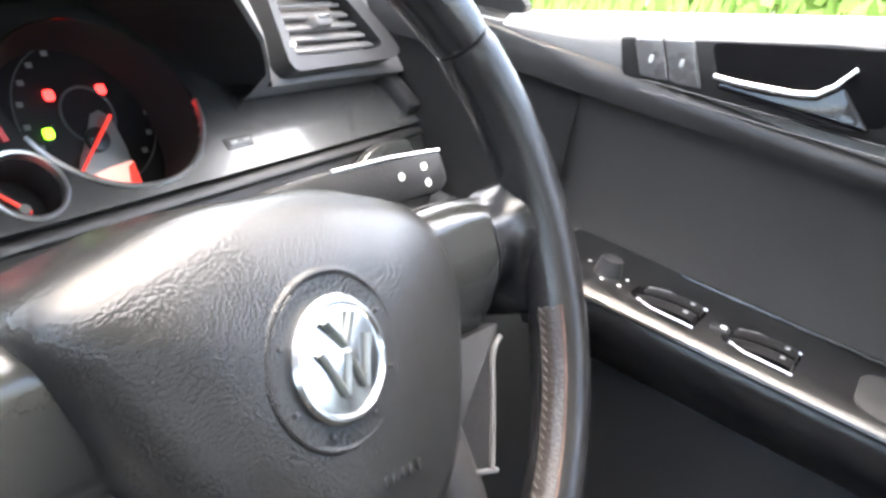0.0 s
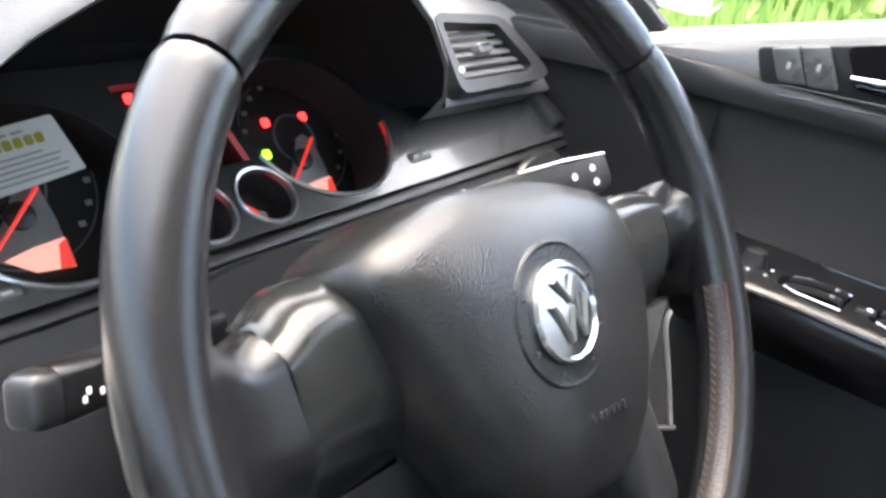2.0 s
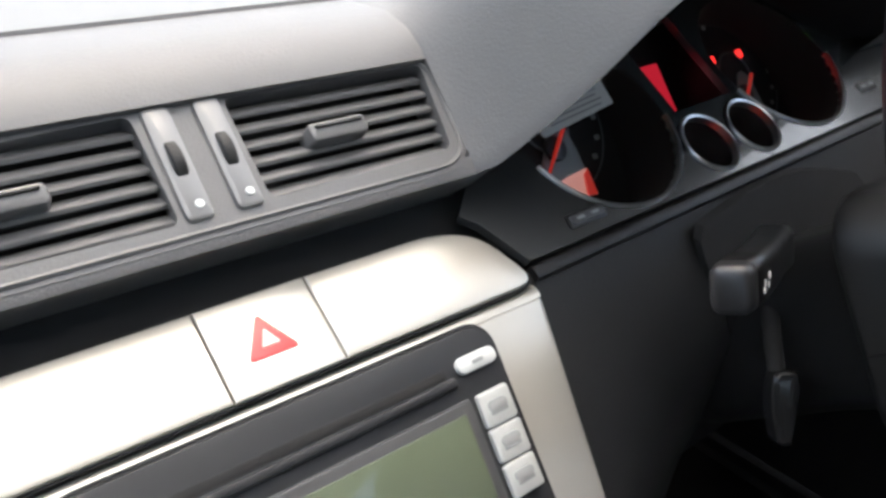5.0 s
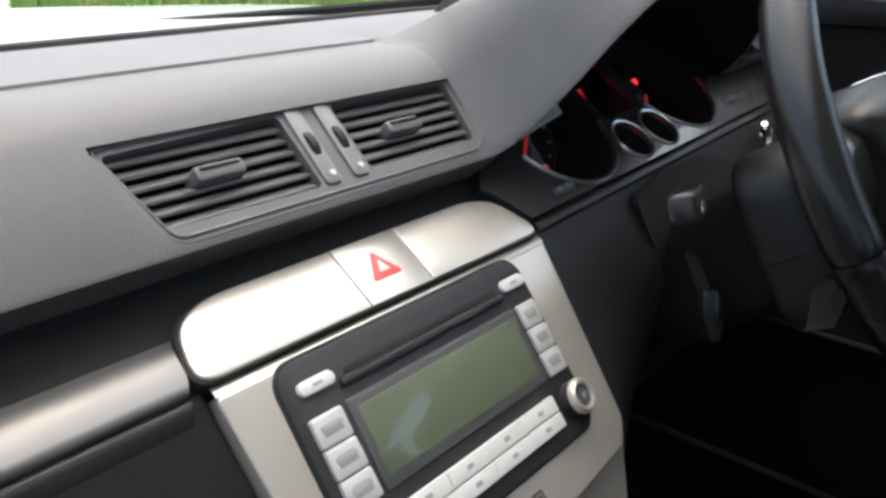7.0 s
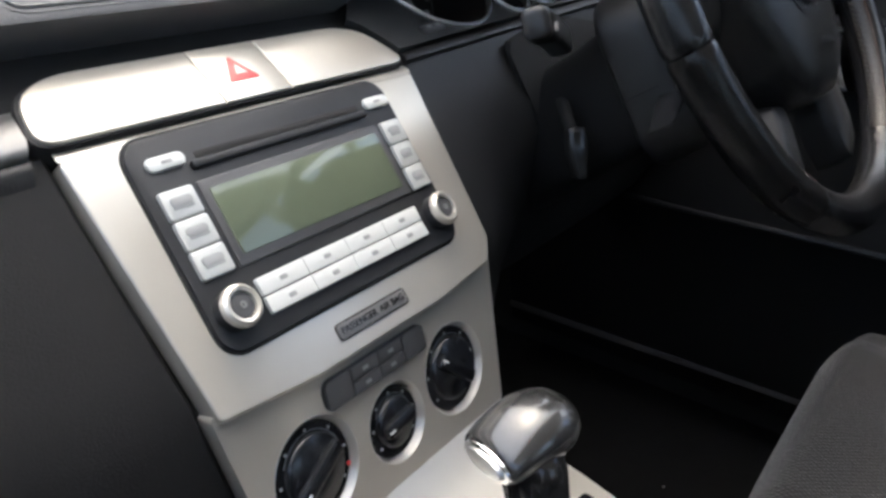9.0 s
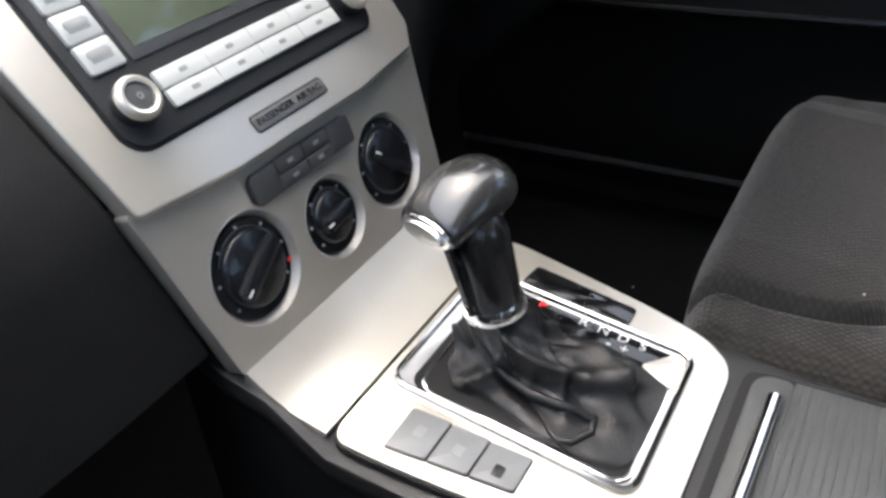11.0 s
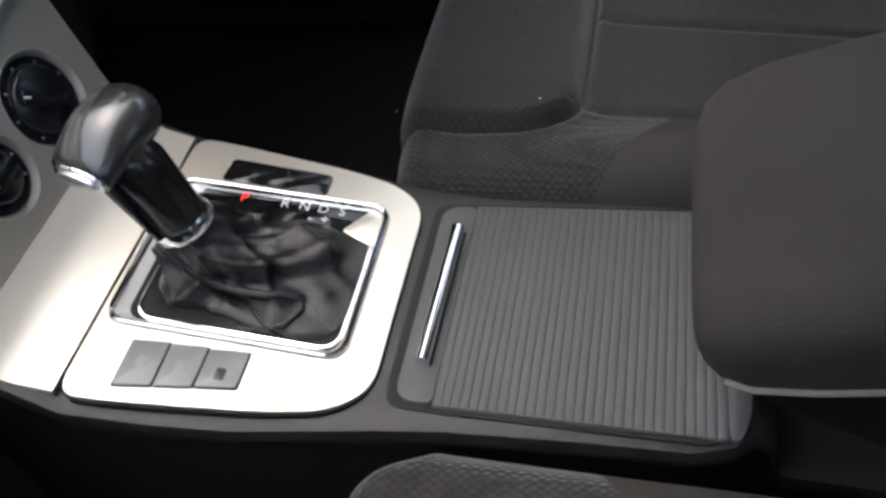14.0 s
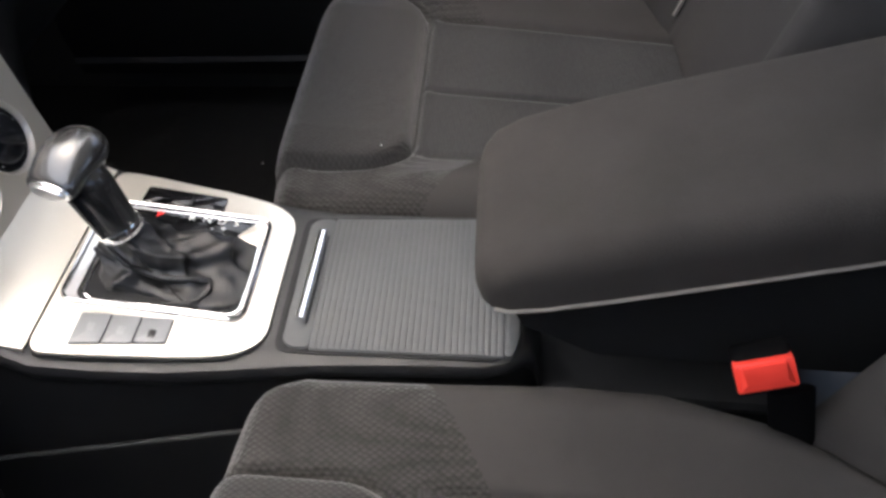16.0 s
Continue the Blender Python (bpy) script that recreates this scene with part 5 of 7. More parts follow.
def stalks():
    # left lever: flat paddle with white symbols
    t = thing("indicator_stalk", (0.26, -0.02, 0.90), "black indicator lever with white symbols beside the steering wheel", "stalk")
    m = plane((0.1585, -0.0225, 0.9055), (0.93, 0.28, -0.24), (-0.05, 0.30, 0.95))

    def bar(sections, mat, parent, name, label=""):
        rings = []
        for u, hu, hv, dw in sections:
            rings.append([m @ Vector((u, v, w + dw)) for w, v in rrect(-hu, -hv, hu, hv, min(hu, hv) * 0.55, 4)])
        return part(name, loft(bmesh.new(), rings), mat, parent, label, 50)

    b = bar(((0.0100, 0.0088, 0.0108, 0.0), (0.0115, 0.0098, 0.0118, 0.0), (0.035, 0.0098, 0.0118, 0.0), (0.060, 0.0098, 0.0116, -0.001), (0.085, 0.0098, 0.0116, -0.003), (0.13, 0.0105, 0.0125, -0.006)), STALK, t, "lever")
    bar(((-0.0035, 0.0058, 0.0080, 0.0), (-0.0020, 0.0080, 0.0102, 0.0), (0.001, 0.0092, 0.0112, 0.0), (0.0090, 0.0096, 0.0116, 0.0), (0.0096, 0.0092, 0.0112, 0.0)), BLACK, b, "lever_tip")
    for u, v in ((0.020, -0.004), (0.0225, -0.001), (0.030, -0.003), (0.0325, 0.001)):
        bm = bmesh.new()
        block(m, u - 0.0013, v - 0.0016, 0.0090, u + 0.0013, v + 0.0016, 0.0101, 0.0009, 0.0002, bm)
        part("symbol", bm, MARK, b)
    # lower lever
    t = thing("column_lever", (0.256, -0.01, 0.80), "short black lever below the steering column", "lever")
    part("lever", tube([(0.315, 0.030, 0.815), (0.285, 0.008, 0.808), (0.264, -0.010, 0.800)], [0.006, 0.0055, 0.005], 12), GAP, t)
    mp = plane((0.2640, -0.0160, 0.7890), (0.80, -0.55, 0.10), (0.18, 0.28, 0.94))
    bm = prism(smooth_poly([(-0.006, -0.025), (0.0050, -0.027), (0.0105, 0.004), (0.0095, 0.019), (-0.0070, 0.019), (-0.0095, 0.002)], 0.005), mp, -0.007, 0.004, 0.0045, None, 4)
    part("lever_paddle", bm, PADDLE, t, "satin grey lever end")
    part("paddle_edge", tube([mp @ Vector((0.0035, 0.0, 0.0028)), mp @ Vector((0.0050, 0.015, 0.0028))], [0.0030, 0.0022], 8), PADDLE, t)
    # right lever: edge-on, with washer symbols
    t = thing("wiper_stalk", (0.46, -0.03, 0.93), "black wiper lever with white washer symbols", "stalk")
    m = plane((0.514, -0.045, 0.9385), (0.978, -0.20, 0.10), (0.10, 0.50, 0.86))
    outl = smooth_poly([(-0.085, -0.013), (0.036, -0.014), (0.044, -0.008), (0.042, 0.012), (-0.04, 0.0135), (-0.085, 0.010)], 0.005)
    b = part("lever", prism(outl, m, -0.014, 0.004, 0.003), DARK, t)
    part("lever_edge", tube([m @ Vector((-0.042, 0.0130, 0.003)), m @ Vector((0.0, 0.0132, 0.0035)), m @ Vector((0.041, 0.0115, 0.003))], [0.0011, 0.0014, 0.0011], 8), SATIN, b, "bright satin edge of the lever")
    for u, v in ((0.006, 0.001), (0.025, 0.004), (0.026, -0.006)):
        bm = lathe([(0.0013, 0.0), (0.0024, 0.0), (0.0024, 0.0005), (0.0013, 0.0005)], m @ Matrix.Translation((u, v, 0.004)), 12)
        part("symbol", bm, MARK, b)
    # round light switch and its lamp on the lower panel
    t = thing("light_switch", (0.70, 0.07, 0.86), "round black headlamp switch with a lit amber lamp", "switch")
    m = plane((0.668, 0.0645, 0.862), (1, 0, 0.04), (0, 0.19, 0.98))
    part("switch_plate", prism(smooth_poly([(-0.062, -0.020), (0.0, -0.036), (0.052, -0.032), (0.062, 0.0), (0.05, 0.030), (0.0, 0.032), (-0.03, 0.014), (-0.062, 0.012)], 0.012), m, -0.004, 0.002, 0.0015), PANEL, t)
    mk = m @ Matrix.Translation((0.0, -0.002, 0.002))
    k = part("rotary_knob", lathe([(0.0, 0.0), (0.0245, 0.0), (0.0235, 0.003), (0.017, 0.004), (0.016, 0.014), (0.0, 0.0155)], mk, 36), BLACK, t)
    for a in (40, 75, 110, 145):
        bm = bmesh.new()
        block(mk @ Matrix.Translation((0.0203 * math.cos(radians(a)), 0.0203 * math.sin(radians(a)), 0.003)), -0.0018, -0.0014, 0, 0.0018, 0.0014, 0.0012, 0.0006, 0.0001, bm)
        part("switch_mark", bm, GREYPRINT, k)
    bm = bmesh.new()
    block(m, 0.090, -0.003, 0.0, 0.098, 0.005, 0.0035, 0.002, 0.001, bm)
    part("lamp", bm, LAMP_AMBER, t, "lit amber lamp")
    bm = bmesh.new()
    block(m, -0.052, -0.008, 0.0, -0.030, 0.004, 0.0035, 0.003, 0.001, bm)
    part("dimmer_wheel", bm, GREYBTN, t)
    # ignition ring
    t = thing("ignition_lock", (0.588, 0.075, 0.86), "round ignition slot with a chrome ring", "ignition lock")
    m = plane((0.560, 0.064, 0.868), (1, 0, 0.04), (0, 0.19, 0.98))
    part("ring", lathe([(0.010, 0.0), (0.0105, 0.004), (0.013, 0.005), (0.0155, 0.003), (0.016, 0.0)], m, 36), CHROME, t)
    part("slot_face", lathe([(0.0, 0.0), (0.0108, 0.0), (0.0108, 0.002), (0.0, 0.002)], m, 28), BLACK, t)


stalks()


# ---- driver's door ----
RAIL_SLOPE = -0.02
def door():
    t = thing("door_1", (0.78, -0.2, 0.25), "driver's door with grey padded panel and dark trim strip", "car door", kind="structure")
    belt = lambda y: 1.0138 - 0.08 * (y - 0.03) if y > 0.03 else 1.022 - 0.273 * y if y > -0.3 else 1.104 - 0.10 * (y + 0.3)
    ys = [0.30, 0.22, 0.14, 0.06, 0.03, 0.0, -0.06, -0.12, -0.18, -0.24, -0.30, -0.40, -0.55, -0.75, -0.95]
    up = lambda y: lerp([(-0.95, 1.022), (-0.27, 1.0068), (-0.16, 1.0082), (-0.084, 1.0092), (-0.02, 1.0082), (0.03, 1.0088), (0.06, 1.0090), (0.127, 1.0045), (0.218, 0.9972), (0.30, 0.990)], y)
    lo = lambda y: lerp([(-0.95, 1.005), (-0.27, 0.9890), (-0.21, 0.9892), (-0.126, 0.9860), (-0.055, 0.9830), (0.014, 0.9815), (0.127, 0.9760), (0.30, 0.960)], y)
    # ledge top: sky glare painted pale from y = 0.03 back, black ahead
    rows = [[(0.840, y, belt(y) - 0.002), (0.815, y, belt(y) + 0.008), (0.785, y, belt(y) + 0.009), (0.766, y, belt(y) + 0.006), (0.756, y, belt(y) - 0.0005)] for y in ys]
    part("window_ledge", sheet(rows[4:], thick=0.004), LEDGE_SKYLIT, t, "window ledge top, coloured pale for the bright sky on it", 60)
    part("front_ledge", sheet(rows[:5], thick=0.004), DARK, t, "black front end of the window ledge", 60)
    part("ledge_line", tube([(0.7550, y, belt(y) - 0.0005) for y in ys[:5]], 0.0015, 6), VENTPLATE, t, "thin pale line along the ledge")
    rows = [[(0.757, y, belt(y) - 0.002), (0.751, y, belt(y) - 0.008), (0.748, y, (belt(y) + up(y)) / 2), (0.748, y, up(y))] for y in ys]
    part("upper_pad", sheet(rows), DOORPAD, t, "grey soft padded window ledge", 60)
    rows = [[(0.752, y, up(y) + 0.003), (0.742, y, up(y)), (0.739, y, (up(y) + lo(y)) / 2), (0.742, y, lo(y)), (0.752, y, lo(y) - 0.002)] for y in ys]
    part("trim_strip", sheet(rows), WOODTRIM, t, "dark glossy trim strip", 60)
    # cloth insert and front plastic part
    ins = lambda y: lo(y) - 0.001
    rows = [[(0.750, y, ins(y)), (0.757, y, ins(y) - 0.02), (0.768, y, 0.93), (0.774, y, 0.89), (0.772, y, 0.866)] for y in [-0.052] + ys if y < -0.05]
    part("cloth_insert", sheet(rows), DOORCLOTH, t, "dark grey cloth door insert", 60)
    rows = [[(0.749, y, ins(y)), (0.752, y, ins(y) - 0.02), (0.757, y, 0.91), (0.757, y, 0.86), (0.752, y, 0.78)] for y in ys + [-0.056] if y > -0.057]
    rows.sort(key=lambda r: r[0][1])
    part("front_panel", sheet(rows), LOWER, t, "dark plastic front part", 60)
    bm = tube([(0.7475, 0.12, lo(0.12) - 0.0005), (0.7475, 0.0, lo(0) - 0.0005), (0.7475, -0.054, lo(-0.054) - 0.0005)], 0.0012, 6)
    part("trim_line", bm, SPOKE, t)
    # lower door
    rows = [[(0.772, y, 0.866), (0.745, y, 0.84), (0.725, y, 0.76), (0.722, y, 0.66), (0.715, y, 0.60), (0.730, y, 0.595), (0.745, y, 0.50), (0.735, y, 0.40), (0.76, y, 0.30)] for y in ys]
    part("lower_panel", sheet(rows), DARK, t, "black lower door panel", 50)
    bm = tube([(0.716, 0.30, 0.590), (0.714, 0.0, 0.5935), (0.714, -0.25, 0.600), (0.714, -0.6, 0.612)], 0.0045, 8)
    part("pocket_edge", bm, BLACK, t, "satin edge of the door pocket")
    rows = []
    for y in (0.30, 0.15, 0.0, -0.15, -0.30, -0.6):
        z = 0.3455 + RAIL_SLOPE * y
        rows.append([(0.800, y, z + 0.022), (0.772, y, z + 0.0165), (0.762, y, z + 0.0125), (0.748, y, z - 0.004), (0.746, y, z - 0.012), (0.760, y, z - 0.018)])
    part("pocket_rail", sheet(rows), RAIL, t, "dull grey-brown rail below the door", 60)
    # armrest with switches
    a = part("armrest", sheet([[(0.775, y, 0.868), (0.70, y, 0.868), (0.672, y, 0.867), (0.6640, y, 0.862), (0.6625, y, 0.852), (0.668, y, 0.835), (0.700, y, 0.800), (0.745, y, 0.780)] for y in (-0.085, -0.10, -0.2, -0.3, -0.4, -0.5, -0.62)]), STALK, t, "black armrest with the window switches", 50)
    # lighter, glossier bar added to draw the highlight on the armrest's edge
    bm = tube([(0.672, -0.088, 0.866), (0.6635, -0.11, 0.864), (0.6630, -0.3, 0.8645), (0.664, -0.6, 0.866)], 0.0030, 8)
    part("armrest_edge", bm, SPOKE, a, "satin edge bar for the armrest's highlight")
    part("insert_edge", tube([(0.7665, -0.18, 0.8685), (0.768, -0.32, 0.870), (0.77, -0.6, 0.874)], 0.0022, 8), SPOKE, a)
    part("end_wall", sheet([[(0.775, -0.085, 0.868), (0.70, -0.085, 0.868), (0.664, -0.088, 0.862), (0.700, -0.085, 0.800)], [(0.775, -0.080, 0.85), (0.74, -0.075, 0.85), (0.73, -0.07, 0.84), (0.74, -0.07, 0.80)]]), DARK, a)
    m = plane((0.70, 0, 0.868), (0, -1, 0), (1, 0, 0))
    for y in (-0.195, -0.266):
        c = -y - 0.006
        # the well is a flat slab; black stands for the scoop's shade
        well = smooth_poly([(c - 0.028, -0.010), (c - 0.006, -0.0185), (c + 0.024, -0.0185), (c + 0.026, 0.020), (c - 0.010, 0.021), (c - 0.028, 0.012)], 0.006)
        s = part("switch_well", prism(well, m, -0.001, 0.0008, 0.0003), HOLLOW, a, "flat window switch well, black for the shade in its scoop")
        for v in (-0.0088, 0.0098):
            rows = [[m @ Vector((c + u, v + k * 0.0078, w - 0.0012 * k * k)) for k in (-1.0, -0.6, 0.0, 0.6, 1.0)] for u, w in ((-0.0215, 0.0010), (-0.0150, 0.0030), (-0.0050, 0.0048), (0.0060, 0.0058), (0.0160, 0.0062), (0.0225, 0.0052), (0.0240, 0.0010))]
            k = part("window_switch", sheet(rows), STALK, s, "", 60)
            part("switch_symbol", lathe([(0.0, 0.0), (0.0020, 0.0), (0.0018, 0.0006), (0.0, 0.0007)], m @ Matrix.Translation((c + 0.0150, v, 0.0060)), 12), SATIN, k)
        # satin tubes draw the lit lines on both edges of the well
        for v0, v1, v2 in ((-0.0125, -0.0190, -0.0192), (0.0150, 0.0212, 0.0208)):
            part("well_edge_glint", tube([m @ Vector((c - 0.020, v0, 0.0012)), m @ Vector((c - 0.008, v1, 0.0018)), m @ Vector((c + 0.025, v2, 0.0018))], 0.0008, 6), SATIN, s)
    bm = bmesh.new()
    block(m, 0.222, -0.004, 0.0, 0.236, 0.006, 0.003, 0.002, 0.001, bm)
    k = part("lock_switch", bm, BLACK, a)
    bm = bmesh.new()
    block(m, 0.229, 0.000, 0.002, 0.2335, 0.0035, 0.0036, 0.0008, 0.0002, bm)
    part("switch_symbol", bm, MARK, k)
    k = part("mirror_knob", lathe([(0.0, 0.0), (0.0115, 0.0), (0.0105, 0.004), (0.0085, 0.0125), (0.0, 0.0135)], m @ Matrix.Translation((0.1360, 0.010, 0.0)), 24), BLACK, a)
    for u, v in ((0.118, 0.016), (0.152, 0.012), (0.151, -0.004), (0.137, -0.006)):
        part("switch_symbol", lathe([(0.0, 0.0), (0.0014, 0.0), (0.0012, 0.0006), (0.0, 0.0007)], m @ Matrix.Translation((u, v, 0.0)), 10), MARK, a)
    # flat slab, its dark colour in place of a hollow's shade
    bm = bmesh.new()
    block(m, 0.325, -0.022, -0.002, 0.46, 0.048, 0.0008, 0.02, 0.0004, bm)
    part("grab_cup", bm, GAP, a, "flat grab recess, coloured dark for its shade")
    # handle recess, lock buttons and chrome pull
    base = plane((0.7425, 0, 0), (0, -1, 0), (0, 0, 1))
    hs = part("handle_surround", prism(smooth_poly([(0.0744, 1.0345), (0.086, 1.006), (0.1015, 1.0090), (0.24, 1.0180), (0.285, 1.022), (0.292, 1.05), (0.284, 1.0870), (0.2193, 1.0735), (0.14, 1.0515)], 0.006), base, -0.012, 0.001, 0.002), WOODTRIM, t, "dark handle surround")
    # no real hollow here: near-black plate paints the recess's shade
    part("handle_recess", prism(smooth_poly([(0.1405, 1.0505), (0.159, 1.0215), (0.24, 1.026), (0.268, 1.03), (0.274, 1.05), (0.266, 1.0815), (0.2193, 1.0705)], 0.009), base, 0.0, 0.0016, 0.0002), HOLLOW, hs, "flat plate, black for the shade in the handle recess")
    for a, b in ((0.0, 0.48), (0.50, 1.0)):
        quad = [(0.0865 + 0.043 * a, 1.0365 + 0.0113 * a), (0.0998 + 0.0465 * a, 1.0120 + 0.0045 * a), (0.0998 + 0.0465 * b, 1.0120 + 0.0045 * b), (0.0865 + 0.043 * b, 1.0365 + 0.0113 * b)]
        k = part("lock_button", prism(smooth_poly(quad, 0.003), base, 0.0, 0.0035, 0.0015), LOCKBTN, hs, "satin grey lock button")
        cu, cv = sum(p[0] for p in quad) / 4, sum(p[1] for p in quad) / 4
        bm = bmesh.new()
        block(base, cu - 0.0016, cv - 0.003, 0.003, cu + 0.0016, cv + 0.003, 0.0039, 0.0012, 0.0001, bm)
        part("lock_symbol", bm, GREYPRINT, k)
    bm = tube([base @ Vector((u, v, w)) for u, v, w in ((0.1525, 1.0290, 0.004), (0.172, 1.0305, 0.009), (0.1904, 1.0330, 0.010), (0.208, 1.0355, 0.010), (0.221, 1.0390, 0.009), (0.230, 1.0480, 0.007), (0.238, 1.062, 0.003))], [0.0022, 0.0026, 0.0027, 0.0029, 0.0029, 0.0024, 0.0018], 10)
    part("door_handle", bm, CHROME, t, "chrome inner door handle")
    bm = prism(smooth_poly([(0.157, 1.0215), (0.2399, 1.0205), (0.262, 1.026), (0.236, 1.050), (0.22, 1.0365), (0.19, 1.0300), (0.156, 1.0265)], 0.004), base, 0.001, 0.006, 0.003)
    part("handle_grip", bm, GLOSS, t, "glossy black handle grip")
    for du, dv in ((0.0, 0.0), (0.0, -0.0075)):
        bm = tube([base @ Vector((u, v + dv, 0.0006 + (0.0012 if dv else 0))) for u, v in ((0.1015, 1.0095), (0.17, 1.0138), (0.24, 1.0183), (0.285, 1.0215))], 0.0007, 6)
        part("trim_line", bm, SPOKE, hs)
    # triangle at the front of the window
    bm = prism([(-0.30, 0.935), (-0.02, 1.015), (-0.02, 1.03), (-0.14, 1.11), (-0.30, 1.03)], plane((0.768, 0, 0), (0, -1, 0), (0, 0, 1)), -0.012, 0.0, 0.003)
    part("corner_cover", bm, DARK, t, "black window corner cover")
    # glass
    bm = sheet([[(0.80, 0.10, 1.0), (0.80, -0.60, 1.08)], [(0.64, -0.02, 1.385), (0.64, -0.60, 1.40)]], thick=0.004, direction=(1, 0, 0.2))
    w = part("window_pane", bm, GLASS, t, "clear side window")
    w.visible_shadow = False
    t.location.z -= 0.0075
    # the left door, plain
    t2 = thing("door_2", (-0.78, -0.2, 0.25), "passenger's door with dark plain panel", "car door", kind="structure")
    rows = [[(-0.835, y, belt(y) - 0.05), (-0.80, y, belt(y) - 0.035), (-0.765, y, belt(y) - 0.04), (-0.755, y, 0.98), (-0.77, y, 0.88), (-0.74, y, 0.80), (-0.745, y, 0.45), (-0.77, y, 0.25)] for y in ys]
    part("door_panel", sheet(rows), DARK, t2, "", 60)
    # door mirror outside
    mir = thing("door_mirror", (0.98, 0.10, 0.99), "white door mirror on the car's outside", "door mirror")
    c = Vector((0.985, 0.055, 1.085))
    mm = plane(c, (0.93, 0.25, 0), (0, 0, 1))
    sh = rrect(-0.11, -0.062, 0.11, 0.062, 0.045, 6)
    part("mirror_housing", dome(sh, mm @ Matrix.Rotation(radians(180), 4, "Y"), 0.0, (0.02, 0.06, 0.085, 0.095), (1.04, 1.0, 0.75, 0.3)), PAINT, mir, "", 60)
    part("mirror_glass", prism(inset(sh, 0.008), mm, -0.002, 0.002, 0.001), CHROME, mir, "mirror glass")
    part("mirror_arm", tube([(0.80, 0.14, 1.01), (0.86, 0.12, 1.02), (0.92, 0.10, 1.04)], 0.022, 10), RUBBER, mir)


door()


# ---- centre console ----
PLATE = plane((0, -0.098, 0.606), (1, 0, 0), (0, 0.988, 0.154))


def console():
    t = thing("centre_console", (0, -0.3, 0.25), "charcoal plastic centre console between the seats", "centre console")
    # sides and rim
    ys = [(0.02, 0.66, 0.112), (-0.03, 0.63, 0.116), (-0.06, 0.622, 0.116), (-0.10, 0.5985, 0.119), (-0.15, 0.590, 0.116), (-0.20, 0.583, 0.111), (-0.25, 0.5765, 0.1015), (-0.28, 0.5745, 0.0965), (-0.32, 0.5735, 0.0920), (-0.40, 0.5735, 0.0895), (-0.455, 0.5735, 0.0890), (-0.475, 0.5735, 0.0835), (-0.488, 0.5725, 0.0740), (-0.497, 0.560, 0.0700), (-0.505, 0.520, 0.0700), (-0.82, 0.500, 0.0700)]
    rows = []
    for y, z, w in ys:
        right = [(w * 0.80, y, z), (w - 0.008, y, z), (w - 0.002, y, z - 0.002), (w, y, z - 0.009), (w - 0.002, y, z - 0.018), (w - 0.010, y, z - 0.024), (w - 0.012, y, 0.45), (w + 0.01, y, 0.22)]
        left = [(-x, yy, zz) for x, yy, zz in right[::-1]]
        rows.append(left + right)
    part("console_body", sheet(rows), CONSOLE, t, "charcoal grained console body", 45)
    for s in (-1, 1):
        rows = [[(s * (w - 0.0085), y, z - 0.026), (s * (w - 0.0095), y, 0.45), (s * (w + 0.013), y, 0.22)] for y, z, w in ys]
        part("side_panel", sheet(rows), DARK, t, "black console side")
    part("side_line", tube([(-0.131, 0.10, 0.435), (-0.128, -0.05, 0.478), (-0.126, -0.27, 0.530)], 0.0022, 6), PANEL, t)
    # rear box under the armrest
    side = plane((-0.076, 0, 0), (0, 1, 0), (0, 0, 1))
    bm = prism(smooth_poly([(-0.478, 0.630), (-0.486, 0.612), (-0.545, 0.578), (-0.80, 0.560), (-0.80, 0.700)], 0.004), side, 0.0, 0.152, 0.004)
    part("storage_box", bm, DARK, t, "black box below the armrest")


console()


SHAFT = material("glossy_shaft", (0.012, 0.012, 0.0125), 0.16, vary=0.1, vary_scale=60)


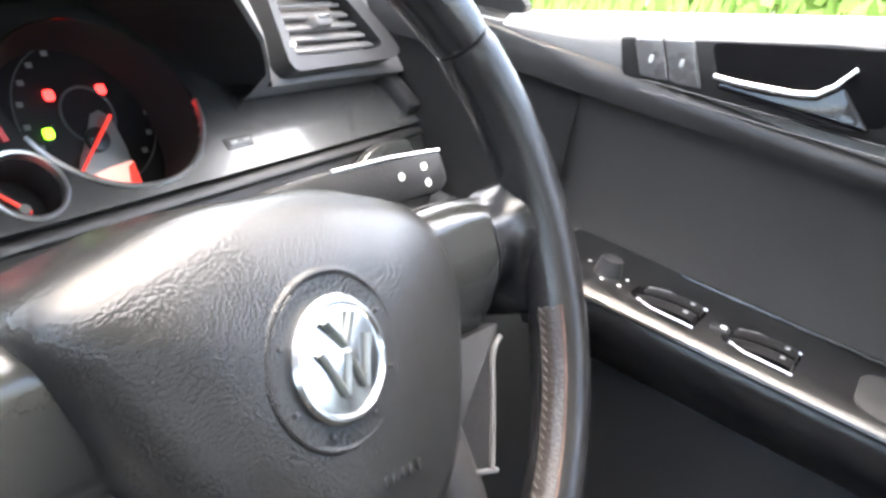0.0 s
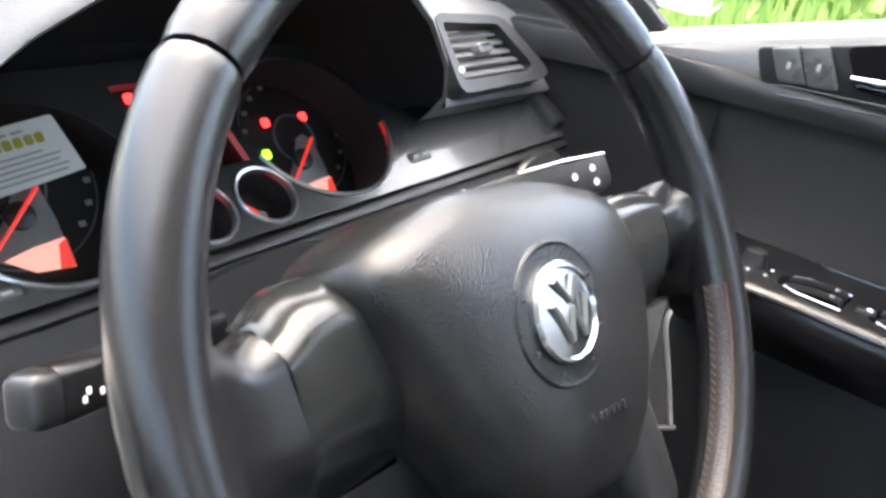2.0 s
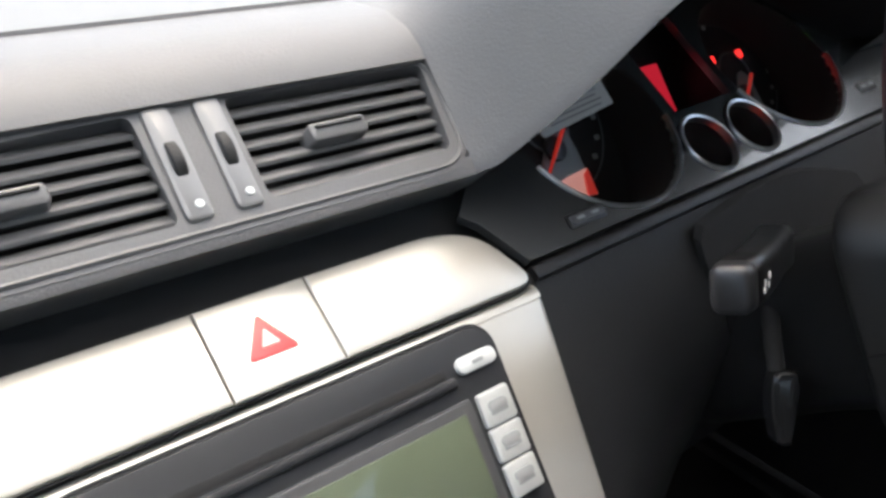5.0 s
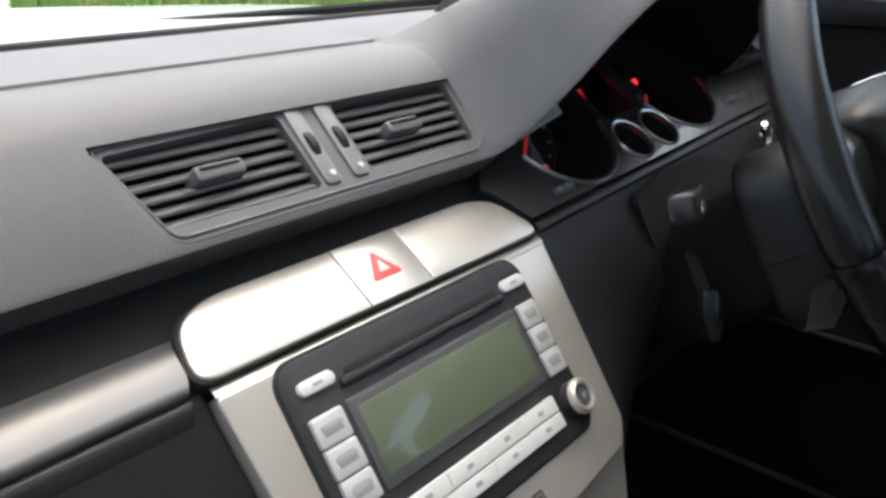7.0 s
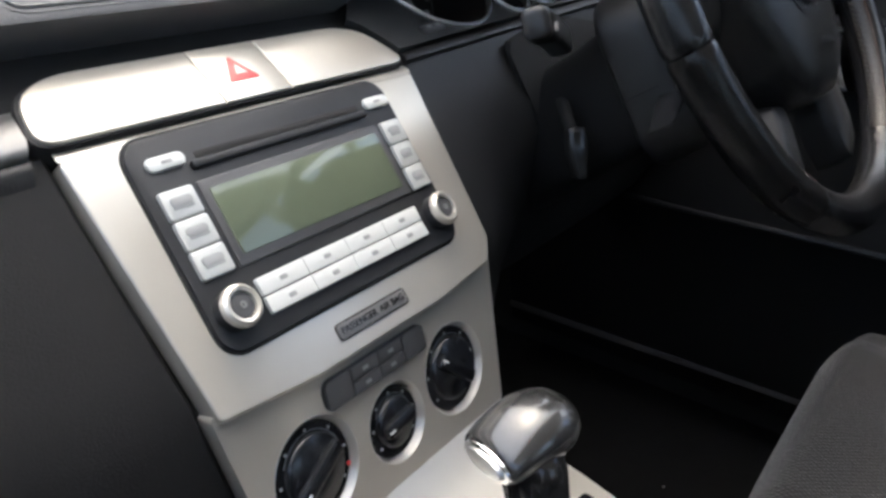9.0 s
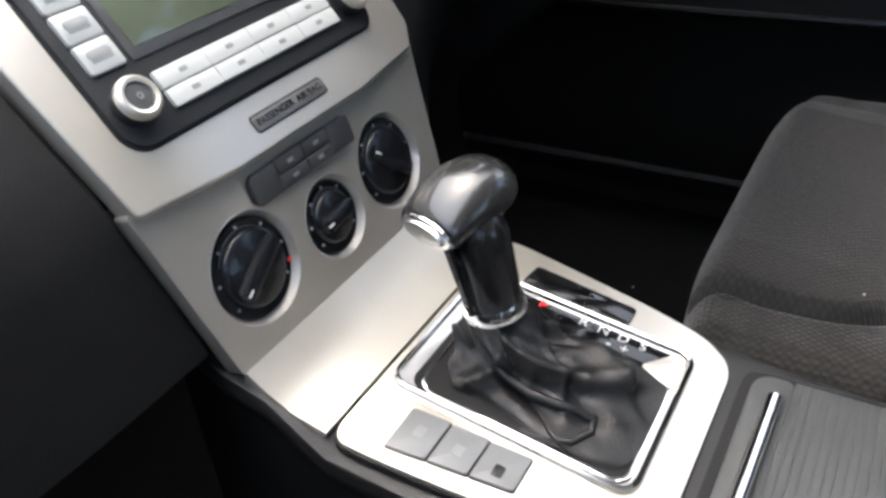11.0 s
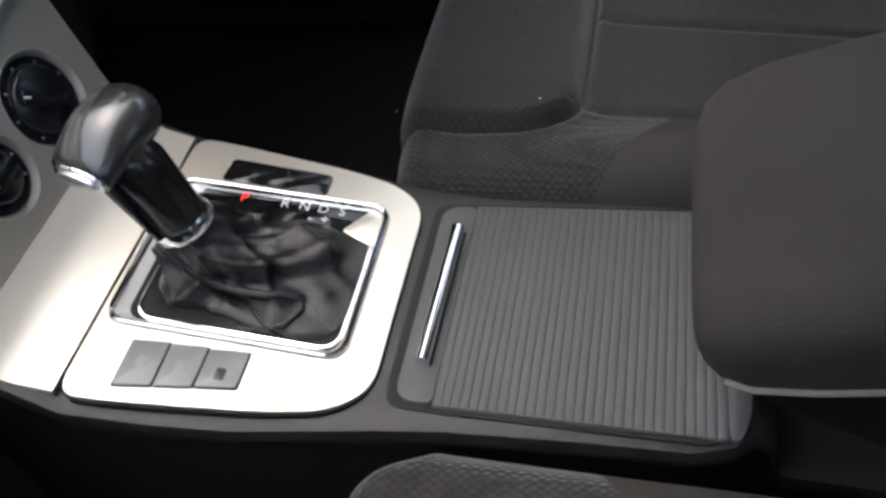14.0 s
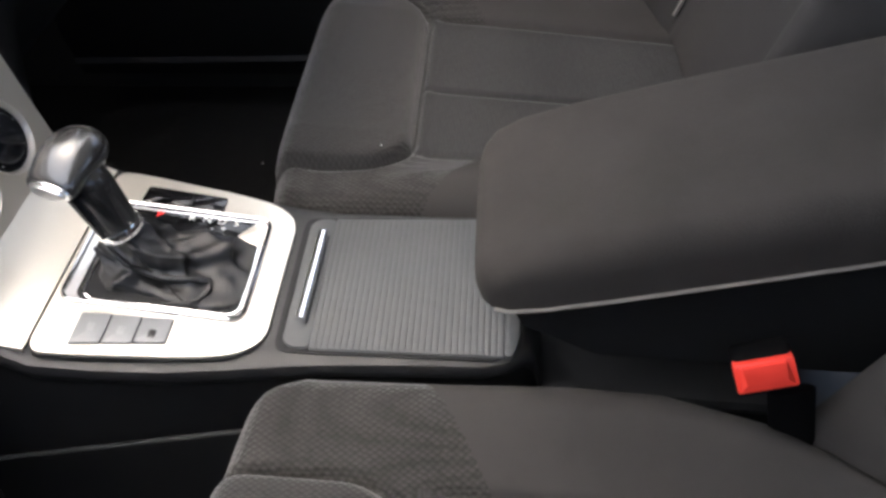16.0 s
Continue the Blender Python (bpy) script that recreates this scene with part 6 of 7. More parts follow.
def gear_console():
    t = thing("gear_surround", (0, -0.17, 0.59), "champagne silver plate with chrome frame round the gear lever", "gear surround")
    # sloping piece between the heater panel and the plate
    bm = bmesh.new()
    rows = []
    prof = [(-0.0475, 0.6345), (-0.060, 0.6235), (-0.075, 0.6135), (-0.0965, 0.6068)]
    for y, z in prof:
        w = lerp([(-0.0965, 0.1085), (-0.0475, 0.1115)], y)
        rows.append([(x, y, z) for x in np.linspace(-w, w, 9)])
    part("sloping_cover", sheet(rows, thick=0.012, direction=(0, 0.3, -1)), SILVER, t, "", 60)
    seam = [(-0.1095, -0.0005), (0.1095, -0.0005), (0.1080, -0.030), (0.098, -0.118), (0.090, -0.158), (0.072, -0.180), (-0.072, -0.180), (-0.090, -0.158), (-0.098, -0.118), (-0.1080, -0.030)]
    outer = smooth_poly(seam, 0.016, 5)
    open_ = rrect(-0.0565, -0.1585, 0.0680, -0.004, 0.013, 5)
    part("surround_plate", holed(outer, [open_], PLATE, 0.0, 0.010), SILVER, t)
    part("gap", prism(inset(outer, -0.0014), PLATE, -0.012, -0.003, 0.0), GAP, t)
    # chrome frame
    rings = []
    for d, w in ((0.0, 0.0002), (0.0008, 0.0026), (0.0022, 0.0034), (0.0038, 0.0026), (0.0048, 0.0)):
        rings.append([PLATE @ Vector((u, v, w)) for u, v in inset(rrect(-0.0575, -0.1595, 0.0690, -0.003, 0.014, 6), d)])
    part("chrome_surround", loft(bmesh.new(), rings, True, False, False), CHROME, t, "polished chrome frame")
    # sloping bright tray inside the frame, with the gear letters on a black strip
    rings = []
    for f, w in ((0.0, 0.0), (0.45, -0.004), (1.0, -0.012), (1.02, -0.016)):
        rings.append([PLATE @ Vector((u, v, w)) for u, v in rrect(-0.0530 + 0.010 * f, -0.1550 + 0.006 * f, 0.0645 - 0.012 * f, -0.0076 - 0.022 * f, 0.010, 6)])
    part("inner_tray", loft(bmesh.new(), rings, True, False, True), TRAY, t, "bright sloping inner tray")
    ring = [PLATE @ Vector((u, v, -0.0035)) for u, v in rrect(-0.0480, -0.1515, 0.0585, -0.020, 0.012, 6)]
    part("inner_rim", tube(ring + ring[:1], 0.0016, 8, None, 1.0, False), CHROME, t, "polished inner rim")
    strip = [(0.0640, -0.024), (0.0640, -0.146), (0.0430, -0.130), (0.0300, -0.118), (0.0220, -0.070), (0.030, -0.024)]
    g = part("gear_indicator", prism(smooth_poly(strip, 0.002), PLATE, -0.012, -0.0012, 0.0005), GLOSS, t, "black gear position strip")
    turn = Matrix.Rotation(radians(-90), 4, "Z")
    for txt, v, mat in (("P", -0.0545, LAMP_RED), ("R", -0.0845, MARK), ("N", -0.0985, MARK), ("D", -0.1120, MARK), ("S", -0.1255, MARK)):
        letters(txt, PLATE @ Matrix.Translation((0.0590, v, -0.0009)) @ turn, 0.0105, mat, g)
    letters("-", PLATE @ Matrix.Translation((0.0498, -0.1055, -0.0009)) @ turn, 0.012, MARK, g)
    letters("+", PLATE @ Matrix.Translation((0.0498, -0.1155, -0.0009)) @ turn, 0.0105, MARK, g)
    wedge = [(0.0650, -0.1455), (0.0436, -0.1295), (0.0385, -0.139), (0.0345, -0.149), (0.034, -0.156), (0.062, -0.156)]
    part("corner_infill", prism(smooth_poly(wedge, 0.002), PLATE, -0.010, -0.0008, 0.0006), SILVER, t)
    # blank cover on the right, three buttons on the left
    bm = prism(smooth_poly([(0.0705, -0.033), (0.0930, -0.035), (0.0895, -0.111), (0.0700, -0.111)], 0.004), PLATE, -0.004, 0.0012, 0.0008)
    part("blank_cover", bm, GLOSS, t, "glossy black blank cover")
    part("cover_seam", prism([(0.0705, -0.078), (0.0910, -0.078), (0.0910, -0.0786), (0.0705, -0.0786)], PLATE, 0.0, 0.0014, 0.0), GAP, t)
    slots = ((-0.0300, -0.0535), (-0.0545, -0.0775), (-0.0785, -0.1030))
    for i, (a, b) in enumerate(slots):
        quad = [(-0.0985 - 0.16 * (b + 0.03), b), (-0.0655 - 0.05 * (b + 0.03), b), (-0.0665 - 0.05 * (a + 0.03), a), (-0.0985 - 0.16 * (a + 0.03), a)]
        part("switch_gap", prism(smooth_poly(inset(quad, -0.0008), 0.002), PLATE, -0.004, 0.0004, 0.0), GAP, t)
        k = part("console_switch", prism(smooth_poly(quad, 0.002), PLATE, -0.004, 0.0022, 0.001), PALEBTN, t, "grey console switch")
        bm = bmesh.new()
        c, w = (a + b) / 2, -0.080
        block(PLATE, w - 0.004, c - 0.003, 0.002, w + 0.004, c + 0.003, 0.0025, 0.001, 0.0001, bm)
        part("switch_symbol", bm, GREYPRINT if i < 2 else BLACK, k)

    # leather gaiter, folded, from the frame up to the lever
    gt = thing("gear_gaiter", (0, -0.17, 0.585), "creased black leather gear gaiter", "gear gaiter")
    rnd = random.Random(3)
    base_c = Vector((0.001, -0.1865, 0.582))
    top_c = Vector((0.004, -0.143, 0.638))
    rings = []
    n = 120
    N = 36
    for j in range(N + 1):
        s = j / N
        c = base_c.lerp(top_c, s)
        c.y += 0.006 * math.sin(s * math.pi)
        hx, hy = 0.0465 * (1 - s) ** 1.05 + 0.0150 * s, 0.0610 * (1 - s) ** 1.05 + 0.0160 * s
        e = 2 + 3.0 * (1 - s)
        ring = []
        for i in range(n):
            a = 2 * math.pi * i / n
            ca, sa = math.cos(a), math.sin(a)
            k = (abs(ca) ** e + abs(sa) ** e) ** (-1 / e)
            fold = 0.0
            if 0.02 < s < 0.97:
                env = math.sin(math.pi * min(1, s * 1.05)) ** 0.7
                ridge = lambda q: 1.0 - 2.0 * abs(math.sin(q)) ** 0.7
                fold = env * (0.0036 * ridge(1.5 * a + 4.2 * s + 0.6) + 0.0030 * ridge(2.5 * a - 5.0 * s + 1.2) + 0.0026 * math.sin(9.5 * s + 1.6 * math.sin(a * 2 + 0.5)) + 0.0016 * ridge(4 * a + 9 * s) + 0.0020 * noise.noise(Vector((ca * 4, sa * 4, s * 9))))
            r = 1 + fold / 0.03
            bulge = 1 + 0.06 * math.sin(math.pi * s) * (0.5 - 0.5 * sa)
            ring.append(Vector((c.x + hx * k * ca * r * bulge, c.y + hy * k * sa * r * bulge, c.z + fold * 0.8 + (0.010 * s * sa * 0.35))))
        rings.append(ring)
    part("gaiter", loft(bmesh.new(), rings), BOOT, gt, "", 80)
    path = []
    for j, a in ((32, 150), (27, 162), (22, 176), (18, 192), (15, 210), (13, 226), (11, 236), (8.5, 240), (6.5, 232), (5, 214), (4, 194), (3.5, 172), (3.5, 150)):
        p = rings[int(j)][int(a / 360 * n)].copy()
        path.append(p + (p - base_c).normalized() * 0.0008)
    part("gaiter_fold", tube(path, [0.0012, 0.002, 0.0026, 0.003, 0.0032, 0.0032, 0.003, 0.0028, 0.0026, 0.0026, 0.0024, 0.0018, 0.0010], 10), BOOT, gt, "", 80)
    for a in (205, 335):
        i = int(a / 360 * n)
        part("gaiter_seam", tube([rings[j][i] + Vector((0, 0, 0.0006)) for j in range(N + 1)], 0.0013, 6), BOOT, gt)

    # lever with its knob
    lv = thing("gear_lever", (0.004, -0.143, 0.63), "black gear selector with a chrome collar and side button", "gear lever")
    axis_lo, axis_hi = Vector((0.002, -0.1455, 0.634)), Vector((0.003, -0.132, 0.700))
    up = (axis_hi - axis_lo).normalized()
    mk = plane(axis_lo, (1, 0, 0), Vector((0, 1, 0)) - up * up.y)
    part("collar", lathe([(0.0160, -0.006), (0.0196, -0.003), (0.0202, 0.001), (0.0184, 0.0055), (0.0150, 0.006)], mk, 36), CHROME, lv, "chrome collar")
    rings = []
    for s, rx, ry in ((0.0, 0.0166, 0.0182), (0.012, 0.0172, 0.0186), (0.026, 0.0176, 0.0188), (0.040, 0.0180, 0.0190), (0.050, 0.0182, 0.0190), (0.060, 0.0160, 0.0165), (0.066, 0.010, 0.010)):
        rings.append([mk @ Vector((rx * math.cos(2 * math.pi * i / 40), ry * math.sin(2 * math.pi * i / 40), s)) for i in range(40)])
    part("shaft_grip", loft(bmesh.new(), rings), SHAFT, lv, "glossy black shaft", 70)
    part("shaft_panel", tube([mk @ Vector((-0.0140, 0.004, 0.006)), mk @ Vector((-0.0148, 0.005, 0.027)), mk @ Vector((-0.0150, 0.007, 0.054))], [0.0045, 0.005, 0.0055], 10, None, 1.6), GLOSS, lv)
    # head: a rounded handle that reaches to the passenger's side and ahead, and narrows to the wide oval button
    c0 = Vector((0.014, -0.1245, 0.6985))
    fw = Vector((-0.92, 0.26, -0.10)).normalized()
    sd = Vector((0, 0, 1)).cross(fw).normalized()
    upv = fw.cross(sd)
    rings = []
    prof = [(-0.0280, 0.0, 0.0), (-0.0274, 0.008, 0.006), (-0.0250, 0.0150, 0.0112), (-0.020, 0.0205, 0.0152), (-0.012, 0.0240, 0.0180), (0.0, 0.0254, 0.0190), (0.009, 0.0254, 0.0184), (0.017, 0.0248, 0.0168),
            (0.024, 0.0240, 0.0148), (0.030, 0.0232, 0.0128), (0.0335, 0.0224, 0.0114), (0.0350, 0.0205, 0.0096), (0.0353, 0.0, 0.0)]
    for d, rs, ru in prof:
        ring = []
        for i in range(44):
            a = 2 * math.pi * i / 44
            ca, sa = math.cos(a), math.sin(a)
            drop = -0.0050 * max(0.0, d / 0.035) ** 2
            flat = 1.0 if sa > 0 else 0.88
            ring.append(c0 + fw * d - sd * max(rs, 0.0003) * math.copysign(abs(ca) ** 0.9, ca) + upv * (max(ru, 0.0003) * flat * math.copysign(abs(sa) ** 0.9, sa) + drop + 0.002))
        rings.append(ring)
    part("knob", loft(bmesh.new(), rings), GEARKNOB, lv, "lacquered dark silver gear knob", 80)
    end = c0 + fw * 0.0343 - upv * 0.0030
    mb = plane(end, -sd, upv)
    mb = mb if (mb.to_3x3() @ Vector((0, 0, 1))).dot(fw) > 0 else mb @ Matrix.Rotation(radians(180), 4, "Y")
    ell = [(0.0205 * math.cos(2 * math.pi * i / 32), 0.0098 * math.sin(2 * math.pi * i / 32)) for i in range(32)]
    rim = part("button_rim", dome(ell, mb, -0.006, (0.0, 0.0020, 0.0024), (1.0, 0.94, 0.86)), CHROME, lv, "chrome rim of the release button")
    part("release_button", dome([(u * 0.80, v * 0.72) for u, v in ell], mb, -0.002, (0.0022, 0.0046, 0.0054), (1.0, 0.88, 0.45)), SATIN, rim, "bright satin release button")


GEARKNOB = material("gear_knob_gloss", (0.065, 0.065, 0.065), 0.26, metal=0.7, vary=0.04, vary_scale=40, coat=0.9)
gear_console()


def roller():
    t = thing("roller_cover", (0, -0.39, 0.575), "grey ribbed roller cover with a chrome pull bar", "roller cover")
    Z = 0.5745
    outer = smooth_poly([(-0.060, -0.487), (0.060, -0.487), (0.0835, -0.470), (0.080, -0.290), (0.074, -0.283), (-0.074, -0.283), (-0.080, -0.290), (-0.0835, -0.470)], 0.014)
    part("frame_gap", prism(outer, FLAT, Z - 0.006, Z + 0.0006, 0.0), GAP, t)
    head = [(-0.0765, -0.3130), (0.0765, -0.3130), (0.0765, -0.297), (0.069, -0.2895), (-0.069, -0.2895), (-0.0765, -0.297)]
    part("front_panel", prism(smooth_poly(head, 0.006), FLAT, Z - 0.002, Z + 0.0032, 0.0012), RIB, t)
    pitch, y0 = 0.0053, -0.3130
    # low, softly rounded slats and a plain end with rounded corners
    profile = [(0.0, -0.0010), (0.0, 0.00236), (0.09, 0.00270), (0.28, 0.00293), (0.5, 0.0030), (0.72, 0.00293), (0.91, 0.00270), (1.0, 0.00236), (1.0, -0.0010)]
    for i in range(30):
        y = y0 - i * pitch
        w = 0.0772 + 0.0028 * (i / 31)
        rings = [[(x, y - f * pitch, Z + h * (1.0 if k else 0.6)) for f, h in profile] for k, x in ((0, -w - 0.0006), (1, -w + 0.0008), (1, w - 0.0008), (0, w + 0.0006))]
        part("slat", loft(bmesh.new(), rings), RIB, t, "", 60)
    tail = [(-0.062, -0.4845), (0.062, -0.4845), (0.0800, -0.4790), (0.0800, -0.4722), (-0.0800, -0.4722), (-0.0800, -0.4790)]
    part("rear_panel", prism(smooth_poly(tail, 0.006), FLAT, Z - 0.002, Z + 0.0029, 0.0010), RIB, t)
    b = part("pull_bar", tube([(-0.0520, -0.3025, Z + 0.0075), (0.0520, -0.3045, Z + 0.0080)], 0.0046, 14), CHROME, t, "chrome pull bar")
    part("bar_foot", tube([(-0.0515, -0.3040, Z + 0.002), (0.0515, -0.3062, Z + 0.002)], 0.0034, 8), BLACK, b)


roller()


def armrest():
    t = thing("elbow_cushion", (0, -0.62, 0.64), "grey-brown cloth padded centre armrest with pale piping", "armrest")
    rings = []
    L = 0.36
    o, ax = Vector((0.001, -0.4525, 0.6370)), Vector((0, -0.966, 0.258))
    nz = Vector((0, 0.258, 0.966))

    def section(hw, h, n=12):
        p = [(-hw, 0.0)]
        p += [(-hw + 0.000, h * 0.45)]
        p += [(-hw + 0.024 - 0.024 * math.cos(radians(a)), h * 0.45 + (h * 0.50) * math.sin(radians(a))) for a in range(15, 91, 15)]
        p += [(x * (hw - 0.026), h * (0.95 + 0.05 * (1 - x * x))) for x in (-0.6, -0.2, 0.2, 0.6)]
        p += [(hw - 0.024 + 0.024 * math.cos(radians(a)), h * 0.45 + (h * 0.50) * math.sin(radians(a))) for a in range(90, 14, -15)]
        p += [(hw, h * 0.45), (hw, 0.0)]
        return p

    for d, hw, h in ((0.0, 0.066, 0.018), (0.003, 0.074, 0.028), (0.010, 0.083, 0.038), (0.022, 0.089, 0.046), (0.045, 0.092, 0.052), (0.09, 0.0935, 0.055), (0.18, 0.0945, 0.056), (0.30, 0.095, 0.056), (L, 0.095, 0.055)):
        rings.append([o + ax * d + Vector((1, 0, 0)) * u + nz * v for u, v in section(hw, h)])
    part("lid_pad", loft(bmesh.new(), rings), ARMCLOTH, t, "grey-brown cloth pad", 60)
    left = [(0.012, -0.085), (0.024, -0.0905), (0.05, -0.0935), (0.1, -0.095), (0.2, -0.096), (L, -0.0965)]
    path = [o + ax * d + Vector((x, 0, 0)) - nz * 0.0005 for d, x in left]
    part("piping", tube(path, 0.0016, 6), PIPING, t, "pale piping along the edge")
    path = [Vector((-p.x + 0.002, p.y, p.z)) for p in path]
    part("piping", tube(path, 0.0016, 6), PIPING, t, "pale piping along the edge")
    rings = []
    for d, hw in ((0.012, 0.078), (0.03, 0.088), (L, 0.092)):
        p = [(-hw, 0.0), (-hw + 0.006, -0.016), (hw - 0.006, -0.016), (hw, 0.0)]
        rings.append([o + ax * d + Vector((1, 0, 0)) * u + nz * (v - 0.001) for u, v in p])
    part("lid_base", loft(bmesh.new(), rings), DARK, t, "black underside of the lid")


armrest()


# ---- seats ----
def seat(name, cx, y_front, label, group, lift=0.0, pad_half=0.178, turn=0.156):
    """A front seat: cushion with a cross pad in front, side bolsters and a seamed middle; backrest behind it."""
    t = thing(name, (cx, y_front - 0.28, 0.25), label, "car seat", group)
    W, D = 0.252, 0.53
    nx, ny = 250, 250
    pad_d = 0.152

    def inner(u):
        return 0.150 - 0.014 * u

    def pad_edge(u, d):
        """Distance to the outline of the front pad, whose rear corners are rounded."""
        r = 0.055
        qx, qy = abs(u) - pad_half + r, d - pad_d + r
        return math.hypot(max(qx, 0), max(qy, 0)) + min(max(qx, qy), 0) - r

    def region(u, d):
        if pad_edge(u, d) < 0:
            return "front"
        if abs(u) > inner(d / D) or d < pad_d:
            return "bolster" if d < turn + 0.6 * (0.264 - abs(u)) else "rear"
        return "middle"

    def height(u, d):
        au = abs(u)
        z = 0.556 + lift - 0.050 * min(1, d / D)
        sd = pad_edge(u, d)
        z += 0.011 / (1 + math.exp(sd / 0.006)) + 0.009 * max(0.0, min(1, -sd / 0.045)) ** 0.6
        z -= 0.013 * math.exp(-(sd / 0.0055) ** 2)
        f = min(1, max(0, (d - 0.06) / 0.2))
        z += 0.034 * f * math.exp(-((au - 0.205) / 0.042) ** 2)
        if d > pad_d:
            g = min(1, (d - pad_d) / 0.02)
            z -= g * 0.006 * math.exp(-((u + 0.018) / 0.004) ** 2)
            z -= g * 0.006 * math.exp(-((au - inner(d / D)) / 0.005) ** 2)
        e = max(0.0, 0.035 - d) / 0.035
        z -= 0.040 * e ** 2.4
        e = max(0.0, au - (W - 0.035)) / 0.035
        z -= 0.035 * e ** 2.4
        return z

    us = np.linspace(-W, W, nx)
    ds = np.linspace(0, D, ny)
    bms = {k: (bmesh.new(), {}) for k in ("front", "bolster", "bolster_in", "rear", "rear_in", "middle")}
    def pinch(u, d):
        """The rear corner beside the console is drawn in."""
        f = max(0.0, u / W) if cx < 0 else max(0.0, -u / W)
        return math.copysign(f ** 2 * lerp([(0.0, 0.0), (0.33, 0.0), (0.40, 0.020), (0.445, 0.048), (0.49, 0.088), (0.53, 0.12)], d), cx)

    P = [[(cx + pinch(u, d) + u * (1 - 0.10 * max(0, (0.05 - d)) / 0.05 * (abs(u) / W) ** 4), y_front - d - 0.012 * (abs(u) / W) ** 4 * (1 - min(1, d / 0.1)), height(u, d)) for u in us] for d in ds]

    def vert(key, i, j):
        bm, cache = bms[key]
        if (i, j) not in cache:
            cache[(i, j)] = bm.verts.new(P[i][j])
        return cache[(i, j)]

    for i in range(ny - 1):
        for j in range(nx - 1):
            key = region((us[j] + us[j + 1]) / 2, (ds[i] + ds[i + 1]) / 2)
            if key in ("bolster", "rear") and us[j] < 0:
                key += "_in"
            bms[key][0].faces.new([vert(key, i, j), vert(key, i + 1, j), vert(key, i + 1, j + 1), vert(key, i, j + 1)])
    part("front_pad", bms["front"][0], FABRIC, t, "plain dark cloth front pad", 180)
    part("side_bolster", bms["bolster"][0], FABRIC_DOT, t, "dotted dark cloth bolster", 180)
    part("side_bolster", bms["bolster_in"][0], FABRIC_DOT, t, "dotted dark cloth bolster", 180)
    part("rear_bolster", bms["rear"][0], FABRIC_PLAIN, t, "plain dark cloth bolster", 180)
    part("rear_bolster", bms["rear_in"][0], FABRIC_PLAIN, t, "plain dark cloth bolster", 180)
    part("middle_panel", bms["middle"][0], FABRIC_RIB, t, "ribbed dark cloth middle with seams", 180)
    # skirt down from the cushion's edge
    loop = [P[0][j] for j in range(nx)] + [P[i][nx - 1] for i in range(1, ny)] + [P[ny - 1][j] for j in range(nx - 2, -1, -1)] + [P[i][0] for i in range(ny - 2, 0, -1)]
    loop = loop[::3]
    mid = Vector((cx, y_front - D / 2, 0))
    rings = []
    for dz, s in ((0.0, 1.0), (-0.03, 1.012), (-0.07, 1.01), (-0.12, 0.98), (-0.17, 0.93)):
        ring = []
        for p in loop:
            z = p[2] + dz if dz == 0 else min(p[2], 0.52) + dz
            ring.append((mid.x + (p[0] - mid.x) * s, mid.y + (p[1] - mid.y) * s, z))
        rings.append(ring)
    part("cushion_skirt", loft(bmesh.new(), rings, True, False, False), FABRIC, t, "dark cloth cushion side", 60)
    bm = bmesh.new()
    block(FLAT, cx - 0.22, y_front - D + 0.03, 0.24, cx + 0.22, y_front - 0.06, 0.36, 0.03, 0.01, bm)
    part("seat_base", bm, DARK, t, "black plastic seat base")
    # backrest
    rows = {"bolster": [], "middle": []}
    nb = 60
    back = Vector((0, -0.30, 0.954))
    o = Vector((cx, y_front - D + 0.005, 0.545))

    def bp(u, s):
        au = abs(u)
        out = 0.060 * math.exp(-((au - 0.215) / 0.05) ** 2) * (1 - 0.4 * s)
        out -= 0.006 * math.exp(-((au - 0.150) / 0.006) ** 2)
        out -= 0.06 * max(0.0, (au - 0.225) / 0.03) ** 2
        return o + back * (0.60 * s) + Vector((u * (1 - 0.12 * s), 0.04 + out, 0.0))

    us2 = np.linspace(-0.255, 0.255, 71)
    rows = [[bp(u, s) for u in us2] for s in np.linspace(-0.05, 1, 40)]
    part("backrest", sheet(rows, thick=0.09, direction=(0, -1, -0.2)), FABRIC_PLAIN, t, "dark cloth backrest with raised bolsters", 60)
    part("bolster_piping", tube([bp(-0.150, s) + Vector((0, 0.006, 0)) for s in np.linspace(0, 1, 12)], 0.003, 6), PIPING, t)
    part("bolster_piping", tube([bp(0.150, s) + Vector((0, 0.006, 0)) for s in np.linspace(0, 1, 12)], 0.003, 6), PIPING, t)
    bm = bmesh.new()
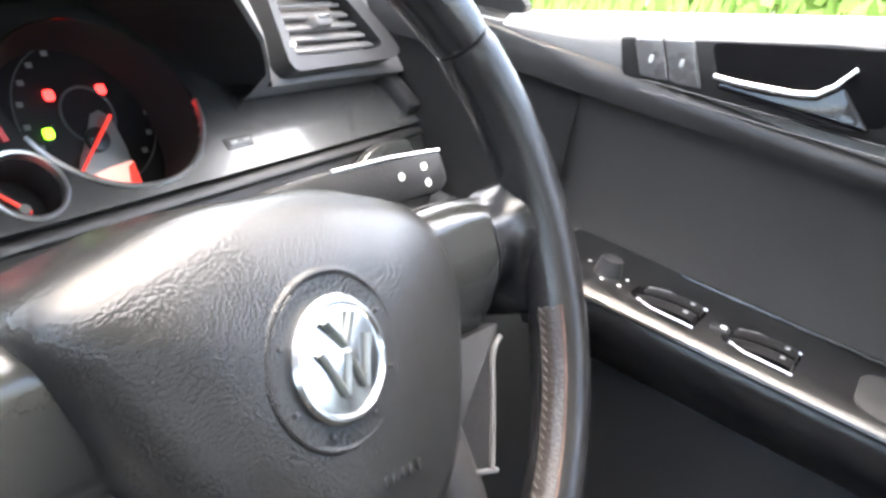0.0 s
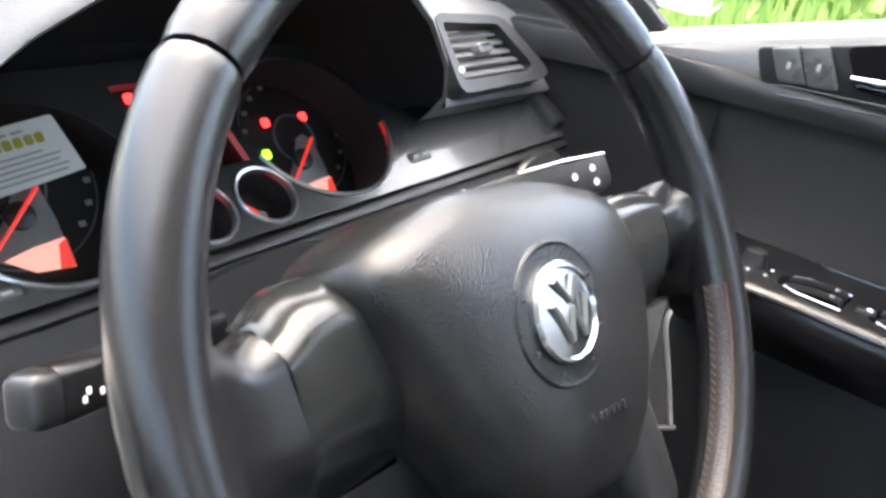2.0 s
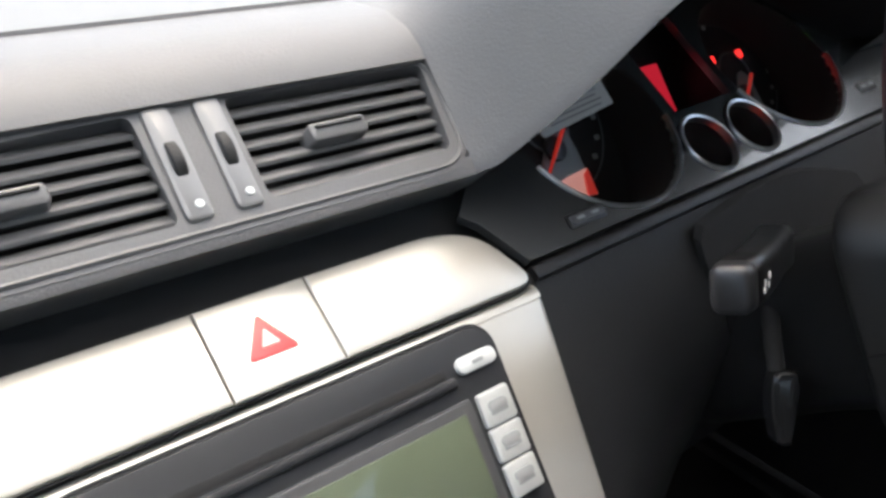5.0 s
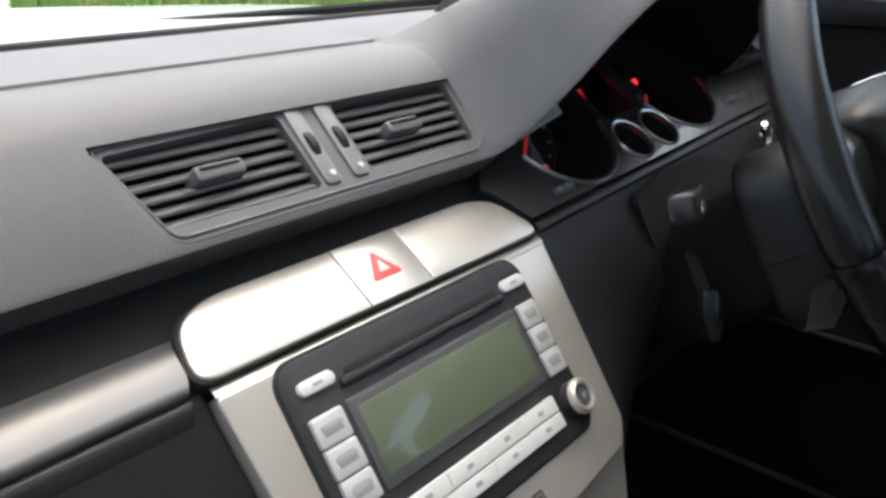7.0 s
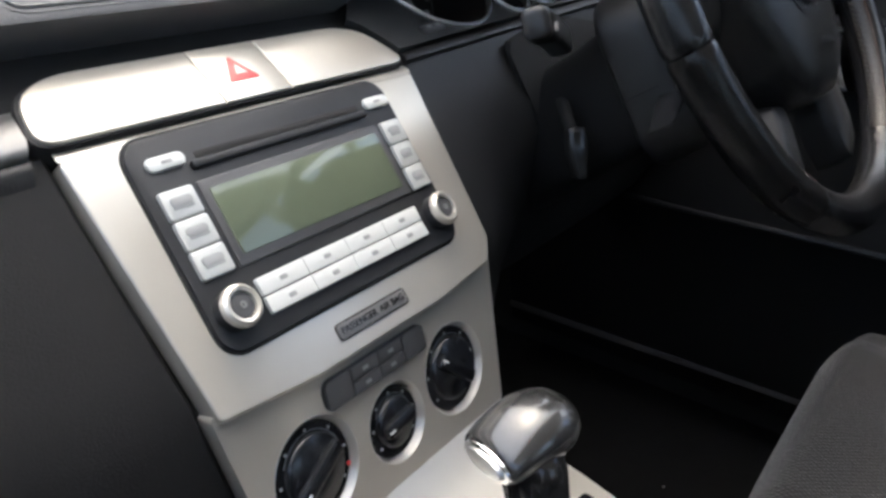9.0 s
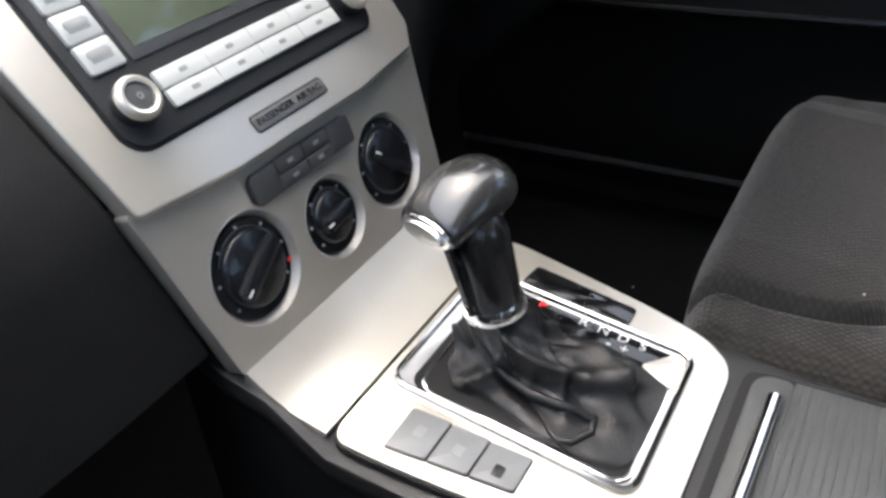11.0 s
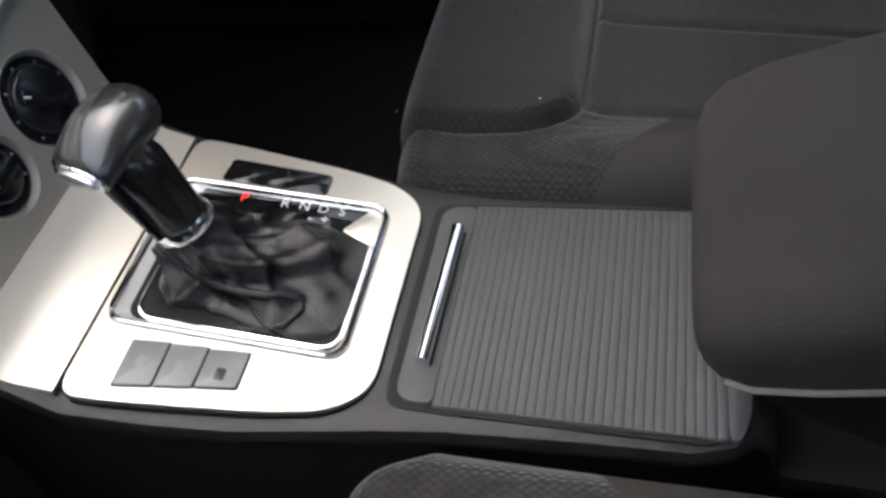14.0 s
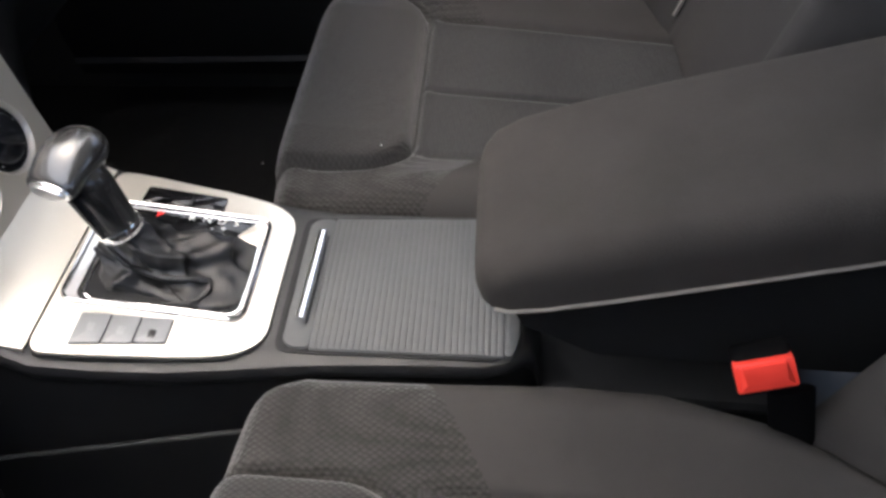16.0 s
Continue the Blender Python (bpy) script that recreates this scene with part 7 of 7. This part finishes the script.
    hr = plane(o + back * 0.70 + Vector((0, 0.02, 0)), (1, 0, 0), back)
    block(hr, -0.13, -0.07, -0.08, 0.13, 0.10, 0.02, 0.05, 0.02, bm)
    part("headrest", bm, FABRIC, t)


seat("driver_seat", 0.364, -0.216, "dark grey cloth driver's seat with dotted bolsters", "front seats")
seat("passenger_seat", -0.346, -0.262, "dark grey cloth passenger seat with dotted bolsters", "front seats", 0.036, 0.150, 0.133)


def buckle():
    t = thing("belt_buckle", (-0.14, -0.65, 0.56), "seat belt buckle with a bright red release button", "belt buckle")
    m = plane((-0.140, -0.6450, 0.6490), (0, -0.94, 0.34), (0.55, 0.28, 0.78))
    part("buckle_body", prism(rrect(-0.0205, -0.0150, 0.0205, 0.0105, 0.005), m, -0.030, 0.0060, 0.003), HOLLOW, t, "black buckle body")
    b = part("release_button", prism(smooth_poly([(-0.0195, -0.0105), (0.0195, -0.0105), (0.0195, 0.0100), (-0.0195, 0.0100)], 0.0025), m, 0.0, 0.0105, 0.0010), REDPLASTIC, t, "bright red button")
    rings = [[m @ Vector((u, v, w)) for u, v in q] for q, w in (([(-0.0180, -0.0096), (0.0180, -0.0096), (0.0140, 0.0085), (-0.0140, 0.0085)], 0.0100), ([(-0.0125, -0.0040), (0.0125, -0.0040), (0.0140, 0.0078), (-0.0140, 0.0078)], 0.0135))]
    part("button_ramp", loft(bmesh.new(), rings), REDPLASTIC, b)
    part("strap", tube([(-0.140, -0.668, 0.628), (-0.144, -0.69, 0.54), (-0.15, -0.71, 0.42)], 0.016, 8, None, 0.3), HOLLOW, t)


buckle()


def crumbs():
    rnd = random.Random(8)
    for x, y, z, s in ((0.585, -0.059, 0.2275, 0.0014), (0.209, -0.338, 0.5625, 0.0010)):
        bm = bmesh.new()
        bmesh.ops.create_icosphere(bm, subdivisions=1, radius=s)
        for v in bm.verts:
            v.co *= rnd.uniform(0.7, 1.3)
        bm.transform(Matrix.Translation((x, y, z)))
        solo("crumb", bm, MARK, "tiny pale crumb on the dark cloth", "crumb", "crumbs")


crumbs()
